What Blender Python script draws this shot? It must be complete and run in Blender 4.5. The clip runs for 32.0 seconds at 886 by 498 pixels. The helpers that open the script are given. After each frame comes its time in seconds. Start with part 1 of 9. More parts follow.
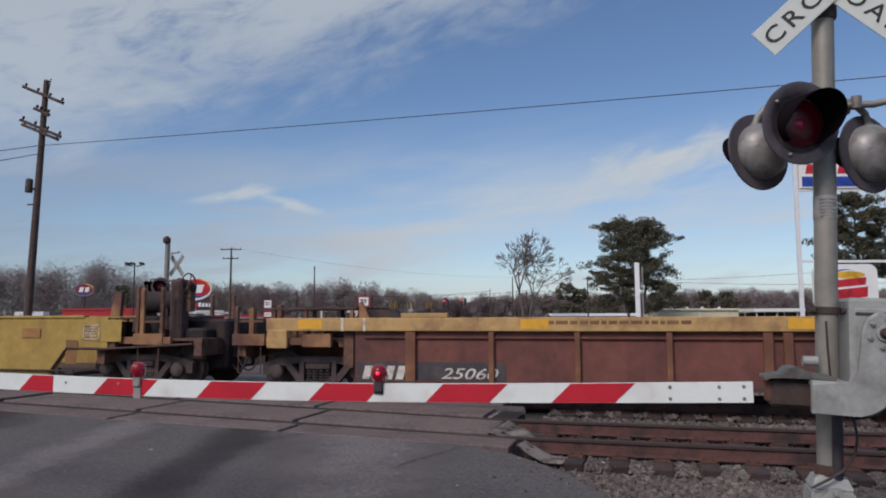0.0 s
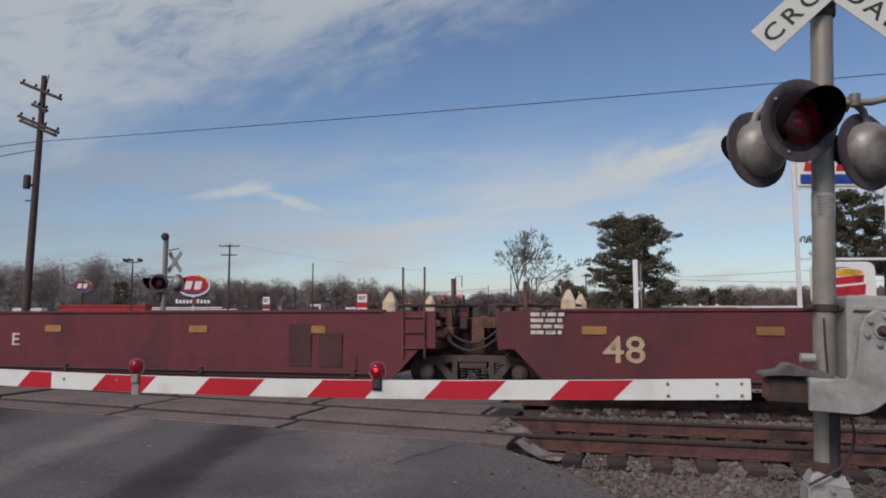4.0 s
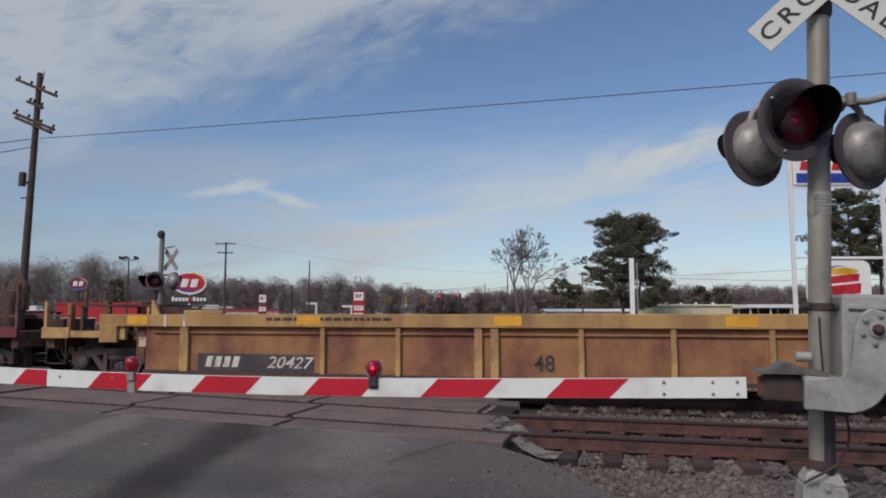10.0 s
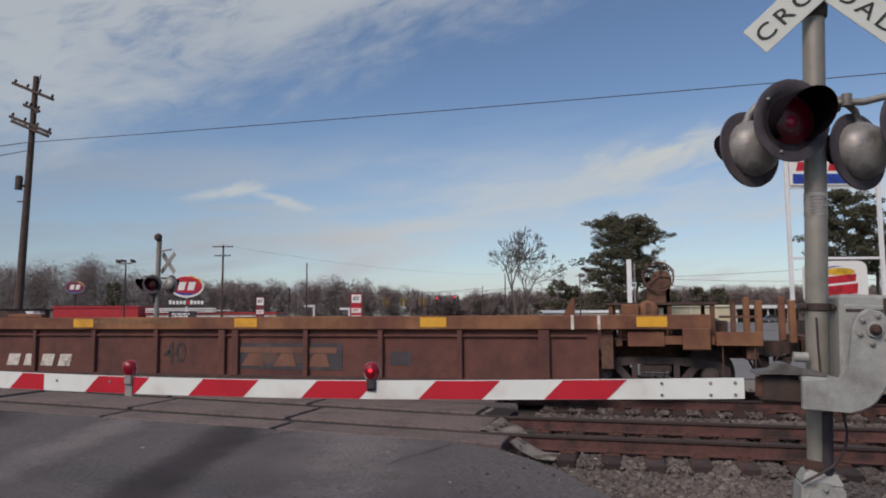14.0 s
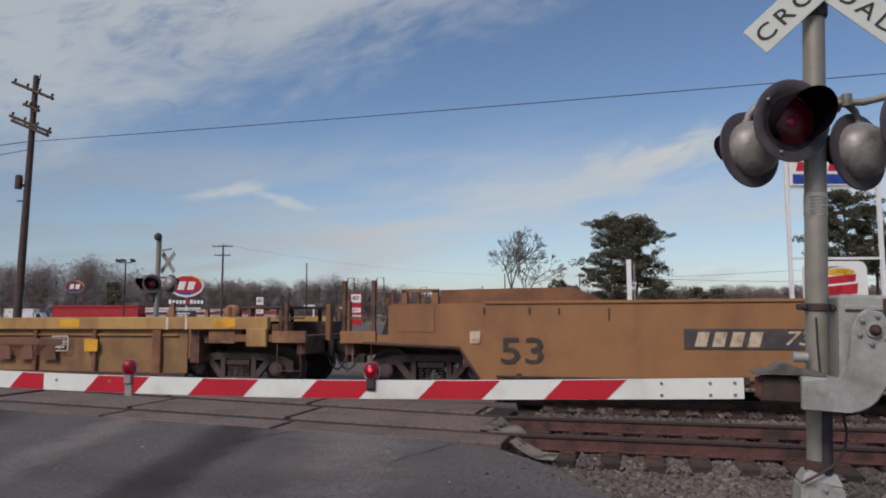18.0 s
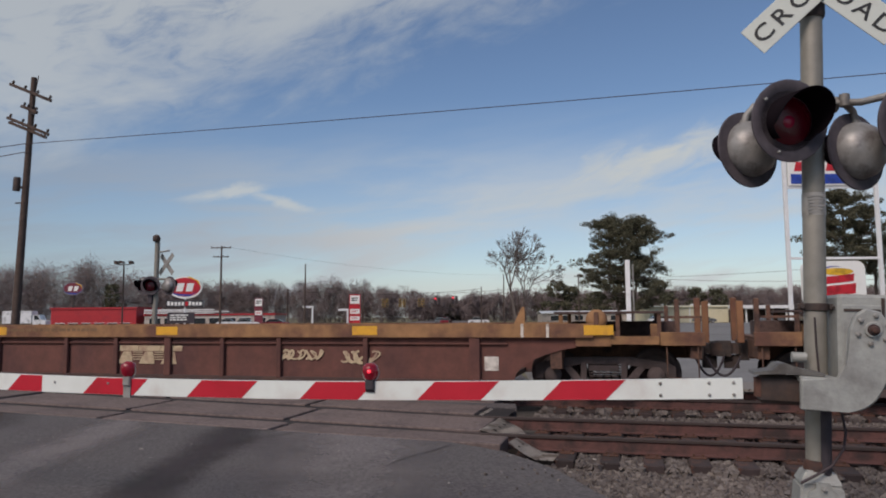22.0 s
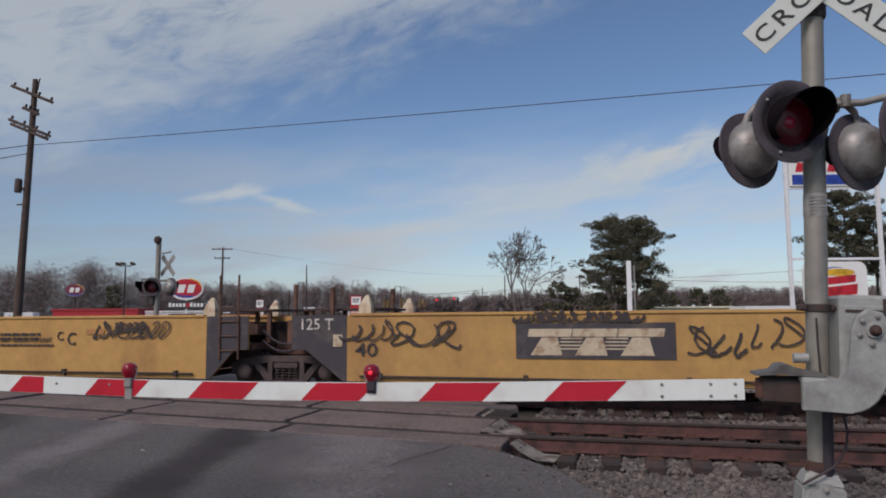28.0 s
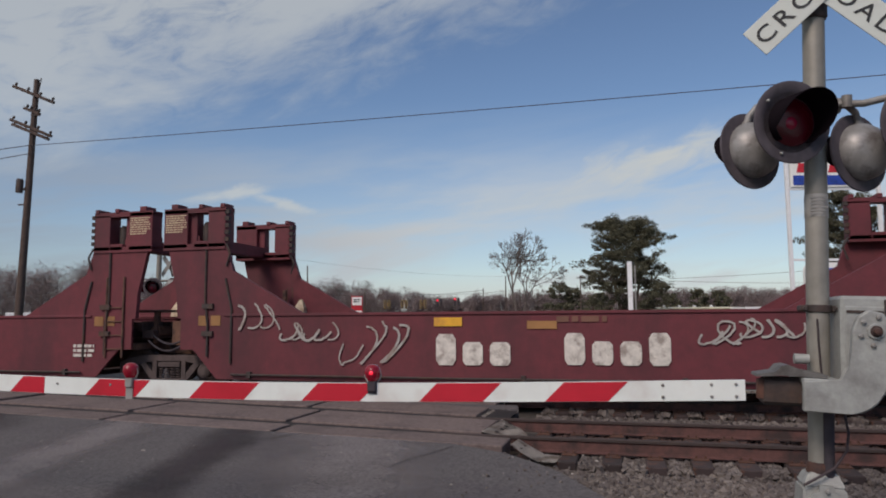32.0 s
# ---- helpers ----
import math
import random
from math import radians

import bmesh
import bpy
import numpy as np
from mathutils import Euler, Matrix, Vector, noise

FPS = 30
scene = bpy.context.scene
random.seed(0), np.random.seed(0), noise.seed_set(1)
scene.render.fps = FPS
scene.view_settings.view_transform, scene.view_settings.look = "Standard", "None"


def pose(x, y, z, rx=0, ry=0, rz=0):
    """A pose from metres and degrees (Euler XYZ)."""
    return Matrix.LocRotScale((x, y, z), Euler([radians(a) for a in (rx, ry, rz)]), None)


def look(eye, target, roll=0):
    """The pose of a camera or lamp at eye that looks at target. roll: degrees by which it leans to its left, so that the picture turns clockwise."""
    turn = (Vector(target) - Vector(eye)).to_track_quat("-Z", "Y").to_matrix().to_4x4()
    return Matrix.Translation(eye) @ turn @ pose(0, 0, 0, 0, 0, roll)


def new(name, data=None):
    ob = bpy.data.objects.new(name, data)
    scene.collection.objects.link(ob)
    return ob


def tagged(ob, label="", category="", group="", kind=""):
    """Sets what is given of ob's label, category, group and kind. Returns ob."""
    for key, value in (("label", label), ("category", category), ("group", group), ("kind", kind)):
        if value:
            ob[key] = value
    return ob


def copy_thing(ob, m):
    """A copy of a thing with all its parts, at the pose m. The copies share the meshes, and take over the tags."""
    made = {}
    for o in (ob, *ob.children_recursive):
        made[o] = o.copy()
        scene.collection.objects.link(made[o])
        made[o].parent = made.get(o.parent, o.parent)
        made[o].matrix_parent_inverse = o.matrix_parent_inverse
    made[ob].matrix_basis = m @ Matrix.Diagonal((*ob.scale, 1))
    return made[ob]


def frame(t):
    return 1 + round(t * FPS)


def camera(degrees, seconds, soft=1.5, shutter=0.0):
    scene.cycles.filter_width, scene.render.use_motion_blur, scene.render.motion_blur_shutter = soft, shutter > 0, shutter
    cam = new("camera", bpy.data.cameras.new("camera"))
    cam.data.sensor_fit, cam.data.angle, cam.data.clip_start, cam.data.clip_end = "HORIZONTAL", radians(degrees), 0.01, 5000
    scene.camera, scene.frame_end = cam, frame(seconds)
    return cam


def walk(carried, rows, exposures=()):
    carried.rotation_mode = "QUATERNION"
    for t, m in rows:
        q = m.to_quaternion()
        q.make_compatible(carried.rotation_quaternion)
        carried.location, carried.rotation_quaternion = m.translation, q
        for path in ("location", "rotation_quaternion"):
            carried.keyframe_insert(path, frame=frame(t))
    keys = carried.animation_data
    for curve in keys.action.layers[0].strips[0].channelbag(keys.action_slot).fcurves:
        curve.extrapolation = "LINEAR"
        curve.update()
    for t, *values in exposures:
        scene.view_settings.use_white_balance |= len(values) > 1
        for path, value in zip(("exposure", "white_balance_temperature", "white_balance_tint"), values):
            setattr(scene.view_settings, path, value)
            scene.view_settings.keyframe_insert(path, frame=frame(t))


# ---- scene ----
SKY, SUNLIGHT, CLOUD = 0.120, 2.15, (4.1, 4.74, 4.78)
# ---- camera and its path: one standing point, a held camera that sways a little ----
# the film's own drift of exposure and white balance: seconds, stops, kelvin
EXPOSED = [(0, 0.02, 6560), (1, 0, 6900), (9, 0, 6950), (10, 0, 6780), (12, 0, 6900), (17, 0, 6990), (19, 0, 6850), (22, 0, 7000), (25, 0, 6950), (28, -0.06, 6700), (29, -0.22, 6520), (30, -0.10, 6700), (31, -0.05, 6780), (32, 0, 6950)]
EYE = Vector((0, 0, 1.48))
cam = camera(64.2, 32.0, soft=1.9)
SWAY = """0 15.747 5.636 -.188;.5 15.741 5.562 -.153;1 15.750 5.505 -.2;1.5 15.813 5.503 -.2;2 15.804 5.445 -.2;2.5 15.805 5.429 -.162;3 15.822 5.422 -.13
3.5 15.713 5.376 -.096;5.5 15.507 5.444 -.153;6 15.545 5.428 -.126;6.5 15.456 5.381 -.128;7 15.562 5.359 -.035;7.5 15.510 5.352 -.079;8 15.440 5.374 -.099
8.5 15.433 5.374 -.132;9 15.437 5.319 -.069;9.5 15.408 5.294 -.028;10 15.350 5.238 -.032;10.5 15.388 5.240 -.005;11 15.408 5.268 -.097;11.5 15.300 5.285 -.172
12 15.235 5.263 -.1;12.5 14.991 5.332 -.266;13 15.110 5.393 -.260;13.5 15.151 5.423 -.331;14 15.146 5.399 -.287;14.5 15.025 5.404 -.3;16.5 15.110 5.393 -.26
17 15.042 5.416 -.321;17.5 15.050 5.395 -.261;18 15.135 5.383 -.22;18.5 15.101 5.414 -.32;19 15.076 5.425 -.335;19.5 15.042 5.416 -.321;20 15.050 5.411 -.302
20.5 15.032 5.413 -.346;21 15.051 5.456 -.395;21.5 14.978 5.466 -.392;22 15.023 5.456 -.396;22.5 14.887 5.458 -.425;23 14.753 5.450 -.409;23.5 14.787 5.466 -.446
24 14.834 5.496 -.476;24.5 14.841 5.488 -.485;25 14.999 5.486 -.450;25.5 14.900 5.509 -.429;27.5 14.997 5.522 -.424;28 15.116 5.546 -.442;28.5 14.920 5.548 -.464
29 14.943 5.549 -.472;29.5 14.958 5.567 -.431;30 15.067 5.534 -.466;30.5 15.054 5.603 -.516;31 15.113 5.597 -.470;31.5 15.126 5.595 -.455;32 15.186 5.582 -.389"""


def facing(yaw, pitch, roll):
    y, p = radians(yaw), radians(pitch)
    return look(EYE, EYE + 20 * Vector((-math.sin(y) * math.cos(p), math.cos(y) * math.cos(p), math.sin(p))), roll)


walk(cam, [(r[0], facing(*r[1:])) for r in ([float(v) for v in q.split()] for q in SWAY.replace("\n", ";").split(";"))],
     [(t, e, k, 20) for t, e, k in EXPOSED])

# ---- world: blue winter sky with high thin cloud, one low veiled sun behind the camera ----
SUN_AZ, SUN_EL = radians(199), radians(42)      # azimuth clockwise from +y
world = bpy.data.worlds.new("sky")
scene.world = world
world.use_nodes = True


def build_sky():
    nt = world.node_tree
    nt.nodes.clear()
    N, L = nt.nodes.new, nt.links.new

    def m(op, a, b=None, c=None, clamp=False):
        n = N("ShaderNodeMath")
        n.operation, n.use_clamp = op, clamp
        for i, v in enumerate((a, b, c)):
            if v is None:
                continue
            if isinstance(v, (int, float)):
                n.inputs[i].default_value = v
            else:
                L(v, n.inputs[i])
        return n.outputs[0]

    def ramp(v, lo, hi):
        n = N("ShaderNodeMapRange")
        n.interpolation_type = "SMOOTHSTEP"
        L(v, n.inputs[0])
        n.inputs[1].default_value, n.inputs[2].default_value = lo, hi
        return n.outputs[0]

    def cloudy(vec, scale, detail, rough, dist):
        n = N("ShaderNodeTexNoise")
        L(vec, n.inputs["Vector"])
        n.inputs["Scale"].default_value, n.inputs["Detail"].default_value = scale, detail
        n.inputs["Roughness"].default_value, n.inputs["Distortion"].default_value = rough, dist
        return n.outputs[0]

    sky = N("ShaderNodeTexSky")
    sky.sky_type, sky.sun_disc = "NISHITA", False
    sky.sun_elevation, sky.sun_rotation = SUN_EL, SUN_AZ
    sky.air_density, sky.dust_density, sky.ozone_density = 1.0, 0.15, 2.2
    co = N("ShaderNodeTexCoord").outputs["Generated"]
    sep = N("ShaderNodeSeparateXYZ")
    L(co, sep.inputs[0])
    x, y, z = sep.outputs
    az = m("ARCTAN2", x, y)                      # 0 straight across the tracks, + to the right
    el = m("ARCSINE", z)
    # streaky cirrus: coordinates sheared along the drift of the cloud
    u = m("ADD", m("MULTIPLY", az, 0.95), m("MULTIPLY", el, 0.30))
    v = m("SUBTRACT", m("MULTIPLY", el, 2.6), m("MULTIPLY", az, 0.9))
    comb = N("ShaderNodeCombineXYZ")
    L(u, comb.inputs[0]), L(v, comb.inputs[1])
    comb2 = N("ShaderNodeCombineXYZ")
    L(m("MULTIPLY", az, 1.5), comb2.inputs[0]), L(m("SUBTRACT", m("MULTIPLY", el, 8.0), m("MULTIPLY", az, 0.9)), comb2.inputs[1])
    comb2.inputs[2].default_value = 3.1
    big = cloudy(comb.outputs[0], 2.6, 8, 0.62, 0.4)
    fine = cloudy(comb.outputs[0], 13.0, 6, 0.6, 0.8)
    low = cloudy(comb2.outputs[0], 2.0, 7, 0.55, 0.3)
    wisp = m("ADD", m("MULTIPLY", m("SUBTRACT", big, 0.5), 0.75), m("MULTIPLY", m("SUBTRACT", fine, 0.5), 0.22))
    # the high bank: above a line that rises to the right
    line = m("SUBTRACT", el, m("ADD", m("MULTIPLY", m("ADD", az, 0.62), 0.33), 0.262))
    bank = ramp(m("ADD", line, m("MULTIPLY", wisp, 0.42)), -0.03, 0.14)
    bank = m("MULTIPLY", bank, ramp(m("ADD", fine, m("MULTIPLY", big, 0.8)), 0.42, 0.92))
    # thin bands over the horizon
    streak = ramp(low, 0.36, 0.66)
    hor = m("MULTIPLY", ramp(m("SUBTRACT", 0.31, el), 0.0, 0.22), m("ADD", m("MULTIPLY", streak, 0.78), 0.26), clamp=True)
    hor = m("MAXIMUM", hor, m("MULTIPLY", ramp(m("SUBTRACT", 0.10, el), 0.0, 0.09), 0.80))
    veil = N("ShaderNodeMix")                    # the low veil is thinner and greyer towards the left
    veil.data_type = "RGBA"
    L(ramp(az, -0.85, -0.15), veil.inputs["Factor"])
    veil.inputs["A"].default_value, veil.inputs["B"].default_value = (2.3, 2.9, 3.5, 1), (4.1, 4.78, 5.0, 1)
    low_mix = N("ShaderNodeMix")
    low_mix.data_type = "RGBA"
    L(hor, low_mix.inputs["Factor"])
    L(veil.outputs["Result"], low_mix.inputs["B"])
    cover = m("MULTIPLY", bank, 0.70)

    def wisp_at(cx, cz, w, h, slope, amp):
        """One separate small cloud: a ragged streak."""
        dx = m("DIVIDE", m("SUBTRACT", az, cx), w)
        dz = m("DIVIDE", m("SUBTRACT", m("SUBTRACT", el, cz), m("MULTIPLY", m("SUBTRACT", az, cx), slope)), h)
        d = m("SQRT", m("ADD", m("MULTIPLY", dx, dx), m("MULTIPLY", dz, dz)))
        f = m("ADD", m("SUBTRACT", 1.1, d), m("ADD", m("MULTIPLY", m("SUBTRACT", fine, 0.5), 2.2), m("MULTIPLY", m("SUBTRACT", big, 0.5), 1.6)))
        return m("MULTIPLY", ramp(f, 0.0, 1.1), amp)
    for w in ((-0.553, 0.170, 0.058, 0.010, 0.19, 0.74), (-0.482, 0.157, 0.070, 0.009, -0.24, 0.72), (0.06, 0.216, 0.14, 0.034, 0.20, 0.95), (-0.10, 0.165, 0.20, 0.022, 0.10, 0.45)):
        cover = m("MAXIMUM", cover, wisp_at(*w), clamp=True)
    mix = N("ShaderNodeMix")
    mix.data_type = "RGBA"
    L(cover, mix.inputs["Factor"])
    blue = N("ShaderNodeVectorMath")
    blue.operation = "MULTIPLY"
    blue.inputs[1].default_value = (0.635, 0.755, 0.815)
    L(sky.outputs[0], blue.inputs[0])
    L(blue.outputs[0], low_mix.inputs["A"])
    L(low_mix.outputs["Result"], mix.inputs["A"])
    mix.inputs["B"].default_value = (*CLOUD, 1)
    bg = N("ShaderNodeBackground")
    bg.inputs["Strength"].default_value = SKY
    L(mix.outputs["Result"], bg.inputs["Color"])
    out = N("ShaderNodeOutputWorld")
    L(bg.outputs[0], out.inputs[0])


build_sky()
sun = new("sun", bpy.data.lights.new("sun", "SUN"))
sun.data.energy, sun.data.angle, sun.data.color = SUNLIGHT, radians(24), (1.0, 0.93, 0.84)
sun.matrix_world = look((math.sin(SUN_AZ) * 50, math.cos(SUN_AZ) * 50, math.tan(SUN_EL) * 50), (0, 0, 0))

# ---- materials ----
MATS = {}


def mat(name, col, rough=0.7, metal=0.0, vary=0.25, scale=6.0, stain=None, amount=0.5, stain_scale=1.5, bump=0.15, fine=60.0, spread=0.0, streak=1.0, spec=0.5, emit=0.0):
    """A surface with grain, a second larger stain colour, fine relief, and some change from piece to piece."""
    if name in MATS:
        return MATS[name]
    mt = bpy.data.materials.new(name)
    MATS[name] = mt
    mt.use_nodes = True
    nt = mt.node_tree
    b = nt.nodes["Principled BSDF"]
    N, L = nt.nodes.new, nt.links.new
    b.inputs["Metallic"].default_value = metal
    b.inputs["Specular IOR Level"].default_value = spec
    co = N("ShaderNodeTexCoord").outputs["Object"]
    n1 = N("ShaderNodeTexNoise")
    n1.inputs["Scale"].default_value, n1.inputs["Detail"].default_value, n1.inputs["Roughness"].default_value = scale, 8, 0.65
    L(co, n1.inputs["Vector"])
    mp = N("ShaderNodeMapping")
    mp.inputs["Scale"].default_value = (1, 1, 1 / streak)
    L(co, mp.inputs[0])
    n2 = N("ShaderNodeTexNoise")
    n2.inputs["Scale"].default_value, n2.inputs["Detail"].default_value, n2.inputs["Roughness"].default_value = stain_scale, 6, 0.6
    L(mp.outputs[0], n2.inputs["Vector"])
    n3 = N("ShaderNodeTexNoise")
    n3.inputs["Scale"].default_value, n3.inputs["Detail"].default_value = fine, 4
    L(co, n3.inputs["Vector"])
    r2 = N("ShaderNodeMapRange")
    r2.inputs[1].default_value, r2.inputs[2].default_value = 0.62 - 0.28 * amount, 0.74 - 0.18 * amount
    L(n2.outputs[0], r2.inputs[0])
    mx = N("ShaderNodeMix")
    mx.data_type = "RGBA"
    mx.inputs["A"].default_value = (*col, 1)
    s = stain if stain else tuple(c * 0.6 for c in col)
    mx.inputs["B"].default_value = (*s, 1)
    L(r2.outputs[0], mx.inputs["Factor"])
    grain = N("ShaderNodeMapRange")
    grain.inputs[1].default_value, grain.inputs[2].default_value = 0.3, 0.7
    grain.inputs[3].default_value, grain.inputs[4].default_value = 1 - vary, 1 + vary
    L(n1.outputs[0], grain.inputs[0])
    val = grain.outputs[0]
    if spread:
        oi = N("ShaderNodeObjectInfo")
        rr = N("ShaderNodeMapRange")
        rr.inputs[3].default_value, rr.inputs[4].default_value = 1 - spread, 1 + spread
        L(oi.outputs["Random"], rr.inputs[0])
        mm = N("ShaderNodeMath")
        mm.operation = "MULTIPLY"
        L(val, mm.inputs[0]), L(rr.outputs[0], mm.inputs[1])
        val = mm.outputs[0]
    vm = N("ShaderNodeVectorMath")
    vm.operation = "SCALE"
    L(mx.outputs["Result"], vm.inputs[0])
    L(val, vm.inputs["Scale"])
    L(vm.outputs[0], b.inputs["Base Color"])
    rg = N("ShaderNodeMapRange")
    rg.inputs[3].default_value, rg.inputs[4].default_value = max(0.05, rough - 0.12), min(1, rough + 0.12)
    L(n1.outputs[0], rg.inputs[0])
    L(rg.outputs[0], b.inputs["Roughness"])
    if bump:
        bp = N("ShaderNodeBump")
        bp.inputs["Strength"].default_value, bp.inputs["Distance"].default_value = bump, 0.01
        L(n3.outputs[0], bp.inputs["Height"])
        L(bp.outputs[0], b.inputs["Normal"])
    if emit:
        b.inputs["Emission Color"].default_value = (*col, 1)
        b.inputs["Emission Strength"].default_value = emit
    return mt


def island_mat(name, cols, rough=0.9, bump=0.2):
    """Stones and leaves joined in one mesh: each island takes its own shade."""
    mt = bpy.data.materials.new(name)
    mt.use_nodes = True
    nt = mt.node_tree
    b = nt.nodes["Principled BSDF"]
    g = nt.nodes.new("ShaderNodeNewGeometry")
    cr = nt.nodes.new("ShaderNodeValToRGB")
    els = cr.color_ramp.elements
    for i, c in enumerate(cols):
        e = els[i] if i < 2 else els.new(1.0)
        e.position, e.color = i / (len(cols) - 1), (*c, 1)
    nt.links.new(g.outputs["Random Per Island"], cr.inputs[0])
    n = nt.nodes.new("ShaderNodeTexNoise")
    n.inputs["Scale"].default_value = 0.35
    nt.links.new(nt.nodes.new("ShaderNodeTexCoord").outputs["Object"], n.inputs["Vector"])
    r = nt.nodes.new("ShaderNodeMapRange")
    r.inputs[3].default_value, r.inputs[4].default_value = 0.6, 1.4
    nt.links.new(n.outputs[0], r.inputs[0])
    vm = nt.nodes.new("ShaderNodeVectorMath")
    vm.operation = "SCALE"
    nt.links.new(cr.outputs[0], vm.inputs[0])
    nt.links.new(r.outputs[0], vm.inputs["Scale"])
    nt.links.new(vm.outputs[0], b.inputs["Base Color"])
    b.inputs["Roughness"].default_value = rough
    return mt


STEEL_GREY = mat("galvanised_steel", (0.29, 0.285, 0.275), 0.6, 0.25, 0.2, 9, (0.18, 0.165, 0.15), 0.45, 3)
HOUSING = mat("dented_housing", (0.29, 0.285, 0.28), 0.45, 0.28, 0.2, 9, (0.14, 0.125, 0.125), 0.4, 7, bump=0.3, fine=14)
ALU = mat("aluminium_casting", (0.345, 0.355, 0.34), 0.55, 0.2, 0.16, 18, (0.25, 0.25, 0.24), 0.5, 5)
MAST = mat("aluminium_mast", (0.27, 0.257, 0.228), 0.55, 0.25, 0.16, 7, (0.20, 0.185, 0.155), 0.5, 2.5, streak=4)
BLACK = mat("black_paint", (0.062, 0.053, 0.062), 0.75, 0, 0.25, 12, (0.058, 0.048, 0.054), 0.3, 4, bump=0.05, spec=0.2)
WHITE = mat("white_reflective", (0.74, 0.78, 0.75), 0.45, 0, 0.04, 5, (0.62, 0.61, 0.58), 0.3, 2.5, bump=0.04)
BLADE = mat("crossbuck_white", (0.58, 0.62, 0.58), 0.5, 0, 0.05, 5, (0.48, 0.49, 0.46), 0.3, 2.5, bump=0.04)
RED = mat("red_reflective", (0.52, 0.012, 0.030), 0.42, 0, 0.08, 5, (0.40, 0.010, 0.022), 0.4, 2.5, bump=0.04)
LENS = mat("red_lens", (0.09, 0.003, 0.010), 0.18, 0, 0.1, 30, bump=0.3, fine=90)
LENS_LIT = mat("red_lens_lit", (0.075, 0.003, 0.010), 0.18, 0, 0.1, 30, bump=0.3, fine=90, emit=0.05)
LENS_ARM = mat("red_lamp_globe", (0.20, 0.005, 0.016), 0.15, 0, 0.1, 30, bump=0.3, fine=90, emit=0.16)
BACKBOARD = mat("weathered_black_paint", (0.090, 0.078, 0.090), 0.7, 0, 0.25, 12, (0.070, 0.060, 0.070), 0.4, 4, bump=0.05, spec=0.3)
HOOD = mat("hood_black", (0.013, 0.010, 0.013), 1.0, 0, 0.2, 12, bump=0, spec=0.0)
LENS_CORE = mat("red_lens_core", (0.16, 0.005, 0.025), 0.2, emit=0.16, bump=0)
LAMP_GLOW = mat("lamp_filament", (0.9, 0.03, 0.06), 0.2, emit=1.0, bump=0)
DARK_IRON = mat("dark_iron", (0.055, 0.043, 0.041), 0.75, 0.2, 0.35, 10, (0.085, 0.048, 0.035), 0.45, 3)
TRUCK = mat("truck_iron", (0.086, 0.064, 0.062), 0.9, 0.0, 0.35, 8, (0.055, 0.040, 0.038), 0.45, 4)
RAIL = mat("rail_web_rust", (0.115, 0.052, 0.046), 0.85, 0.1, 0.25, 14, (0.045, 0.028, 0.026), 0.5, 3)
RAILHEAD = mat("rail_head_steel", (0.052, 0.036, 0.034), 0.75, 0.15, 0.15, 20, (0.06, 0.042, 0.036), 0.4, 4)
TIE = mat("creosoted_timber", (0.038, 0.026, 0.026), 0.9, 0, 0.35, 8, (0.12, 0.050, 0.032), 0.4, 5, spread=0.25)
PLATE = mat("tie_plate_rust", (0.11, 0.050, 0.034), 0.85, 0.1, 0.3, 20, spread=0.2)
ASPHALT = mat("asphalt", (0.100, 0.089, 0.091), 0.95, 0, 0.60, 30.0, (0.080, 0.068, 0.074), 0.5, 0.45, bump=0.9, fine=90)
OIL = mat("oiled_asphalt", (0.040, 0.028, 0.033), 0.8, 0, 0.3, 4, (0.030, 0.026, 0.028), 0.4, 1.2, bump=0.5, fine=120)
WORN = mat("worn_asphalt", (0.215, 0.190, 0.192), 0.95, 0, 0.50, 30, (0.155, 0.138, 0.138), 0.5, 0.6, bump=0.8, fine=90)
PANEL = mat("crossing_panel", (0.145, 0.108, 0.101), 0.95, 0, 0.40, 16, (0.100, 0.076, 0.074), 0.5, 1.6, bump=0.5, fine=80, spread=0.10)
GROOVE = mat("flangeway_rubber", (0.018, 0.014, 0.016), 0.9, 0, 0.3, 9)
SOIL = mat("ballast_bed", (0.075, 0.064, 0.058), 0.95, 0, 0.4, 11, (0.05, 0.042, 0.038), 0.5, 2, bump=1.0, fine=35)
GRASS = mat("winter_grass", (0.16, 0.135, 0.075), 0.95, 0, 0.3, 1.5, (0.085, 0.085, 0.045), 0.5, 0.12, bump=0.8, fine=20)
LOT = mat("worn_lot_asphalt", (0.17, 0.165, 0.165), 0.9, 0, 0.15, 1.2, (0.12, 0.115, 0.115), 0.5, 0.18, bump=0.3, fine=60)
WOODPOLE = mat("weathered_pole", (0.085, 0.058, 0.048), 0.9, 0, 0.3, 6, (0.05, 0.036, 0.032), 0.5, 2, streak=8)
WIRE = mat("cable", (0.05, 0.035, 0.04), 0.7)
PAINT_WHITE = mat("white_paint", (0.75, 0.76, 0.77), 0.5, 0, 0.05, 3, (0.6, 0.6, 0.6), 0.3, 1)
SIGN_WHITE = mat("sign_face_white", (0.80, 0.80, 0.77), 0.4, 0, 0.03, 2, (0.74, 0.74, 0.70), 0.1, 0.6, bump=0)
SIGN_RED = mat("sign_face_red", (0.55, 0.018, 0.03), 0.4, 0, 0.06, 2, bump=0)
SIGN_BLUE = mat("sign_face_blue", (0.02, 0.06, 0.36), 0.4, 0, 0.06, 2, bump=0)
SIGN_YELLOW = mat("sign_face_yellow", (0.80, 0.46, 0.03), 0.4, 0, 0.06, 2, bump=0)
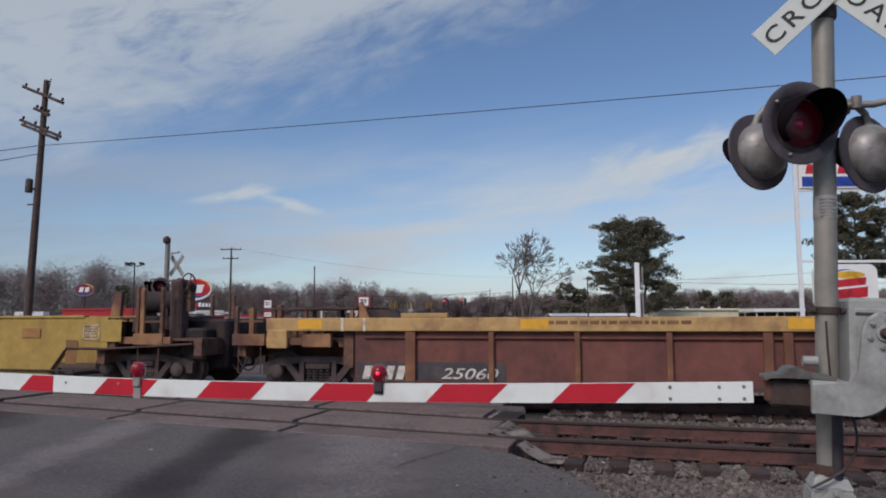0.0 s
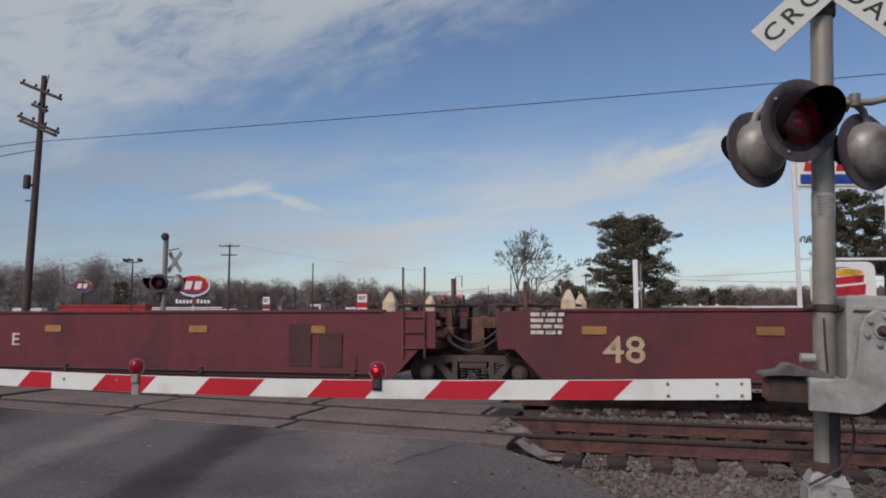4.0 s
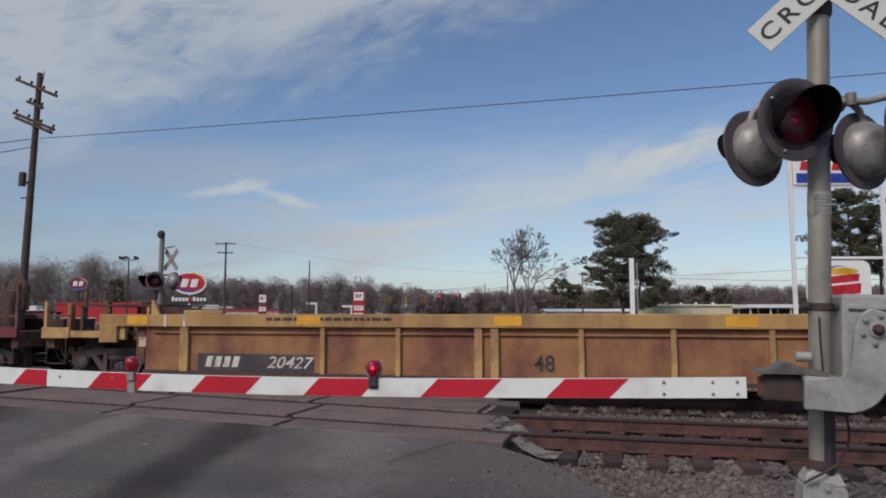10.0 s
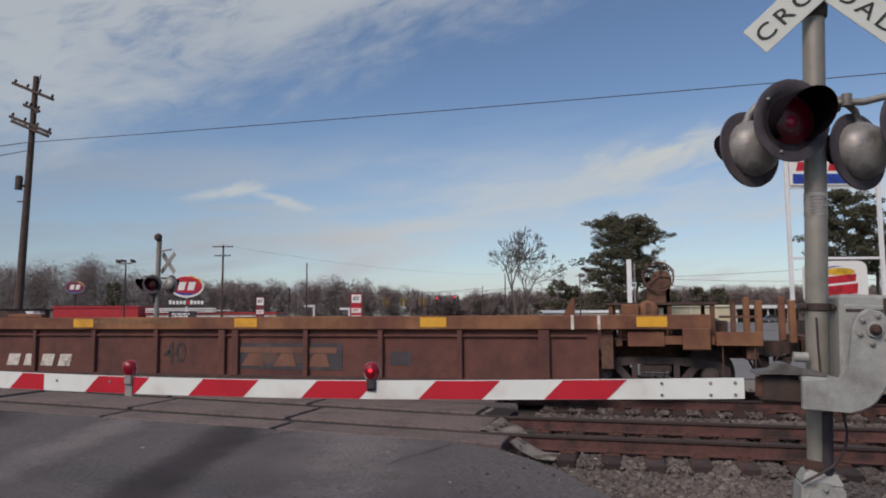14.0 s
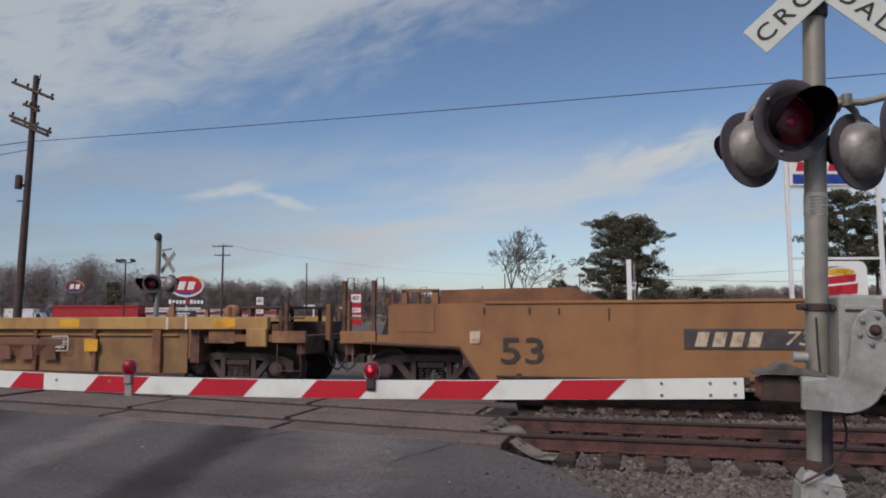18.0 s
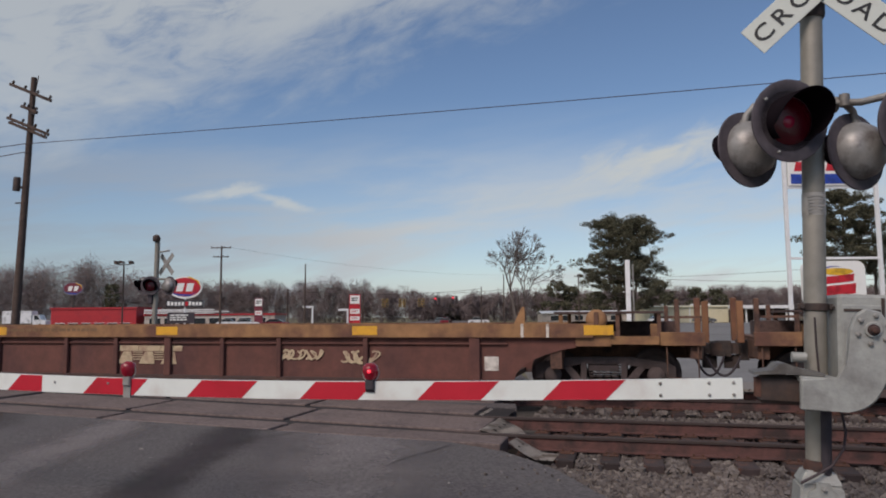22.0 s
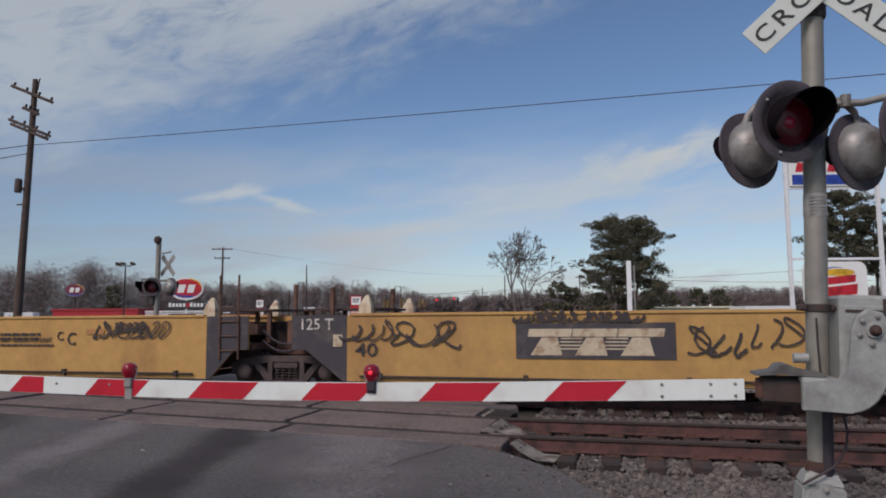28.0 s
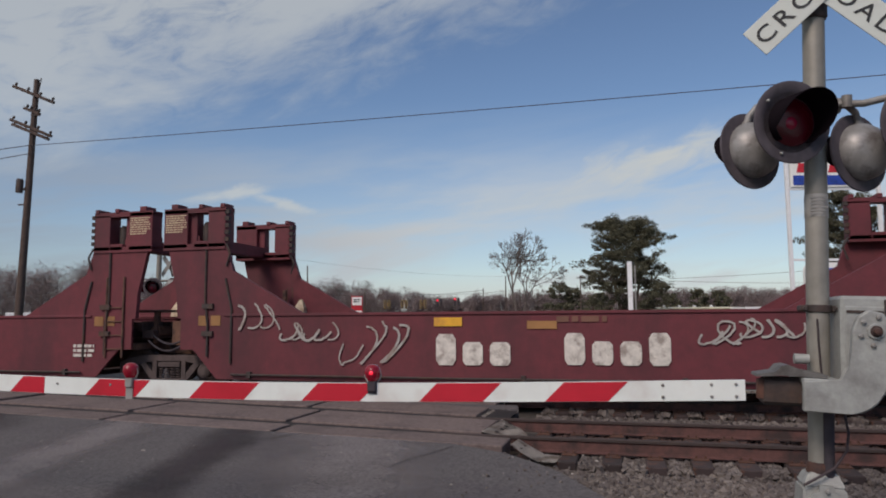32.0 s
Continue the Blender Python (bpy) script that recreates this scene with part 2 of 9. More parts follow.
BARK = mat("bark", (0.10, 0.075, 0.062), 0.95, 0, 0.3, 5)
TEXT_WHITE = mat("stencil_white", (0.62, 0.58, 0.53), 0.7, 0, 0.2, 9, (0.33, 0.28, 0.25), 0.45, 6, bump=0)
TEXT_TAN = mat("stencil_tan", (0.50, 0.39, 0.26), 0.7, 0, 0.2, 9, (0.36, 0.24, 0.17), 0.4, 4, bump=0)
TEXT_BLACK = mat("stencil_black", (0.045, 0.036, 0.036), 0.75, 0, 0.2, 9, (0.10, 0.07, 0.05), 0.35, 6, bump=0)
REFLECT = mat("conspicuity_yellow", (0.74, 0.38, 0.030), 0.55, 0, 0.10, 6, (0.50, 0.24, 0.04), 0.35, 3, bump=0)
PRINT = mat("faded_print", (0.20, 0.115, 0.06), 0.75, 0, 0.2, 9, bump=0)
CREAM = mat("cream_guide", (0.55, 0.46, 0.33), 0.7, 0, 0.15, 8, (0.33, 0.2, 0.13), 0.4, 5)

# ---- mesh helpers ----


def finish(name, bm, material, smooth=False):
    me = bpy.data.meshes.new(name)
    bmesh.ops.recalc_face_normals(bm, faces=bm.faces)
    bm.to_mesh(me)
    bm.free()
    me.materials.append(material)
    if smooth:
        me.polygons.foreach_set("use_smooth", [True] * len(me.polygons))
        me.set_sharp_from_angle(angle=radians(40))
    return me


def part(name, bm, material, parent, label="", smooth=False, at=None):
    ob = new(name, finish(name, bm, material, smooth))
    ob.parent = parent
    if at is not None:
        ob.matrix_basis = at
    if label:
        tagged(ob, label)
    return ob


def twin(ob, name, parent, m):
    """Another part on the same mesh."""
    o = new(name, ob.data)
    o.parent, o.matrix_basis = parent, m
    return o


def thing(name, label, category, m=None, group="", kind=""):
    ob = new(name)
    ob.empty_display_size = 0.1
    if m is not None:
        ob.matrix_basis = m
    return tagged(ob, label, category, group, kind)


def box(bm, x0, x1, y0, y1, z0, z1, bevel=0.0, m=None):
    vs = [bm.verts.new(((x0, x1)[i & 1], (y0, y1)[i >> 1 & 1], (z0, z1)[i >> 2 & 1])) for i in range(8)]
    fs = [bm.faces.new([vs[i] for i in q]) for q in ((0, 2, 3, 1), (4, 5, 7, 6), (0, 1, 5, 4), (2, 6, 7, 3), (0, 4, 6, 2), (1, 3, 7, 5))]
    if m is not None:
        bmesh.ops.transform(bm, matrix=m, verts=vs)
    if bevel:
        bmesh.ops.bevel(bm, geom=list({e for f in fs for e in f.edges}), offset=bevel, segments=1, affect="EDGES")
    return bm


def prism(bm, poly, y0, y1, m=None):
    """A polygon of (x, z) pairs drawn out from y0 to y1."""
    a = [bm.verts.new((x, y0, z)) for x, z in poly]
    b = [bm.verts.new((x, y1, z)) for x, z in poly]
    bm.faces.new(a)
    bm.faces.new(b[::-1])
    n = len(poly)
    for i in range(n):
        bm.faces.new((a[i], b[i], b[(i + 1) % n], a[(i + 1) % n]))
    if m is not None:
        bmesh.ops.transform(bm, matrix=m, verts=a + b)
    return bm


def tube(bm, p, q, r0, r1=None, seg=10, caps=True):
    """A round bar from p to q, tapered from r0 to r1."""
    p, q = Vector(p), Vector(q)
    r1 = r0 if r1 is None else r1
    ax = (q - p).normalized()
    s = ax.orthogonal().normalized()
    t = ax.cross(s)
    ra, rb = [], []
    for i in range(seg):
        w = 2 * math.pi * i / seg
        d = s * math.cos(w) + t * math.sin(w)
        ra.append(bm.verts.new(p + d * r0))
        rb.append(bm.verts.new(q + d * r1))
    for i in range(seg):
        bm.faces.new((ra[i], ra[(i + 1) % seg], rb[(i + 1) % seg], rb[i]))
    if caps:
        bm.faces.new(ra[::-1])
        bm.faces.new(rb)
    return bm


def pipe(bm, pts, r, seg=8):
    """One unbroken round bar through all the points."""
    pts = [Vector(p) for p in pts]
    n = len(pts)
    side, rings = None, []
    for i, p in enumerate(pts):
        ax = (pts[min(n - 1, i + 1)] - pts[max(0, i - 1)]).normalized()
        side = ax.orthogonal() if side is None else side - ax * side.dot(ax)
        side.normalize()
        up = ax.cross(side)
        rings.append([bm.verts.new(p + (side * math.cos(2 * math.pi * k / seg) + up * math.sin(2 * math.pi * k / seg)) * r) for k in range(seg)])
    for a, b in zip(rings, rings[1:]):
        for k in range(seg):
            bm.faces.new((a[k], a[(k + 1) % seg], b[(k + 1) % seg], b[k]))
    bm.faces.new(rings[0][::-1])
    bm.faces.new(rings[-1])
    return bm


def lathe(bm, prof, seg=24, m=None):
    """A profile of (radius, height) pairs turned round z."""
    rings = []
    for r, h in prof:
        rings.append([bm.verts.new((r * math.cos(2 * math.pi * i / seg), r * math.sin(2 * math.pi * i / seg), h)) for i in range(seg)])
    for a, b in zip(rings, rings[1:]):
        for i in range(seg):
            bm.faces.new((a[i], a[(i + 1) % seg], b[(i + 1) % seg], b[i]))
    bm.faces.new(rings[0][::-1])
    bm.faces.new(rings[-1])
    if m is not None:
        bmesh.ops.transform(bm, matrix=m, verts=[v for r in rings for v in r])
    return bm


def torus(bm, R, r, seg=24, tub=6, m=None):
    rings = []
    for i in range(seg):
        w = 2 * math.pi * i / seg
        rings.append([bm.verts.new(((R + r * math.cos(2 * math.pi * j / tub)) * math.cos(w), (R + r * math.cos(2 * math.pi * j / tub)) * math.sin(w), r * math.sin(2 * math.pi * j / tub))) for j in range(tub)])
    for i in range(seg):
        a, b = rings[i], rings[(i + 1) % seg]
        for j in range(tub):
            bm.faces.new((a[j], b[j], b[(j + 1) % tub], a[(j + 1) % tub]))
    if m is not None:
        bmesh.ops.transform(bm, matrix=m, verts=[v for r in rings for v in r])
    return bm


def B():
    return bmesh.new()


TEXTS = {}


def text(name, words, size, material, parent, m, bold=0.0, depth=0.003, width=None, spacing=1.0, shear=0.0):
    """Raised lettering in the built-in font, as a mesh part; width stretches the word to a true length."""
    key = (words, size, bold, depth, width, spacing, shear, material.name)
    if key not in TEXTS:
        cu = bpy.data.curves.new(name, "FONT")
        cu.body, cu.size, cu.extrude, cu.offset, cu.space_character, cu.shear = words, size, depth, bold, spacing, shear
        cu.resolution_u, cu.align_x, cu.align_y = 3, "CENTER", "CENTER"
        ob = bpy.data.objects.new(name, cu)
        me = bpy.data.meshes.new_from_object(ob)
        bpy.data.objects.remove(ob)
        bpy.data.curves.remove(cu)
        if width:
            xs = [v.co.x for v in me.vertices]
            me.transform(Matrix.Diagonal((width / max(1e-6, max(xs) - min(xs)), 1, 1, 1)))
        me.materials.clear()
        me.materials.append(material)
        TEXTS[key] = me
    ob = new(name, TEXTS[key])
    ob.parent, ob.matrix_basis = parent, m
    return ob


def upright(x, y, z, rz=0):
    """A pose for lettering that stands in the xz plane and faces -y."""
    return pose(x, y, z, 90, 0, rz)


def bars(name, parent, x, y, z, w, h, rows, material, seed=1, label=""):
    """Writing too small to read: rows of short bars."""
    rnd = random.Random(seed)
    bm = B()
    lh = h / rows
    for i in range(rows):
        zt = z + h / 2 - lh * i
        cx = x - w / 2
        end = x + w / 2 - (rnd.random() * 0.25 * w if rows > 1 else 0)
        while cx < end:
            bw = min((0.6 + rnd.random() * 1.6) * lh, end - cx)
            if bw > 0.01:
                box(bm, cx, cx + bw, y, y + 0.004, zt - lh * 0.62, zt)
            cx += bw + lh * 0.35
    return tagged(part(name, bm, material, parent), label, kind="stuff")

# ---- large structure: ground, road, tracks ----
def slab(name, pts, z0, z1, material, skirt=0.0, label="", kind="structure"):
    """A flat piece of ground from a plan outline (anticlockwise), with a sloping skirt."""
    bm = B()
    top = [bm.verts.new((x, y, z1)) for x, y in pts]
    c = Vector((sum(p[0] for p in pts) / len(pts), sum(p[1] for p in pts) / len(pts)))
    low = []
    for x, y in pts:
        d = (Vector((x, y)) - c).normalized() * skirt
        low.append(bm.verts.new((x + d.x, y + d.y, z0)))
    bm.faces.new(top)
    n = len(pts)
    for i in range(n):
        bm.faces.new((top[i], low[i], low[(i + 1) % n], top[(i + 1) % n]))
    ob = new(name, finish(name, bm, material))
    return tagged(ob, label, name.split("_")[0], kind=kind)


def lift(x):
    """The paved crossing climbs gently away from the gate."""
    return min(0.23, 0.025 * max(0.0, -1.8 - x))


def raise_road(ob):
    bm = bmesh.new()
    bm.from_mesh(ob.data)
    for x in (-1.8, -11.0):
        bmesh.ops.bisect_plane(bm, geom=bm.verts[:] + bm.edges[:] + bm.faces[:], plane_co=(x, 0, 0), plane_no=(1, 0, 0))
    for v in bm.verts:
        v.co.z += lift(v.co.x)
    bm.to_mesh(ob.data)
    bm.free()


slab("ground", [(-1500, -1500), (1500, -1500), (1500, 1500), (-1500, 1500)], -0.7, -0.365, GRASS, label="flat winter ground with dry grass reaching the horizon")
ROAD_END = 8.28
raise_road(slab("road", [(-34, ROAD_END), (-34, -30), (1.2, -30), (0.9, 0), (0.55, 4.0), (0.12, 5.5), (-0.36, 6.3), (-0.75, 7.05), (-1.01, 7.40), (-1.42, 7.87), (-1.80, 8.12), (-2.15, ROAD_END)], -0.40, -0.012, ASPHALT, 0.40,
     "worn grey asphalt road with patches and oil stains"))
slab("road", [(-34, 11.64), (-1.9, 11.64), (-2.0, 12.16), (-34, 12.16)], -0.40, -0.012, ASPHALT, 0.0, "narrow strip of asphalt between the two tracks")
slab("road", [(-34, 15.94), (-2.2, 15.94), (-4.5, 24), (-27, 128), (-60, 260), (-76, 260), (-46, 128), (-34, 60)], -0.40, -0.012, ASPHALT, 0.1, "asphalt road running on beyond the tracks")
slab("pavement", [(-2.6, 19.2), (70, 19.2), (75, 158), (-24, 158), (-24, 128)], -0.40, -0.20, LOT, 0.3, "pale worn asphalt of a wide parking lot")
slab("pavement", [(-150, 19.2), (-36, 19.2), (-36, 60), (-48, 126), (-150, 126)], -0.40, -0.20, LOT, 0.3, "pale worn asphalt of a restaurant parking lot")


def soften(mt, most):
    """A band on the road fades out at its edges: transparent towards the sides."""
    nt = mt.node_tree
    b = nt.nodes["Principled BSDF"]
    uv = nt.nodes.new("ShaderNodeUVMap")
    sep = nt.nodes.new("ShaderNodeSeparateXYZ")
    nt.links.new(uv.outputs[0], sep.inputs[0])
    n = nt.nodes.new("ShaderNodeTexNoise")
    n.inputs["Scale"].default_value, n.inputs["Detail"].default_value = 3.0, 5
    nt.links.new(nt.nodes.new("ShaderNodeTexCoord").outputs["Object"], n.inputs["Vector"])
    a = nt.nodes.new("ShaderNodeMath")
    a.operation = "PINGPONG"
    a.inputs[1].default_value = 0.5
    nt.links.new(sep.outputs[0], a.inputs[0])
    s = nt.nodes.new("ShaderNodeMath")
    s.operation = "MULTIPLY_ADD"
    s.inputs[1].default_value, s.inputs[2].default_value = 0.25, -0.125
    nt.links.new(n.outputs[0], s.inputs[0])
    t = nt.nodes.new("ShaderNodeMath")
    nt.links.new(a.outputs[0], t.inputs[0])
    nt.links.new(s.outputs[0], t.inputs[1])
    r = nt.nodes.new("ShaderNodeMapRange")
    r.interpolation_type = "SMOOTHSTEP"
    r.inputs[1].default_value, r.inputs[2].default_value, r.inputs[4].default_value = 0.02, 0.46, most
    nt.links.new(t.outputs[0], r.inputs[0])
    nt.links.new(r.outputs[0], b.inputs["Alpha"])


soften(OIL, 0.62)
soften(WORN, 0.75)


def band(a, b, w, z, material, label):
    """A flat strip from a to b of half-width w, with its width as the first texture coordinate."""
    bm = B()
    uvl = bm.loops.layers.uv.new("UVMap")
    n = 24
    rows = []
    for i in range(n + 1):
        f = i / n
        x, y = a[0] + (b[0] - a[0]) * f, a[1] + (b[1] - a[1]) * f
        ww = w * (1.0 + 0.12 * math.sin(i * 1.7) + 0.08 * math.sin(i * 0.6))
        rows.append((bm.verts.new((x - ww, y, z + lift(x - ww))), bm.verts.new((x + ww, y, z + lift(x + ww))), f))
    for p, q in zip(rows, rows[1:]):
        f = bm.faces.new((p[0], p[1], q[1], q[0]))
        for lp, u in zip(f.loops, ((0, p[2]), (1, p[2]), (1, q[2]), (0, q[2]))):
            lp[uvl].uv = u
    nm = "oil_stain" if material is OIL else "worn_lane"
    ob = new(nm, finish(nm, bm, material))
    return tagged(ob, label, "stain", kind="structure")


band((-0.37, -7.0), (-4.92, 8.26), 0.50, -0.003, OIL, "dark oil and tyre band worn into the asphalt lane")
band((-0.01, -1.5), (-3.35, 8.26), 1.25, -0.0045, WORN, "paler wheel-worn strip in the asphalt lane")
band((-1.91, -7.0), (-6.55, 8.26), 0.65, -0.0045, WORN, "paler wheel-worn strip in the asphalt lane")
band((-2.53, -7.0), (-9.2, 8.26), 1.3, -0.003, OIL, "dark oil and tyre band worn into the asphalt lane")


def cracks():
    rnd = random.Random(7)
    bm = B()

    def crack(x, y, ang, ln, w):
        px, py = x, y
        for i in range(int(ln / 0.12)):
            ang += (rnd.random() - 0.5) * 0.34
            qx, qy = px + 0.12 * math.cos(ang), py + 0.12 * math.sin(ang)
            nx, ny = -math.sin(ang) * w, math.cos(ang) * w
            bm.faces.new([bm.verts.new((vx, vy, lift(vx) - 0.002)) for vx, vy in ((px - nx, py - ny), (qx - nx, qy - ny), (qx + nx, qy + ny), (px + nx, py + ny))])
            px, py = qx, qy
    crack(-4.15, 8.2, -1.75, 1.3, 0.010)
    crack(-2.1, 8.1, -1.55, 1.5, 0.008)
    ob = new("road_cracks", finish("road_cracks", bm, GROOVE))
    tagged(ob, "thin dark cracks in the asphalt", "crack", kind="stuff")
    bm = B()
    for i in range(46):
        x, y = -7 + rnd.random() * 7, 4.4 + rnd.random() * 3.3
        s = 0.008 + 0.03 * rnd.random() ** 4
        lathe(bm, [(s, 0), (s * 0.9, 0.004), (s * 0.4, 0.008)], 6, pose(x, y, lift(x) - 0.008, 0, 0, rnd.random() * 360) @ Matrix.Diagonal((1, 0.55, 1, 1)))
    ob = new("road_pebbles", finish("road_pebbles", bm, mat("pale_chip", (0.30, 0.27, 0.25), 0.9, 0, 0.3, 30)))
    tagged(ob, "small pale pebbles and chips lying on the asphalt", "pebbles", kind="stuff")


cracks()

slab("ballast_shoulder", [(-1.35, 11.9), (-1.3, 7.7), (-0.2, 6.3), (0.6, 4.0), (0.95, 0), (1.2, -8), (60, -8), (60, 11.9)], -0.5, -0.33, SOIL, 0.4, "bed of grey-brown crushed stone beside the tracks")
RAILS_1, RAILS_2 = (9.0, 10.5), (13.3, 14.8)
CROSS_L, CROSS_R = -26.0, -1.62            # the paved crossing along the tracks


def rail_mesh(x0, x1, head):
    bm = B()
    if head:
        prism_x(bm, [(-0.034, -0.036), (0.034, -0.036), (0.0355, -0.008), (0.026, 0), (-0.026, 0), (-0.0355, -0.008)], x0, x1)
    else:
        prism_x(bm, [(-0.07, -0.178), (0.07, -0.178), (0.07, -0.166), (0.012, -0.15), (0.009, -0.05), (0.03, -0.036), (-0.03, -0.036), (-0.009, -0.05), (-0.012, -0.15), (-0.07, -0.166)], x0, x1)
    return bm


def prism_x(bm, poly, x0, x1):
    a = [bm.verts.new((x0, y, z)) for y, z in poly]
    b = [bm.verts.new((x1, y, z)) for y, z in poly]
    bm.faces.new(a[::-1])
    bm.faces.new(b)
    n = len(poly)
    for i in range(n):
        bm.faces.new((a[i], a[(i + 1) % n], b[(i + 1) % n], b[i]))
    return bm


TRACKS = []
for ti, ys in enumerate((RAILS_1, RAILS_2)):
    tk = thing("railway_track", "rusty steel rails on dark creosoted timber ties in grey ballast", "track", pose(0, 0, 0), "railway tracks", "structure")
    TRACKS.append(tk)
    for y in ys:
        r = part("rail", rail_mesh(-140, 160, False), RAIL, tk, at=pose(0, y, 0))
        part("rail_head", rail_mesh(-140, 160, True), RAILHEAD, r, "worn steel running surface")
    yc = sum(ys) / 2
    bm = B()
    prism_x(bm, [(yc - 2.3, -0.46), (yc + 2.3, -0.46), (yc + 1.30, -0.275), (yc - 1.30, -0.275)], -140, 160)
    part("ballast_bed", bm, SOIL, tk)


def crossing():
    road = thing("level_crossing", "brown timber and asphalt crossing panels set between the rails", "crossing", pose(0, 0, 0), kind="structure")
    a, b = RAILS_1
    c, d = RAILS_2
    strips = [(a - 0.70, a - 0.10, -1.47), (a + 0.17, b - 0.17, -1.90), (b + 0.15, b + 1.12, -2.30), (c - 1.12, c - 0.17, -2.3), (c + 0.17, d - 0.17, -2.4), (d + 0.17, d + 1.12, -2.5)]
    for si, (y0, y1, end) in enumerate(strips):
        near = si < 3
        slope = math.degrees(math.atan(0.025)) if near else 0.0
        for i in range(9):
            x1 = -2.05 - 0.40 * (y0 - a) / 1.5 - 2.62 * i if i else end
            x0 = -2.05 - 0.40 * (y0 - a) / 1.5 - 2.62 * (i + 1)
            if i < 2:
                bm = B()
                box(bm, 0, x1 - x0 - 0.085, y0 + 0.012, y1 - 0.012, -0.20, -0.006, 0.012)
                first = part("crossing_panel", bm, PANEL, road, at=pose(x0, 0, lift(x0) if near else 0, 0, slope, 0))
            else:
                twin(first, "crossing_panel", road, pose(x0, 0, lift(x0) if near else 0, 0, slope if x0 > -11 else 0, 0))
    bm = B()
    prism(bm, [(CROSS_L, -0.26), (-2.3, -0.26), (-1.9, -0.034), (-11.0, lift(-11.0) - 0.034), (CROSS_L, lift(-11.0) - 0.034)], 8.34, 11.6)
    box(bm, CROSS_L, -2.55, 12.1, 16.0, -0.26, -0.028)
    part("crossing_bed", bm, GROOVE, road, "dark rubber and dirt in the flangeways")
    # bent steel deflector plates on the panel ends, with bolt holes
    steel = mat("ramp_steel", (0.46, 0.41, 0.37), 0.75, 0.0, 0.2, 12, (0.20, 0.155, 0.13), 0.5, 4)

    def deflector(edge, holes):
        bm = B()
        rows = [[bm.verts.new(p) for p in r] for r in edge]
        for p, q in zip(rows, rows[1:]):
            bm.faces.new((p[0], q[0], q[1], p[1]))
        bmesh.ops.solidify(bm, geom=bm.faces[:], thickness=0.014)
        dp = part("deflector_ramp", bm, steel, road, "bent grey steel ramp plate")
        for x, y, z in holes:
            bm = B()
            lathe(bm, [(0.030, 0), (0.030, 0.004), (0.024, 0.005)], 10, pose(x, y, z + 0.004, 0, 20, 0))
            part("bolt_hole", bm, GROOVE, dp, "dark bolt hole")
    deflector([((-1.99, 9.17, 0.008), (-1.93, 10.32, 0.006)), ((-1.24, 9.17, -0.16), (-1.60, 10.05, -0.08))],
              [(-1.82, 9.36, -0.022), (-1.80, 9.60, -0.022), (-1.78, 9.84, -0.022), (-1.77, 10.08, -0.020)])
    deflector([((-1.48, 8.40, -0.006), (-1.44, 8.80, -0.006)), ((-1.33, 8.38, -0.10), (-1.29, 8.80, -0.09)), ((-1.16, 8.34, -0.175), (-1.12, 8.80, -0.175)), ((-0.95, 8.36, -0.185), (-0.92, 8.80, -0.185))],
              [(-1.38, 8.52, -0.068), (-1.36, 8.68, -0.068)])
    deflector([((-2.32, 10.68, -0.006), (-2.30, 11.50, -0.006)), ((-1.85, 10.66, -0.18), (-1.95, 11.3, -0.15))], [(-2.2, 10.9, -0.05), (-2.18, 11.2, -0.05)])


crossing()

DULL = mat("dull_galvanised", (0.13, 0.125, 0.12), 0.7, 0.2, 0.3, 14, (0.08, 0.07, 0.065), 0.5, 6)
RUSTY_FIT = mat("gate_rust", (0.10, 0.045, 0.032), 0.8, 0.1, 0.35, 18, (0.045, 0.030, 0.030), 0.5, 7)
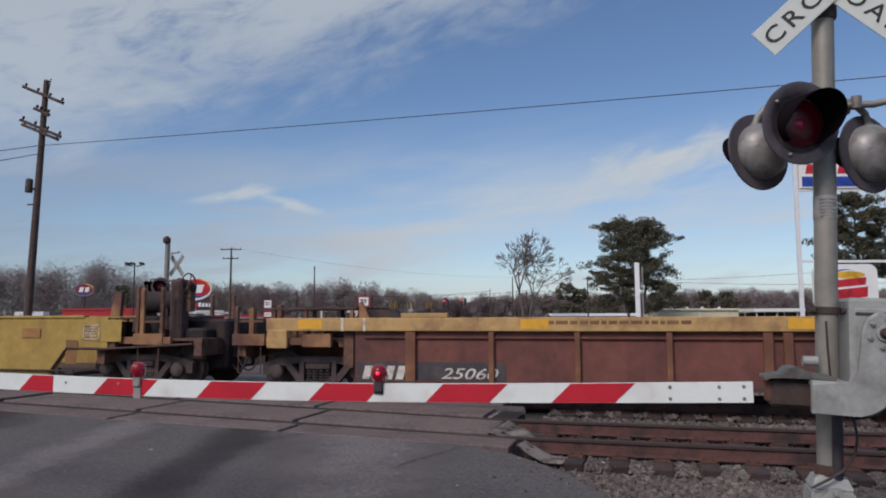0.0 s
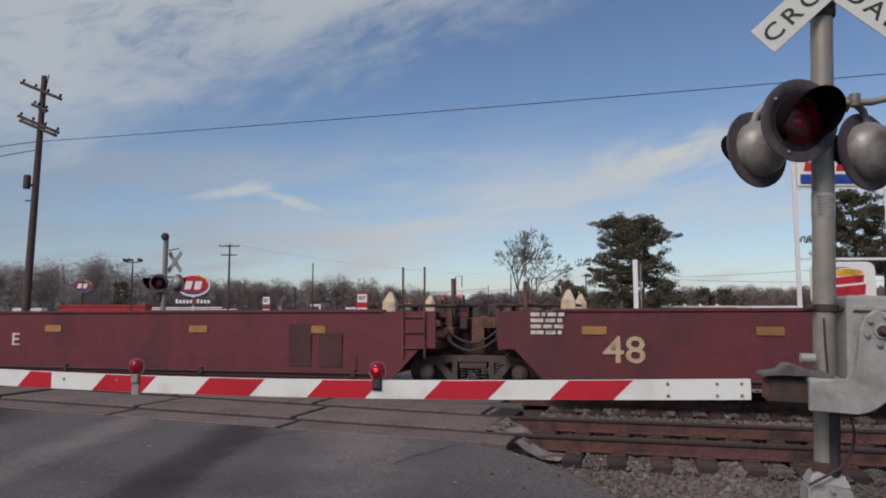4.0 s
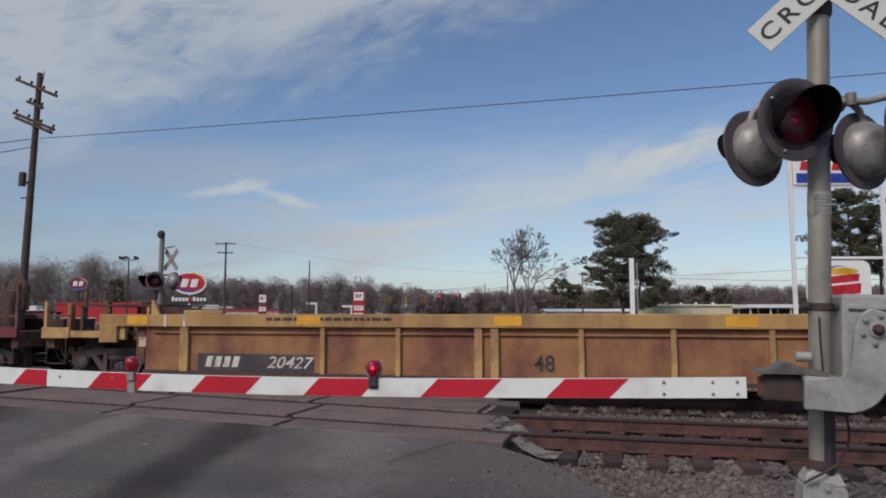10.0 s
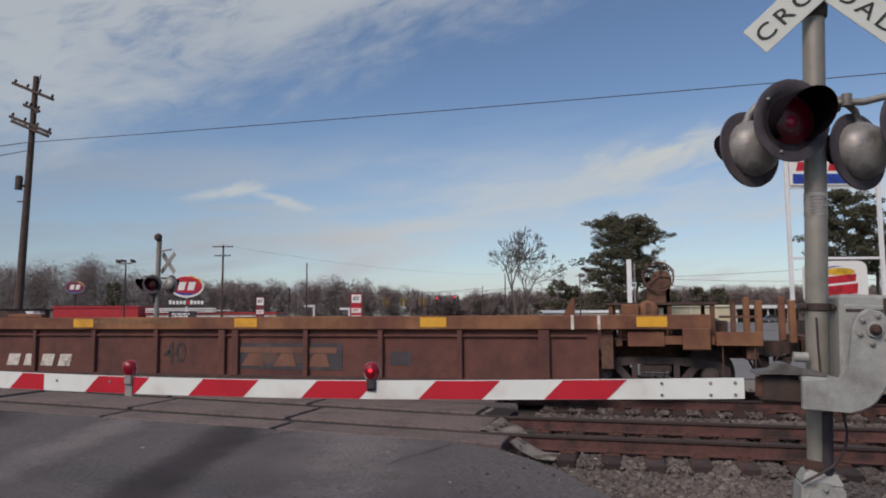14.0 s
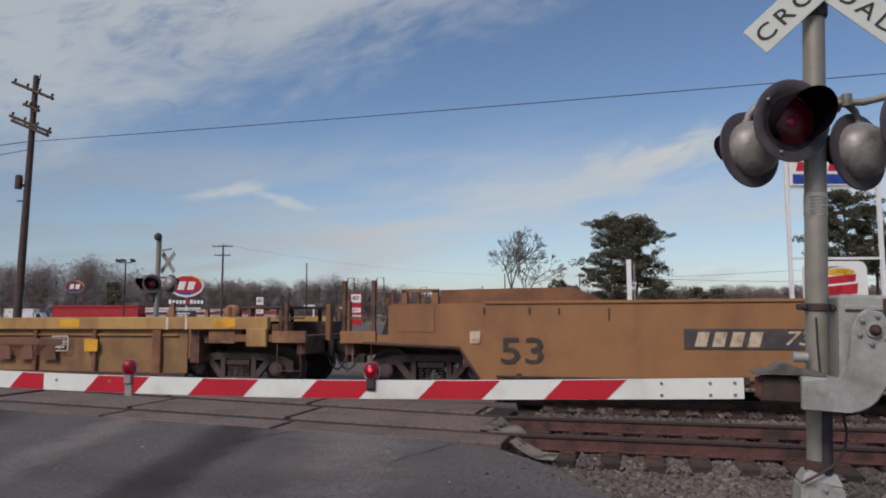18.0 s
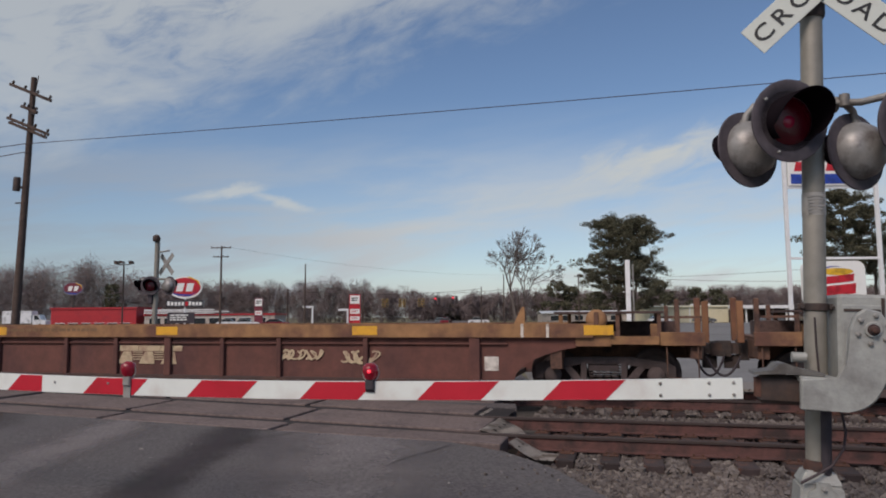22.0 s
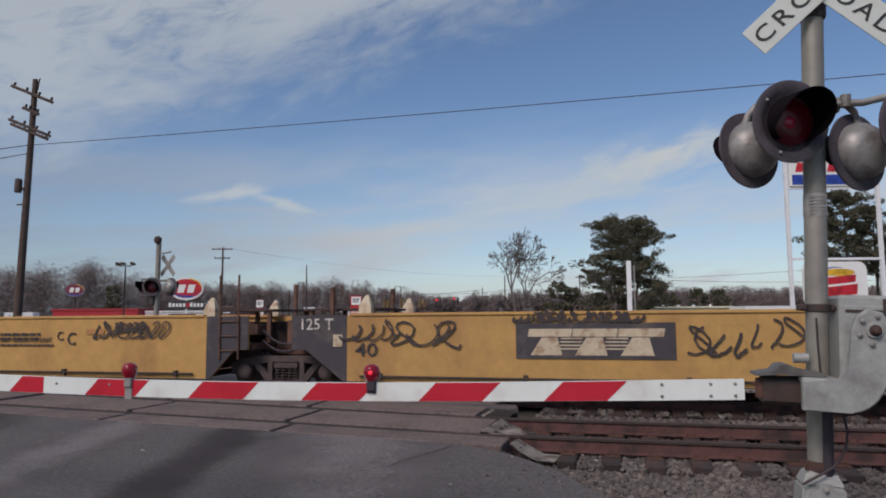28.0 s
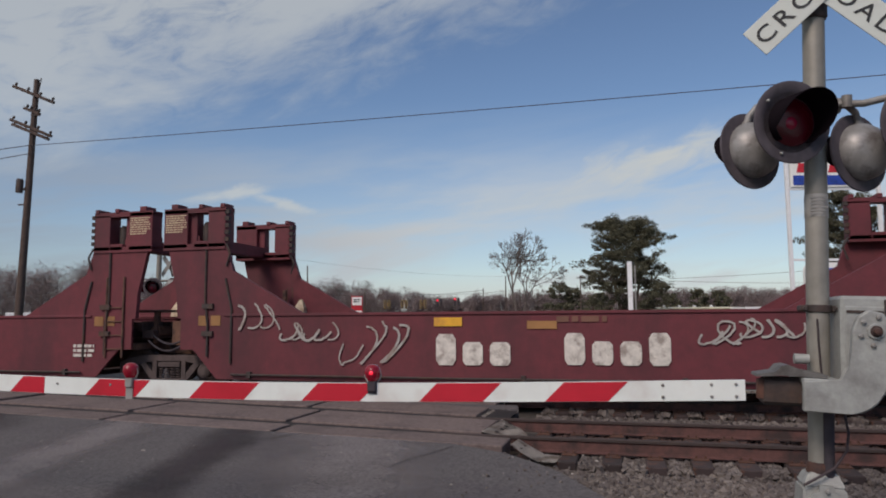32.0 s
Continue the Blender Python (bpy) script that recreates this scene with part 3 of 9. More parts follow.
# ---- the gate beside the camera ----
def lamp_unit(name, parent, at, back=False, lit=False):
    """One flasher: black disc, hood and lens in front, domed housing behind. It looks along its own -y."""
    turn = pose(0, 0, 0, 90)                       # lathe axis z becomes -y
    bm = B()
    lathe(bm, [(0.243, 0.0), (0.245, 0.012), (0.235, 0.016), (0.185, 0.004), (0.18, 0.0)], 40, turn)
    disc = part(name, bm, BACKBOARD, parent, "round weathered black signal backboard", True, at)
    bm = B()
    lathe(bm, [(0.178, 0.0), (0.179, -0.02), (0.168, -0.065), (0.135, -0.110), (0.08, -0.140), (0.02, -0.150)], 28, turn)
    part("housing", bm, HOUSING if back else BLACK, disc, "dented bare aluminium lamp housing" if back else "", True)
    bm = B()
    lathe(bm, [(0.142, 0.004), (0.13, 0.018), (0.08, 0.028), (0.02, 0.032)], 28, turn)
    part("lens", bm, LENS_LIT if lit else LENS, disc, "red glass lens", True)
    if lit:
        bm = B()
        lathe(bm, [(0.040, 0.027), (0.032, 0.034), (0.012, 0.037)], 20, turn @ pose(-0.02, -0.01, 0))
        part("bulb_glow", bm, LENS_CORE, disc, "dimly glowing lamp", True)
    bm = B()                                       # hood: three quarters of a tube, longest on top
    seg, rows = 36, []
    for i in range(seg + 1):
        w = radians(-50 + 280 * i / seg)
        ln = 0.07 + (0.12 if back else 0.18) * max(0.0, math.sin(w + 0.15) * 0.7 + 0.3) ** 0.6
        rows.append([(r * math.cos(w), y, r * math.sin(w)) for r, y in ((0.150, -0.004), (0.154, -ln), (0.150, -ln), (0.146, -0.004))])
    vv = [[bm.verts.new(c) for c in r] for r in rows]
    for a, b in zip(vv, vv[1:]):
        for j in range(4):
            bm.faces.new((a[j], a[(j + 1) % 4], b[(j + 1) % 4], b[j]))
    bm.faces.new(vv[0])
    bm.faces.new(vv[-1][::-1])
    part("hood", bm, HOOD, disc, "long black sun hood", True)
    bm = B()
    for w in (35, 145, 250):
        lathe(bm, [(0.009, 0), (0.009, 0.012), (0.004, 0.016)], 8, pose(0.2 * math.cos(radians(w)), -0.012, 0.2 * math.sin(radians(w)), 90))
    tagged(part("screws", bm, ALU, disc), kind="stuff")
    return disc


def crossbuck(parent, at, size=1.0, face=None):
    for word, ang, off in (("CROSSING", 43.7, -0.012), ("RAIL ROAD", -41.8, 0.0)):
        bm = B()
        box(bm, -0.545 * size, 0.545 * size, -0.004 + off, 0.004 + off, -0.099 * size, 0.099 * size, 0.002)
        bl = part("blade", bm, face or BLADE, parent, "white reflective crossbuck blade" if face is None else "bare grey back of a crossbuck blade", at=at @ pose(0, 0, 0, 0, -ang, 0))
        text("lettering", word, 0.145 * size, TEXT_SIGN, bl, upright(0.0, -0.006 + off, -0.004), 0.001, 0.001, 1.02 * size, 1.3)


TEXT_SIGN = mat("sign_black", (0.02, 0.02, 0.02), 0.5, 0, 0.1, 9, bump=0)


def gate():
    g = thing("crossing_gate", "weathered aluminium crossing mast with crossbuck, red flashers and gate mechanism", "crossing gate", pose(1.0, 4.75, -0.2, 0, 2.2, 0))
    bm = B()
    tube(bm, (0, 0, 0.62), (0, 0, 3.95), 0.064, seg=28)
    mast = part("mast", bm, MAST, g, "weathered round aluminium mast", True)
    bm = B()
    lathe(bm, [(0.072, 3.53), (0.080, 3.545), (0.080, 3.63), (0.072, 3.65)], 20)
    part("collar", bm, DARK_IRON, g, smooth=True)
    bm = B()
    lathe(bm, [(0.0665, 2.28), (0.0665, 2.42)], 28)
    st = part("sticker", bm, mat("worn_notice", (0.36, 0.35, 0.33), 0.6, 0, 0.1, 20, (0.25, 0.235, 0.21), 0.5, 8), mast, "pale notice band round the mast", True)
    bm = B()
    for i in range(6):
        box(bm, -0.05 + 0.004 * (i % 2), 0.05 - 0.012 * (i % 3), -0.0685, -0.0655, 2.40 - 0.02 * i - 0.008, 2.40 - 0.02 * i)
    tagged(part("print", bm, STEEL_GREY, st), kind="stuff")
    # cast base with bolted door
    bm = B()
    for z0, z1, a, b in ((0.13, 0.19, 0.18, 0.18), (0.19, 0.68, 0.145, 0.115), (0.68, 0.76, 0.115, 0.078)):
        va = [bm.verts.new((sx * a, sy * a, z0)) for sx, sy in ((-1, -1), (1, -1), (1, 1), (-1, 1))]
        vb = [bm.verts.new((sx * b, sy * b, z1)) for sx, sy in ((-1, -1), (1, -1), (1, 1), (-1, 1))]
        for i in range(4):
            bm.faces.new((va[i], va[(i + 1) % 4], vb[(i + 1) % 4], vb[i]))
        bm.faces.new(va[::-1])
        bm.faces.new(vb)
    bmesh.ops.bevel(bm, geom=bm.edges[:], offset=0.012, segments=2, affect="EDGES")
    part("base", bm, ALU, g, "cast aluminium junction base", True)
    bm = B()
    prism(bm, [(-0.09, 0.23), (0.09, 0.23), (0.092, 0.60), (0.072, 0.655), (0.042, 0.67), (0.035, 0.705), (-0.035, 0.705), (-0.042, 0.67), (-0.072, 0.655), (-0.092, 0.60)], -0.158, -0.120)
    door = part("base_door", bm, ALU, g)
    for bx, bz in ((0, 0.676), (-0.072, 0.615), (0.072, 0.615)):
        bm = B()
        lathe(bm, [(0.014, 0), (0.014, 0.016), (0.008, 0.020)], 6, pose(bx, -0.158, bz, 90))
        part("bolt", bm, STEEL_GREY, door)
    # dark upright tube that covers the right half of the mast below the box
    bm = B()
    tube(bm, (0.034, -0.062, 0.74), (0.036, -0.062, 1.2), 0.030, seg=12)
    part("conduit", bm, BLACK, g, smooth=True)
    bm = B()
    pipe(bm, [(0.10, -0.07, 1.2), (0.135, -0.08, 1.0), (0.12, -0.09, 0.90), (0.05, -0.11, 0.80), (-0.03, -0.14, 0.755), (-0.12, -0.15, 0.70)], 0.008)
    part("cable", bm, WIRE, g, smooth=True)
    bm = B()
    box(bm, -0.30, 0.30, -0.30, 0.30, -0.25, 0.13, 0.02)
    part("foundation", bm, mat("concrete_foundation", (0.22, 0.20, 0.185), 0.9, 0, 0.2, 8, (0.13, 0.115, 0.105), 0.5, 3), g, "stained concrete foundation block")
    bm = B()
    lathe(bm, [(0.078, 0.755), (0.078, 0.80), (0.068, 0.815)], 20)
    part("mast_collar", bm, RUSTY_FIT, g, "rusty collar at the mast foot", True)
    # mechanism housing
    bm = B()
    box(bm, 0.085, 0.46, -0.16, 0.20, 1.26, 1.80, 0.02)
    mech = part("mechanism_box", bm, ALU, g, "square grey gate mechanism housing")
    bm = B()
    box(bm, 0.10, 0.45, -0.178, -0.158, 1.30, 1.74, 0.008)
    part("cover", bm, ALU, mech)
    bm = B()
    box(bm, 0.11, 0.30, -0.184, -0.176, 1.70, 1.715)
    box(bm, 0.305, 0.32, -0.186, -0.176, 1.45, 1.78)
    part("seam", bm, DARK_IRON, mech)
    for z in (1.70, 1.22):
        bm = B()
        lathe(bm, [(0.072, z), (0.076, z + 0.004), (0.076, z + 0.041), (0.072, z + 0.045)], 20)
        cl = part("clamp", bm, DARK_IRON, g, "dark iron mast clamp", True)
        for x in (-0.10, 0.075):
            bm = B()
            box(bm, x - 0.005, x + 0.035, -0.06, 0.06, z + 0.004, z + 0.041, 0.006)
            part("clamp_ear", bm, DARK_IRON, cl)
            bm = B()
            tube(bm, (x + 0.012, -0.10, z + 0.022), (x + 0.012, 0.09, z + 0.022), 0.011, seg=8)
            part("clamp_bolt", bm, DARK_IRON, cl)
    bm = B()
    tube(bm, (-0.07, -0.08, 1.42), (-0.15, -0.08, 1.42), 0.03, seg=14)
    part("switch_knob", bm, ALU, g, smooth=True)
    bm = B()
    pipe(bm, [(-0.02, -0.072, 1.66), (-0.015, -0.08, 1.50), (0.0, -0.08, 1.30), (0.03, -0.075, 1.24)], 0.006)
    part("wire_lead", bm, WIRE, g, smooth=True)
    # curved support arm in front, carrying the gate arm
    pts = [(-0.165, 1.315), (0.03, 1.32), (0.07, 1.40), (0.085, 1.60), (0.11, 1.675), (0.165, 1.715), (0.235, 1.70), (0.275, 1.64), (0.28, 1.52), (0.270, 1.40), (0.258, 1.33), (0.236, 1.265), (0.203, 1.212), (0.162, 1.176), (0.12, 1.155), (0.07, 1.147), (-0.165, 1.145)]
    bm = B()
    prism(bm, pts, -0.40, -0.345)
    bmesh.ops.bevel(bm, geom=bm.edges[:], offset=0.008, segments=1, affect="EDGES")
    sup = part("support_arm", bm, ALU, g, "scuffed cast support arm")
    bm = B()
    box(bm, -0.155, 0.04, -0.344, 0.06, 1.295, 1.325, 0.006)
    part("top_flange", bm, ALU, sup)
    for i in range(6):
        w = radians(60 * i + 20)
        bm = B()
        lathe(bm, [(0.014, 0), (0.014, 0.014), (0.007, 0.018)], 6, pose(0.195 + 0.078 * math.cos(w), -0.40, 1.60 + 0.078 * math.sin(w), 90))
        part("bolt", bm, STEEL_GREY, sup)
    bm = B()
    lathe(bm, [(0.032, 0), (0.031, 0.02), (0.022, 0.024), (0.018, 0.05), (0.010, 0.055)], 18, pose(0.195, -0.40, 1.60, 90))
    part("pivot", bm, RUSTY_FIT, sup, "rusty pivot shaft", True)
    bm = B()
    lathe(bm, [(0.044, 0.001), (0.044, 0.010), (0.040, 0.014), (0.034, 0.014)], 22, pose(0.195, -0.40, 1.60, 90))
    part("pivot_flange", bm, ALU, sup, smooth=True)
    bm = B()
    box(bm, 0.0, 0.11, -0.33, 0.02, 1.14, 1.31, 0.02)
    part("bracket", bm, DARK_IRON, g)
    # arm adapter
    bm = B()
    prism(bm, [(-0.02, 1.345), (-0.14, 1.362), (-0.22, 1.392), (-0.26, 1.385), (-0.29, 1.350), (-0.385, 1.332), (-0.39, 1.318), (-0.26, 1.330), (-0.02, 1.328)], -0.30, -0.06)
    part("adapter_plate", bm, DULL, g, "dull grey adapter plate")
    bm = B()
    box(bm, -0.36, -0.12, -0.25, -0.15, 1.155, 1.318, 0.02)
    ad = part("adapter", bm, DARK_IRON, g, "rusty arm adapter block")
    bm = B()
    tube(bm, (-0.352, -0.215, 1.19), (-0.352, -0.215, 1.30), 0.030, seg=14)
    part("hinge_pin", bm, RUSTY_FIT, ad, smooth=True)
    # flashers on a cross pipe
    bm = B()
    tube(bm, (-0.12, -0.03, 2.98), (0.14, 0.02, 2.98), 0.05, seg=14)
    pipe(bm, [(0.10, -0.02, 2.98), (0.26, -0.05, 2.97), (0.40, -0.06, 3.0), (0.62, -0.06, 3.06)], 0.022, 10)
    tube(bm, (0.17, -0.04, 2.95), (0.17, -0.04, 3.025), 0.03, seg=12)
    part("cross_pipe", bm, STEEL_GREY, g, smooth=True)
    bm = B()
    lathe(bm, [(0.075, 2.86), (0.09, 2.90), (0.09, 3.02), (0.07, 3.06)], 16)
    part("junction_hub", bm, DARK_IRON, g, smooth=True)
    front = [(-0.188, -0.28, 2.808, 24, False), (0.52, -0.10, 2.82, 24, True)]
    for x, y, z, rz, lit in front:
        lamp_unit("flasher", g, pose(x, y, z, 4, 0, rz), lit=True)
    for x, y, z, rz in ((-0.368, -0.0, 2.708, -142), (0.262, 0.06, 2.69, -142)):
        lamp_unit("flasher", g, pose(x, y, z, 4, 0, rz), back=True)
    for pts in ([(-0.05, -0.02, 3.0), (-0.20, -0.02, 3.01), (-0.34, -0.02, 2.98), (-0.385, -0.03, 2.92), (-0.40, -0.03, 2.86)], [(0.17, -0.02, 2.98), (0.24, 0.05, 2.94), (0.26, 0.06, 2.86)], [(-0.04, -0.04, 3.0), (-0.12, -0.14, 3.035), (-0.14, -0.22, 3.035)]):
        bm = B()
        pipe(bm, pts, 0.022, 10)
        arm = part("lamp_arm", bm, STEEL_GREY, g, smooth=True)
        bm = B()
        tube(bm, Vector(pts[-1]) + Vector((0, 0, 0.025)), Vector(pts[-1]) - Vector((0, 0, 0.035)), 0.026, seg=12)
        part("arm_fitting", bm, STEEL_GREY, arm, smooth=True)
    crossbuck(g, pose(0.035, -0.10, 3.735, 0, 0, 0))
    return g


def gate_arm():
    """The striped arm: a long box beam, tapered, with red bands and three lamps."""
    a = thing("gate_arm", "white gate arm with red diagonal stripes, lowered across the road", "gate arm", pose(0.60, 4.50, 1.05))
    L = 7.6
    ex = Vector((-1, 0.0, 0.0))
    ey = Vector((0, 0, 1))
    ez = ex.cross(ey).normalized()
    a.matrix_basis = Matrix.Translation((0.60, 4.50, 1.05)) @ Matrix((ex, ez, ey)).transposed().to_4x4()

    def half(s):
        return 0.0595 + 0.004 * (s / L)
    bm = B()
    segs = 30
    sec = []
    for i in range(segs + 1):
        s = L * i / segs
        sag = -0.070 * math.sin(math.pi * min(s, 7.2) / 7.2)
        sec.append([bm.verts.new((s, y, sag + q * half(s))) for y, q in ((0.012, -1), (0.012, 1), (-0.018, 1), (-0.018, -1))])
    for p, q in zip(sec, sec[1:]):
        for j in range(4):
            bm.faces.new((p[j], p[(j + 1) % 4], q[(j + 1) % 4], q[j]))
    bm.faces.new(sec[0][::-1])
    bm.faces.new(sec[-1])
    part("beam", bm, WHITE, a, "white reflective beam")

    def zc(s):
        return -0.070 * math.sin(math.pi * min(s, 7.2) / 7.2)
    for s0, w in ((0.72, 0.385), (1.50, 0.425), (2.34, 0.425), (3.21, 0.44), (4.10, 0.44), (4.98, 0.26), (5.75, 0.44), (6.62, 0.44)):
        bm = B()
        sl = 0.12
        cols = []
        for k in range(7):
            f = k / 6
            s_t = s0 + (w * f)
            cut = f if s0 == 4.98 else 1.0           # the band at the splice is cut square
            top = min(L, s_t - sl / 2 * cut)
            bot = min(L, s_t + sl / 2 * cut)
            cols.append((bm.verts.new((top, -0.0165, zc(top) + half(top) * 0.97)), bm.verts.new((bot, -0.0165, zc(bot) - half(bot) * 0.97))))
        for p, q in zip(cols, cols[1:]):
            bm.faces.new((p[0], p[1], q[1], q[0]))
        r = bmesh.ops.extrude_face_region(bm, geom=bm.faces[:])
        bmesh.ops.translate(bm, verts=[v for v in r["geom"] if isinstance(v, bmesh.types.BMVert)], vec=(0, -0.004, 0))
        part("stripe", bm, RED, a, "red reflective stripe")
    for s, dz in ((0.05, 0.035), (0.05, -0.035), (0.185, 0.035), (0.185, -0.035), (0.46, 0.035), (0.46, -0.035), (4.38, 0.02), (4.86, 0.015)):
        bm = B()
        lathe(bm, [(0.010, 0), (0.010, 0.006), (0.005, 0.009)], 8, pose(s, -0.018, zc(s) + dz, 90))
        part("bolt", bm, STEEL_GREY, a)
    for s, lit in ((2.31, True), (4.21, False)):
        z = zc(s) + half(s)
        bm = B()
        box(bm, s - 0.03, s + 0.03, -0.045, 0.02, z - 0.055, z + 0.015, 0.006)
        box(bm, s - 0.03, s + 0.03, -0.028, -0.019, z - (0.07 if lit else 0.14), z - 0.05)
        lp = part("arm_lamp", bm, STEEL_GREY if not lit else BLACK, a, "clamp of a gate-arm lamp")
        bm = B()
        lathe(bm, [(0.03, 0), (0.045, 0.02), (0.055, 0.055), (0.05, 0.085), (0.03, 0.105), (0.01, 0.11)], 18, pose(s, -0.02, z + 0.014))
        part("lamp_globe", bm, LENS_ARM, lp, "red lamp globe", True)
        bm = B()
        lathe(bm, [(0.014, 0), (0.012, 0.012), (0.005, 0.016)], 10, pose(s - 0.01, -0.068, z + 0.07, 90))
        if lit:
            part("bulb_glow", bm, LAMP_GLOW, lp, "glowing lamp", True)
        else:
            bm.free()
        bm = B()
        torus(bm, 0.057, 0.005, 20, 5, pose(s, -0.012, z + 0.055, 90))
        part("lamp_rim", bm, STEEL_GREY, lp, smooth=True)
    return a


gate()
gate_arm()


def far_gate():
    g = thing("crossing_gate", "distant crossing signal mast seen from behind, with bell, crossbuck and flashers", "crossing gate", pose(-12.08, 15.9, -0.40, 0, 0.6, 0))
    bm = B()
    tube(bm, (0, 0, 0.3), (0, 0, 3.90), 0.065, seg=14)
    part("mast", bm, MAST, g, smooth=True)
    bm = B()
    box(bm, -0.18, 0.18, -0.18, 0.18, 0, 0.6, 0.03)
    part("base", bm, ALU, g)
    bm = B()
    lathe(bm, [(0.04, 0), (0.085, 0.03), (0.10, 0.09), (0.085, 0.16), (0.03, 0.20)], 18, pose(0, -0.05, 3.87))
    part("bell", bm, DARK_IRON, g, "dark round warning bell", True)
    bm = B()
    tube(bm, (0, 0, 3.60), (0.38, 0, 3.65), 0.022, seg=8)
    part("bracket", bm, STEEL_GREY, g, smooth=True)
    crossbuck(g, pose(0.25, 0.06, 3.30, 0, 0, 161), 0.68, STEEL_GREY)
    bm = B()
    tube(bm, (-0.45, 0, 2.90), (0.45, 0, 2.90), 0.03, seg=10)
    part("cross_pipe", bm, STEEL_GREY, g, smooth=True)
    lamp_unit("flasher", g, pose(-0.46, 0.1, 2.73, 0, 0, -15))
    lamp_unit("flasher", g, pose(-0.04, -0.16, 2.73, 0, 0, 20), lit=True)
    lamp_unit("flasher", g, pose(0.40, 0.0, 2.73, 0, 0, 165), back=True)
    bm = B()
    box(bm, -0.16, -0.02, -0.12, 0.14, 2.25, 2.65, 0.02)
    part("relay_box", bm, BLACK, g)


far_gate()


# ---- poles and wires ----
def utility_pole(x, y, h, arms, r=0.15, lean=0.0, label="tall weathered wooden utility pole with crossarms"):
    p = thing("utility_pole", label, "utility pole", pose(x, y, -0.4, 0, lean, 0), "utility poles")
    bm = B()
    tube(bm, (0, 0, 0), (0, 0, h + 0.1), r, r * 0.62, 14)
    part("pole", bm, WOODPOLE, p, smooth=True)
    for z, ln, tilt, rz in arms:
        bm = B()
        box(bm, -ln / 2, ln / 2, -0.06, 0.06, -0.06, 0.06, 0.01)
        am = part("crossarm", bm, WOODPOLE, p, at=pose(0, -0.12, z, 0, tilt, rz))
        n = 4
        for i in range(n):
            bm = B()
            lathe(bm, [(0.03, 0.06), (0.05, 0.10), (0.05, 0.17), (0.02, 0.20)], 8, pose(-ln / 2 + 0.1 + (ln - 0.2) * i / (n - 1), 0, 0))
            part("insulator", bm, DARK_IRON, am, smooth=True)
    return p


up = utility_pole(-23.72, 22.75, 11.6, ((11.05, 1.95, 21, 10), (10.35, 0.75, 21, 10), (9.66, 1.95, 21, 10), (9.50, 1.75, 21, 10)), 0.17, 1.9)
bm = B()
lathe(bm, [(0.14, 0), (0.14, 0.5), (0.1, 0.56)], 12, pose(-0.25, -0.2, 7.0))
box(bm, -0.3, 0, -0.16, -0.1, 7.1, 7.2)
part("equipment_can", bm, DARK_IRON, up, smooth=True)
bm = B()
tube(bm, (0.10, 0, 11.0), (0.22, 0, 11.75), 0.02, seg=6)
part("ground_rod", bm, DARK_IRON, up)
for x0, x1, z0, z1 in ((-0.35, 0.1, 6.5, 6.55), (-0.05, 0.35, 10.15, 10.22)):
    bm = B()
    box(bm, x0, x1, -0.12, -0.05, z0, z1)
    part("bracket", bm, DARK_IRON, up)


def wire(name, a, b, sag, r, label, n=24):
    a, b = Vector(a), Vector(b)
    bm = B()
    pts = []
    for i in range(n + 1):
        f = i / n
        p = a.lerp(b, f)
        p.z -= sag * 4 * f * (1 - f)
        pts.append(p)
    pipe(bm, pts, r, 6)
    ob = new(name, finish(name, bm, WIRE, True))
    return tagged(ob, label, "cable")


wire("overhead_cable", (-23.4, 22.6, 8.52), (21.0, 21.6, 8.22), 0.12, 0.013, "single dark cable spanning between utility poles")
wire("overhead_cable", (-23.2, 22.5, 8.5), (-60, 18, 7.2), 0.5, 0.016, "single dark cable spanning between utility poles")
wire("overhead_cable", (-23.2, 22.6, 8.2), (-60, 22, 6.9), 0.5, 0.016, "single dark cable spanning between utility poles")
utility_pole(21.2, 21.6, 11.0, ((10.4, 1.9, 0, 20),), 0.16, 0)
utility_pole(-50.4, 79.1, 10.9, ((10.75, 2.6, 0, 15), (9.6, 2.0, 0, 15)), 0.17)
utility_pole(-53.6, 109.5, 10.8, (), 0.15)
utility_pole(-24.7, 138.2, 10.0, (), 0.15)
utility_pole(-10.4, 142.0, 10.0, ((9.6, 1.6, 0, 15),), 0.15)
wire("overhead_cable", (-50.4, 79.1, 10.6), (-24.7, 138.2, 9.6), 1.0, 0.010, "distant thin power cable")
wire("overhead_cable", (-10.4, 142.0, 9.6), (62, 150, 8.6), 1.4, 0.03, "distant thin power cable")
wire("overhead_cable", (-10.4, 142.0, 8.6), (62, 150, 12.5), 1.0, 0.03, "distant thin power cable")
sl = new("street_light", None)
tagged(sl, "curved street-light arm on a wooden pole", "street light")
sl.matrix_basis = pose(-50.4, 79.1, -0.3)
bm = B()
pipe(bm, [(0.15, 0, 5.2), (0.9, 0, 6.0), (1.9, 0, 6.1)], 0.05)
part("arm", bm, STEEL_GREY, sl, smooth=True)
bm = B()
lathe(bm, [(0.12, 0), (0.2, 0.1), (0.1, 0.22)], 12, pose(2.0, 0, 5.95))
part("lamp_head", bm, PAINT_WHITE, sl, smooth=True)


# ---- signs and roadside furniture beyond the tracks ----
def post(bm, x, y, z0, z1, w):
    return box(bm, x - w / 2, x + w / 2, y - w / 2, y + w / 2, z0, z1, w * 0.08)


def oval(bm, cx, cz, a, b, y0, y1, n=40):
    return prism(bm, [(cx + a * math.cos(2 * math.pi * i / n), cz + b * math.sin(2 * math.pi * i / n)) for i in range(n)], y0, y1)


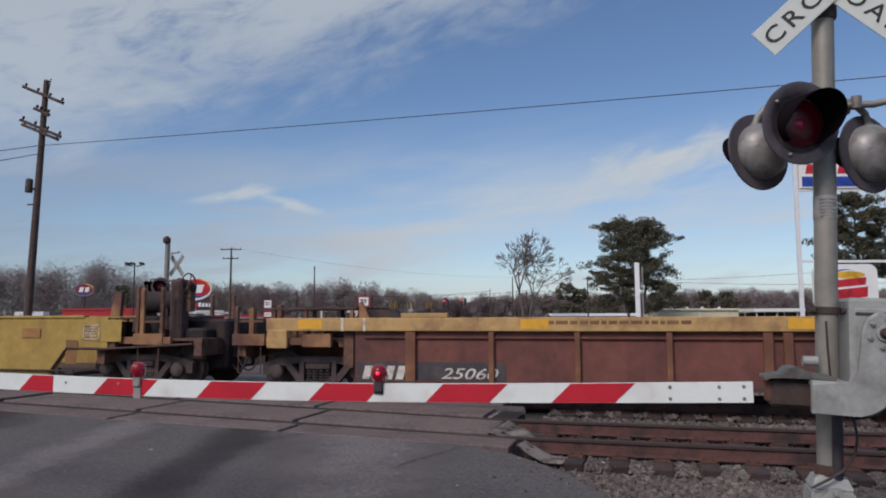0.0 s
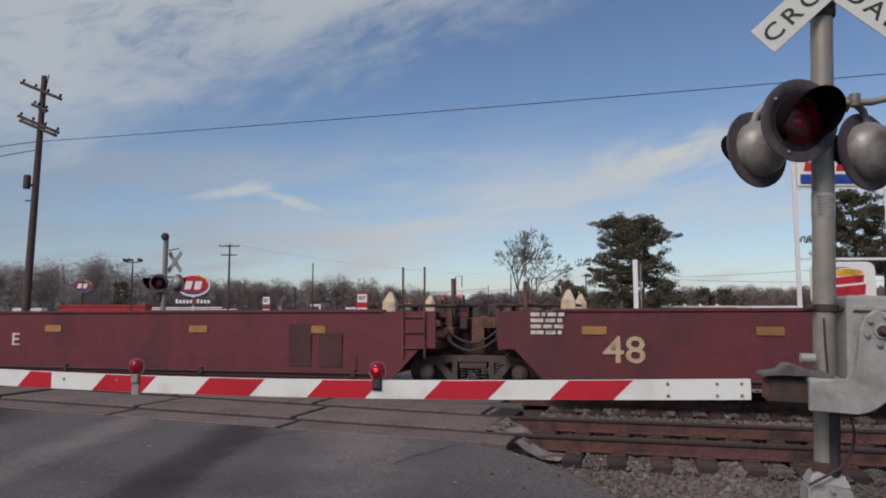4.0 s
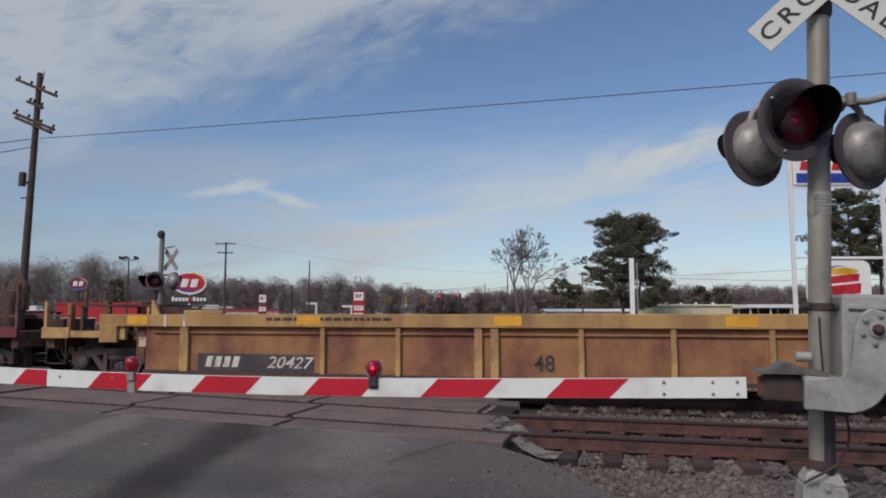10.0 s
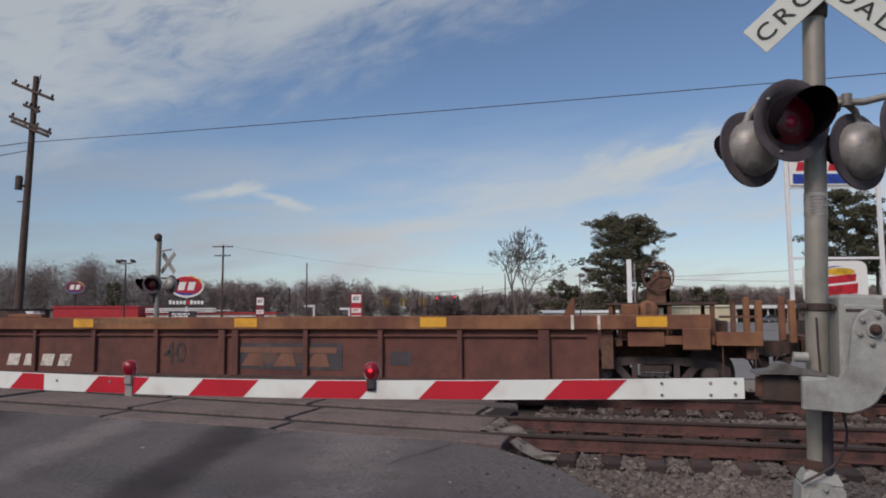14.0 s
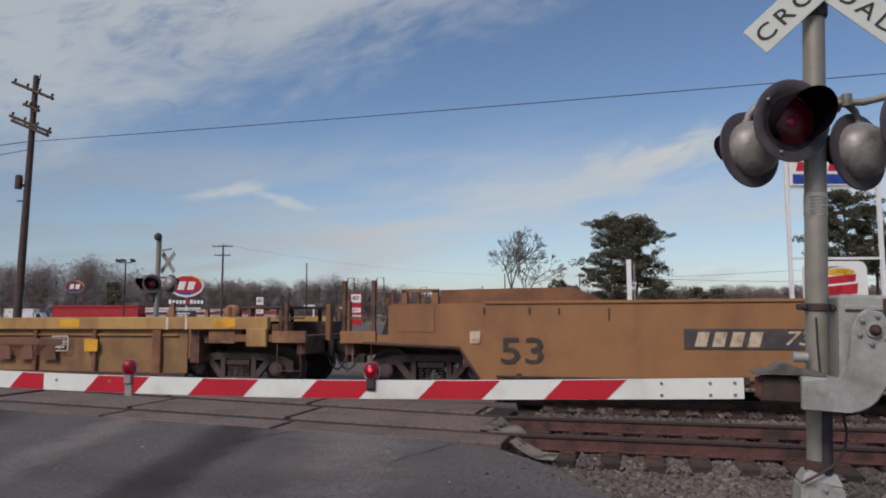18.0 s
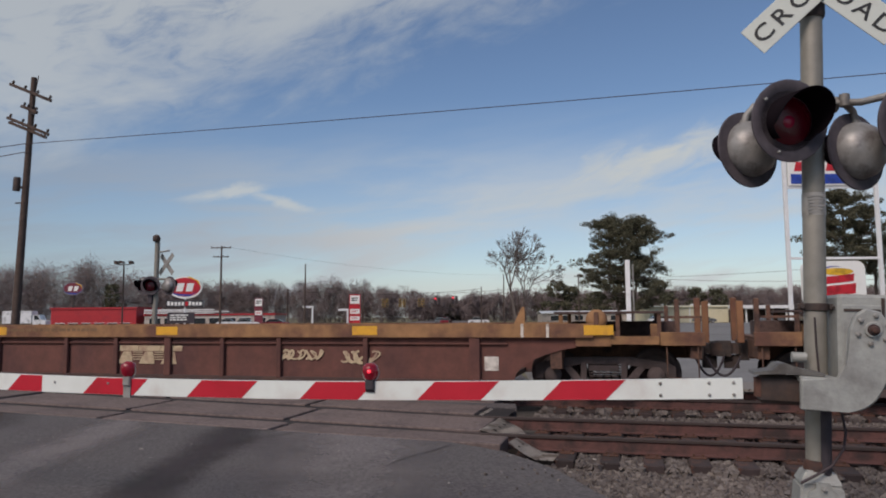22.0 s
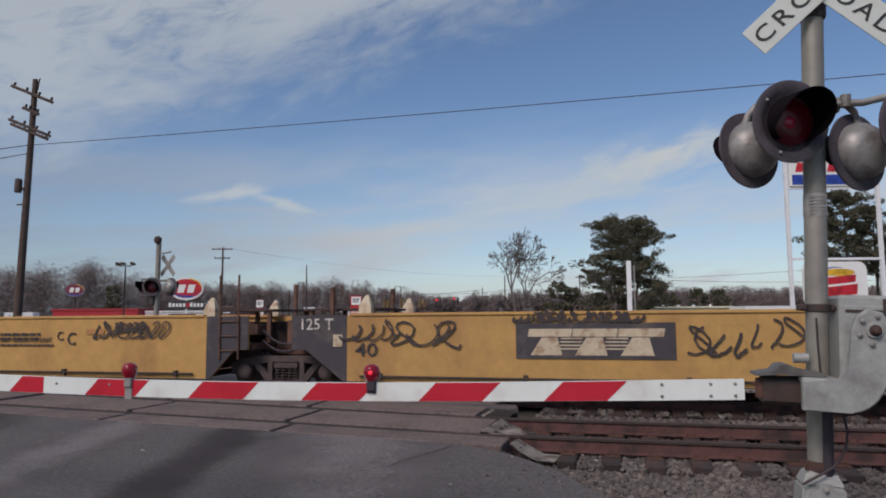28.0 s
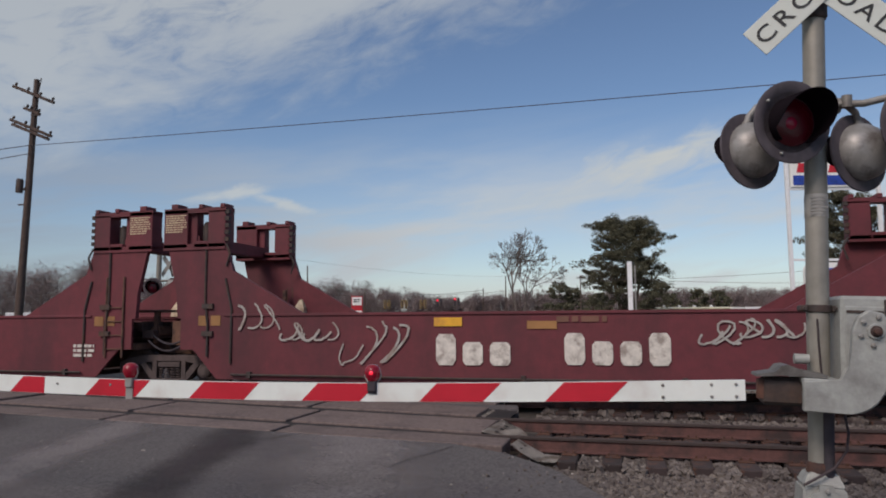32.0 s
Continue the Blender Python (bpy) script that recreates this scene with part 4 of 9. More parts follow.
def pylon_sign():
    s = thing("pylon_sign", "tall white twin-post sign with blue panel and rounded emblem board", "pylon sign", pose(12.75, 64.9, -0.3, 0, 0, 15.1))
    W = 7.75
    for x in (0, W):
        bm = B()
        post(bm, x, 0, 0, 15.4, 0.30)
        part("post", bm, PAINT_WHITE, s)
    for z in (6.35, 12.4, 14.95):
        bm = B()
        box(bm, 0.15, W - 0.15, -0.08, 0.08, z, z + 0.2)
        part("crossbar", bm, PAINT_WHITE, s)
    bm = B()
    box(bm, 0.25, W - 0.25, -0.2, 0.2, 12.62, 14.85, 0.03)
    p = part("sign_panel", bm, SIGN_WHITE, s, "white panel with red emblem bars over a blue band")
    bm = B()
    box(bm, 0.45, W - 0.45, -0.23, -0.2, 12.78, 13.62)
    part("blue_band", bm, SIGN_BLUE, p)
    for i in range(5):
        x = 0.75 + i * 1.35
        bm = B()
        prism(bm, [(x, 13.88), (x + 0.85, 13.88), (x + 1.05, 14.66), (x + 0.2, 14.66)], -0.23, -0.2)
        part("red_bar", bm, SIGN_RED, p)
    bm = B()
    r = 0.7
    x0, x1, z0, z1 = 1.05, 6.25, 2.45, 6.2
    pts = []
    for cx, cz, w0 in ((x1 - r, z1 - r, 0), (x0 + r, z1 - r, 90), (x0 + r, z0 + r, 180), (x1 - r, z0 + r, 270)):
        pts += [(cx + r * math.cos(radians(w0 + q)), cz + r * math.sin(radians(w0 + q))) for q in range(0, 91, 15)]
    prism(bm, pts, -0.25, 0.25)
    b = part("emblem_board", bm, SIGN_WHITE, s, "rounded white board with yellow bun shapes, red bars and blue crescent")
    bm = B()
    oval(bm, 3.6, 4.15, 1.95, 1.62, -0.27, -0.25)
    part("blue_crescent", bm, SIGN_BLUE, b)
    bm = B()
    oval(bm, 3.82, 4.2, 1.86, 1.5, -0.29, -0.268)
    part("white_disc", bm, SIGN_WHITE, b)
    for cz in (5.3, 2.95):
        bm = B()
        oval(bm, 3.85, cz, 1.35, 0.30, -0.31, -0.288)
        part("bun", bm, SIGN_YELLOW, b)
    for x, z, w, h in ((3.7, 4.62, 3.0, 0.62), (3.85, 3.72, 2.9, 0.86)):
        bm = B()
        prism(bm, [(x - w / 2, z - h / 2 - 0.12), (x + w / 2, z - h / 2 + 0.18), (x + w / 2 + 0.1, z + h / 2 + 0.18), (x - w / 2 + 0.1, z + h / 2 - 0.12)], -0.312, -0.288)
        part("red_bar", bm, SIGN_RED, b)
    return s


pylon_sign()


SIGN_DULL = mat("sign_face_dull", (0.20, 0.20, 0.26), 0.6, 0, 0.1, 2, bump=0)
SIGN_DULL_RED = mat("sign_face_dull_red", (0.20, 0.03, 0.05), 0.6, 0, 0.1, 2, bump=0)


def emblem_sign(x, y, zc, w, full=True):
    s = thing("restaurant_sign", "red oval emblem on a pole sign over a white name board" if full else "small red oval emblem sign on a pole", "sign", pose(x, y, -0.3, 0, 0, 25), "restaurant signs")
    bm = B()
    post(bm, -0.0, 0.15, 0, zc + 0.3, 0.35)
    part("post", bm, PAINT_WHITE if full else DARK_IRON, s)
    bm = B()
    oval(bm, 0, zc + 0.3, w * 0.53, w * 0.37, -0.25, 0.02)
    p = part("emblem_panel", bm, SIGN_WHITE if full else SIGN_DULL, s, "oval emblem panel with a pale rim")
    bm = B()
    oval(bm, 0, zc + 0.36, w * 0.49, w * 0.31, -0.28, -0.248)
    part("red_oval", bm, SIGN_RED if full else SIGN_DULL_RED, p)
    bm = B()
    prism(bm, [(-w * .45, zc - w * .11), (-w * .2, zc - w * .22), (w * .15, zc - w * .24), (w * .46, zc - w * .02), (w * .2, zc - w * .17), (-w * .15, zc - w * .16)], -0.30, -0.27)
    part("blue_swoosh", bm, SIGN_BLUE, p)
    bm = B()
    prism(bm, [(w * .1, zc + w * .42), (w * .42, zc + w * .28), (w * .5, zc + w * .06), (w * .36, zc + w * .27), (w * .1, zc + w * .38)], -0.30, -0.27)
    part("orange_swoosh", bm, SIGN_YELLOW, p)
    for cx in (-w * 0.15, w * 0.15):
        bm = B()
        prism(bm, [(cx - w * .13, zc + .3 - w * .13), (cx + w * .07, zc + .3 - w * .13), (cx + w * .14, zc + .3 + w * .14), (cx - w * .08, zc + .3 + w * .14)], -0.31, -0.278)
        part("white_block", bm, SIGN_WHITE, p)
    if full:
        bm = B()
        box(bm, -3.3, 3.3, -0.2, 0.05, zc - 3.3, zc - 2.0, 0.05)
        n = part("name_board", bm, mat("sign_dark", (0.05, 0.045, 0.05), 0.5), s, "dark name board with pale lettering blocks")
        for i in range(10):
            if i == 5:
                continue
            cx = -2.8 + i * 0.62
            bm = B()
            box(bm, cx - 0.22, cx + 0.22, -0.23, -0.2, zc - 3.0, zc - 2.35 + 0.12 * (i in (0, 6)))
            part("white_block", bm, SIGN_WHITE, n)
        bm = B()
        box(bm, 0.1, 0.6, -0.23, -0.2, zc - 3.05, zc - 2.3)
        part("red_block", bm, SIGN_RED, n)
    return s


emblem_sign(-79.5, 113.2, 7.1, 5.6)
emblem_sign(-122.3, 132.8, 8.3, 4.0, False)
mq = thing("message_board", "small black roadside message board with pale lettering rows", "sign", pose(-77.4, 109.2, -0.3, 0, 0, 25))
bm = B()
box(bm, -2.3, 2.3, -0.2, 0.2, 0.9, 2.75, 0.04)
b = part("board", bm, BLACK, mq)
bars("writing", b, 0, -0.215, 1.85, 3.6, 1.2, 3, SIGN_WHITE, 5)
bm = B()
post(bm, -1.6, 0, 0, 0.95, 0.2), post(bm, 1.6, 0, 0, 0.95, 0.2)
part("legs", bm, STEEL_GREY, mq)


def flood_mast(x, y, h):
    s = thing("flood_light_pole", "dark parking-lot pole with four flood lights", "light pole", pose(x, y, -0.3))
    bm = B()
    tube(bm, (0, 0, 0), (0, 0, h), 0.11, 0.09, 10)
    tube(bm, (-1.2, 0, h), (1.2, 0, h), 0.05, seg=8)
    tube(bm, (0, -1.0, h), (0, 1.0, h), 0.05, seg=8)
    part("pole", bm, DARK_IRON, s, smooth=True)
    for dx, dy, rz in ((-1.25, 0, 90), (1.25, 0, -90), (-0.45, -0.9, 170), (0.45, -0.9, 190)):
        bm = B()
        prism(bm, [(-0.28, 0.0), (0.28, 0.05), (0.34, 0.45), (-0.20, 0.30)], -0.25, 0.25)
        part("flood_light", bm, DARK_IRON, s, at=pose(dx, dy, h + 0.05, 0, 0, rz))


flood_mast(-69.4, 84.5, 9.4)


def price_sign(x, y, w, h, face):
    s = thing("fuel_price_sign", "slim red and white fuel price sign", "sign", pose(x, y, -0.3, 0, 0, 20))
    bm = B()
    box(bm, -w / 2, w / 2, -0.2, 0.2, 0.2, h, 0.04)
    b = part("body", bm, SIGN_RED if face == 3 else SIGN_DULL_RED, s)
    for k, (z0, z1) in enumerate(((0.72, 0.97), (0.42, 0.56), (0.22, 0.34))[:face]):
        bm = B()
        box(bm, -w * 0.42, w * 0.42, -0.23, -0.2, z0 * h, z1 * h)
        f = part("price_panel", bm, SIGN_WHITE, b)
        bars("writing", f, 0, -0.245, (z0 + z1) / 2 * h, w * 0.6, (z1 - z0) * h * 0.5, 2, SIGN_RED if k else TEXT_SIGN, 3 + k)
    return s


price_sign(-45.7, 112.3, 1.9, 5.6, 3)
price_sign(-66.5, 116.9, 1.5, 5.4, 2)


def short_lamp(x, y, h):
    s = thing("lot_lamp", "white square-arm parking lot lamp", "street light", pose(x, y, -0.3, 0, 0, 25), "lot lamps")
    bm = B()
    post(bm, 0, 0, 0, h, 0.28)
    part("post", bm, PAINT_WHITE, s)
    bm = B()
    box(bm, -1.6, 0.2, -0.2, 0.2, h - 0.05, h + 0.3, 0.04)
    part("lamp_head", bm, PAINT_WHITE, s)


short_lamp(-52.6, 110.3, 3.4)
short_lamp(-46.9, 112.0, 2.9)


def white_post():
    s = thing("sign_post", "plain thick white steel sign post", "post", pose(-0.4, 62.0, -0.3))
    bm = B()
    post(bm, 0, 0, 0, 6.45, 0.40)
    part("post", bm, PAINT_WHITE, s)
    bm = B()
    post(bm, 0.42, 0.3, 0, 6.1, 0.12)
    part("pipe", bm, STEEL_GREY, s)


white_post()


def signal_span():
    """Traffic signals hung on a cable over the far junction."""
    for x, y, z, rz, red in ((-44.3, 123.55, 4.0, 2.36, 0), (-41.2, 124.25, 4.0, 2.46, 0), (-37.8, 125.03, 4.0, 2.42, 0), (-37.6, 135.36, 4.5, 2.38, 1), (-34.2, 136.15, 4.7, 2.20, 1)):
        s = thing("traffic_light", "yellow traffic signal hanging on a span wire" + (", showing red" if red else ", seen from the side"), "traffic light", pose(x, y, z - 0.75, 0, 0, 15), "traffic lights over the junction")
        for k, dx in enumerate((-0.36, 0.36)):
            bm = B()
            box(bm, dx - 0.24, dx + 0.24, -0.22, 0.22, 0.0, 1.5, 0.05)
            h = part("signal_head", bm, mat("signal_yellow", (0.45, 0.27, 0.04), 0.6) if not red else DARK_IRON, s)
            for j in range(3):
                bm = B()
                lathe(bm, [(0.19, 0), (0.2, 0.05), (0.05, 0.08)], 14, pose(dx, -0.22, 0.28 + 0.47 * j, 90))
                part("lens", bm, LAMP_GLOW if red and j == 2 and k == 0 else BLACK, h, smooth=True)
        bm = B()
        tube(bm, (0, 0, 1.45), (0, 0, rz), 0.04, seg=6)
        box(bm, -0.42, 0.42, -0.05, 0.05, 1.48, 1.56)
        part("hanger", bm, DARK_IRON, s)
    wire("span_wire", (-62, 119.5, 6.5), (-27, 127.5, 6.5), 0.9, 0.03, "span wire that carries traffic signals")
    wire("span_wire", (-52, 132, 7.0), (-22, 139, 7.0), 0.9, 0.03, "span wire that carries traffic signals")
    for x, y in ((-62, 119.5), (-27, 127.5), (-52, 132), (-22, 139)):
        utility_pole(x, y, 7.2, (), 0.13, label="short wooden pole at the junction")


signal_span()


# ---- buildings beyond ----
def building(name, label, x, y, rz, w, d, h, wall, roof, rise=0.0, openings=(), trim=None):
    s = thing(name, label, "building", pose(x, y, -0.3, 0, 0, rz))
    bm = B()
    t = 0.25
    box(bm, 0, w, 0, t, 0, h)
    front = part("wall", bm, wall, s)
    for x0, x1, y0, y1 in ((0, w, d - t, d), (0, t, t, d - t), (w - t, w, t, d - t)):
        bm = B()
        box(bm, x0, x1, y0, y1, 0, h)
        part("wall", bm, wall, s)
    bm = B()
    if rise:
        prism_x(bm, [(-0.4, h), (d / 2, h + rise), (d + 0.4, h), (d + 0.4, h + 0.12), (d / 2, h + rise + 0.12), (-0.4, h + 0.12)], -0.4, w + 0.4)
    else:
        box(bm, -0.2, w + 0.2, -0.2, d + 0.2, h, h + 0.35)
    part("roof", bm, roof, s)
    for x0, x1, z0, z1, m in openings:
        bm = B()
        box(bm, x0, x1, -0.05, 0.02, z0, z1)
        o = part("window", bm, m, s)
        bm = B()
        box(bm, x0 - 0.08, x1 + 0.08, -0.09, -0.02, z1, z1 + 0.1)
        part("frame", bm, PAINT_WHITE, o)
    return s


GLASSY = mat("dark_glass", (0.02, 0.025, 0.03), 0.12, 0, 0.1, 2, bump=0)
REDROOF = mat("red_metal_roof", (0.42, 0.022, 0.03), 0.5, 0.1, 0.1, 2, (0.33, 0.02, 0.03), 0.4, 0.6)
BEIGE = mat("beige_metal_wall", (0.66, 0.61, 0.44), 0.7, 0, 0.06, 2, (0.58, 0.53, 0.38), 0.3, 0.4)
BRICKISH = mat("pale_wall", (0.45, 0.40, 0.36), 0.8, 0, 0.1, 2)
building("restaurant", "low restaurant with bright red walls and a red metal roof", -112, 116, 15, 17, 12, 3.7, REDROOF, REDROOF, 0.0,
         [(1 + 2.6 * i, 2.8 + 2.6 * i, 0.3, 0.9, GLASSY) for i in range(6)])
annex = building("restaurant_annex", "long flat canopy building with red and white fascia bands", -94.5, 121.5, 15, 26, 10, 2.3, BRICKISH, REDROOF, 0,
         [(1 + 3.0 * i, 3.2 + 3.0 * i, 0.5, 1.8, GLASSY) for i in range(8)])
for z0, z1, x1 in ((2.70, 2.86, 14), (3.0, 3.16, 17), (3.3, 3.55, 14)):
    bm = B()
    box(bm, 0, x1, -0.5, -0.2, z0, z1)
    part("fascia_board", bm, PAINT_WHITE, annex, "white fascia band")
wh = building("warehouse", "long beige metal-sided warehouse with a low gabled roof", 3.5, 168, 15, 20.5, 14, 3.5, BEIGE, BEIGE, 0.35,
         [(9, 9.25, 0, 3.4, PAINT_WHITE)])
for x in (5.0, 8.5, 12.0, 16.0):
    bm = B()
    lathe(bm, [(0.35, 3.75), (0.35, 4.1), (0.48, 4.15), (0.12, 4.4)], 12, pose(x, 6.6, 0))
    part("roof_vent", bm, PAINT_WHITE, wh, "white round roof vent", True)
cn = thing("fuel_canopy", "flat white canopy on slim posts over a paved forecourt", "canopy", pose(22.5, 162, -0.3, 0, 0, 15))
bm = B()
box(bm, 0, 15, 0, 8, 3.0, 3.7, 0.05)
part("canopy_roof", bm, PAINT_WHITE, cn)
for i in range(4):
    for yy in (1.0, 7.0):
        bm = B()
        post(bm, 1 + i * 4.3, yy, 0, 3.0, 0.3)
        part("canopy_post", bm, PAINT_WHITE, cn)
bm = B()
box(bm, 0, 15, 7.6, 8.0, 0, 2.9)
part("back_wall", bm, DARK_IRON, cn)
building("store", "low pale store behind the far trees", -22, 178, 15, 22, 10, 2.3, BRICKISH, PAINT_WHITE, 0.6, [(2 + 3 * i, 4 + 3 * i, 0.6, 1.8, GLASSY) for i in range(6)])


# ---- parked vehicles ----
def car(x, y, rz, paint, label):
    c = thing("parked_car", label, "car", pose(x, y, -0.2, 0, 0, rz), "parked cars")
    bm = B()
    prism(bm, [(-2.2, 0.32), (-2.25, 0.7), (-2.1, 0.9), (-1.3, 0.98), (1.0, 0.98), (2.05, 0.84), (2.25, 0.65), (2.22, 0.32)], -0.86, 0.86)
    bmesh.ops.bevel(bm, geom=bm.edges[:], offset=0.06, segments=2, affect="EDGES")
    b = part("body", bm, paint, c, smooth=True)
    bm = B()
    prism(bm, [(-1.75, 0.95), (-1.15, 1.42), (0.25, 1.45), (1.05, 0.96)], -0.74, 0.74)
    bmesh.ops.bevel(bm, geom=bm.edges[:], offset=0.05, segments=2, affect="EDGES")
    part("cabin", bm, GLASSY, c, smooth=True)
    bm = B()
    prism(bm, [(-1.15, 1.42), (0.25, 1.45), (0.2, 1.49), (-1.1, 1.47)], -0.68, 0.68)
    part("car_roof", bm, paint, c)
    for wx in (-1.4, 1.4):
        for wy in (-0.82, 0.82):
            bm = B()
            lathe(bm, [(0.32, -0.1), (0.33, 0.0), (0.32, 0.1)], 18, pose(wx, wy, 0.32, 90))
            w = part("wheel", bm, BLACK, c, smooth=True)
            bm = B()
            lathe(bm, [(0.19, -0.11), (0.2, 0.0), (0.19, 0.11)], 12, pose(wx, wy, 0.32, 90))
            part("rim", bm, ALU, w, smooth=True)


CARW = mat("white_car_paint", (0.72, 0.73, 0.74), 0.25, 0, 0.03, 2, bump=0)
CARG = mat("grey_car_paint", (0.16, 0.17, 0.18), 0.25, 0.3, 0.03, 2, bump=0)
CARR = mat("dark_red_car_paint", (0.20, 0.02, 0.03), 0.25, 0.1, 0.03, 2, bump=0)
car(-31.1, 144.0, 12, CARW, "white saloon parked on the lot")
car(13.7, 152.0, 20, CARG, "dark grey saloon parked on the lot")
car(5.0, 150.0, 15, CARW, "white saloon parked on the lot")
car(-40.0, 146.0, 100, CARG, "dark saloon waiting at the junction")
car(-37.0, 140.0, 95, CARR, "dark red saloon waiting at the junction")
car(-66.0, 112.0, 20, CARW, "white saloon parked on the lot")
car(26.0, 150.0, 15, CARG, "dark grey saloon parked on the lot")
car(-58.0, 108.0, 20, CARR, "dark red saloon parked on the lot")
car(-72.0, 116.0, 20, CARW, "white saloon parked on the lot")


def box_truck(x, y, rz):
    c = thing("parked_truck", "white box truck parked beside the restaurant", "truck", pose(x, y, -0.2, 0, 0, rz))
    bm = B()
    box(bm, -3.5, 1.6, -1.2, 1.2, 0.9, 3.2, 0.05)
    part("cargo_box", bm, CARW, c)
    bm = B()
    prism(bm, [(1.7, 0.6), (1.7, 2.5), (2.7, 2.5), (3.2, 1.6), (4.0, 1.45), (4.0, 0.6)], -1.05, 1.05)
    part("cab", bm, CARW, c)
    bm = B()
    prism(bm, [(2.0, 1.6), (2.0, 2.35), (2.65, 2.35), (3.0, 1.6)], -1.08, 1.08)
    part("cab_window", bm, GLASSY, c)
    for wx in (-2.3, 3.0):
        for wy in (-1.0, 1.0):
            bm = B()
            lathe(bm, [(0.42, -0.15), (0.44, 0.0), (0.42, 0.15)], 18, pose(wx, wy, 0.44, 90))
            part("wheel", bm, BLACK, c, smooth=True)


box_truck(-108, 106, 20)

# ---- the train: empty container well cars ----
SIDE = 1.51                                   # half width of a car
YT = 14.05                                    # centre line of the train's track
PAINTS = {
    "ochre": mat("ochre_paint", (0.43, 0.26, 0.095), 0.6, 0, 0.12, 3, (0.25, 0.125, 0.06), 0.5, 1.1, streak=3, spread=0.05),
    "chord": mat("ochre_chord_paint", (0.46, 0.29, 0.115), 0.65, 0, 0.2, 4, (0.24, 0.125, 0.065), 0.5, 1.4, spread=0.1),
    "rustpanel": mat("rusted_panel", (0.165, 0.060, 0.046), 0.8, 0, 0.25, 4, (0.100, 0.040, 0.036), 0.6, 0.8, streak=2.5, spread=0.12),
    "rustwarm": mat("rust_over_ochre", (0.245, 0.115, 0.056), 0.8, 0, 0.2, 3, (0.125, 0.047, 0.034), 0.7, 0.75, streak=1.3, spread=0.12),
    "rustochre": mat("rusted_ochre_paint", (0.30, 0.155, 0.070), 0.75, 0, 0.25, 4, (0.125, 0.055, 0.038), 0.65, 0.9, spread=0.1),
    "rustdark": mat("dark_rusted_panel", (0.125, 0.050, 0.040), 0.85, 0, 0.25, 4, (0.080, 0.036, 0.034), 0.6, 0.8, streak=2.5, spread=0.12),
    "bleed": mat("rust_bleeding_panel", (0.31, 0.150, 0.066), 0.75, 0, 0.2, 3, (0.165, 0.058, 0.042), 0.62, 0.95, streak=1.6, spread=0.10),
    "maroon": mat("maroon_paint", (0.128, 0.023, 0.032), 0.6, 0, 0.2, 4, (0.082, 0.019, 0.027), 0.5, 0.8, streak=2.5, spread=0.04),
    "oxide": mat("oxide_red_paint", (0.150, 0.032, 0.036), 0.65, 0, 0.16, 4, (0.105, 0.026, 0.030), 0.5, 0.8, streak=3, spread=0.04),
    "wine": mat("wine_paint", (0.098, 0.021, 0.030), 0.65, 0, 0.2, 4, (0.066, 0.018, 0.026), 0.5, 0.7, streak=3),
    "sealand": mat("faded_oxide_paint", (0.135, 0.025, 0.034), 0.7, 0, 0.2, 4, (0.088, 0.021, 0.028), 0.5, 0.7, streak=3, spread=0.04),
    "amber": mat("amber_brown_paint", (0.315, 0.152, 0.062), 0.6, 0, 0.12, 2, (0.235, 0.108, 0.05), 0.45, 0.7, streak=3, spread=0.04),
    "sun": mat("sunny_ochre_paint", (0.50, 0.285, 0.090), 0.6, 0, 0.14, 4, (0.38, 0.20, 0.070), 0.4, 0.7, streak=3, spread=0.04),
    "dirty": mat("dirty_amber_paint", (0.360, 0.212, 0.060), 0.65, 0, 0.2, 4, (0.24, 0.12, 0.045), 0.45, 0.8, streak=2, spread=0.04),
    "bleached": mat("bleached_ochre_panel", (0.285, 0.165, 0.075), 0.75, 0, 0.2, 3, (0.17, 0.085, 0.05), 0.6, 0.8, streak=2, spread=0.08),
    "slate": mat("slate_end_paint", (0.052, 0.046, 0.055), 0.65, 0, 0.2, 4, (0.09, 0.075, 0.07), 0.4, 2),
    "grime": mat("grimy_lower_plate", (0.070, 0.042, 0.038), 0.8, 0, 0.25, 4, (0.11, 0.06, 0.045), 0.4, 1.5),
}
RUSTY = mat("rust_fittings", (0.15, 0.078, 0.054), 0.85, 0.1, 0.3, 9, (0.06, 0.034, 0.03), 0.5, 3)
OILY = mat("oily_black", (0.020, 0.014, 0.016), 0.8, 0, 0.4, 8, (0.045, 0.026, 0.024), 0.4, 3)
GRIME = mat("oily_grime", (0.085, 0.052, 0.046), 0.85, 0.05, 0.35, 8, (0.050, 0.030, 0.028), 0.45, 3)
FADED_PLATE = mat("faded_yellow_plate", (0.30, 0.15, 0.055), 0.65, 0, 0.15, 6, bump=0)
PROTO = {}


def wheel_mesh():
    if "wheel" not in PROTO:
        bm = B()
        lathe(bm, [(0.10, -0.10), (0.11, -0.06), (0.30, -0.03), (0.36, -0.07), (0.42, -0.07), (0.425, 0.045), (0.45, 0.05), (0.45, 0.075), (0.36, 0.075), (0.30, 0.01), (0.12, 0.05), (0.08, 0.09)], 28, pose(0, 0, 0, 90))
        PROTO["wheel"] = finish("wheel", bm, TRUCK, True)
    return PROTO["wheel"]


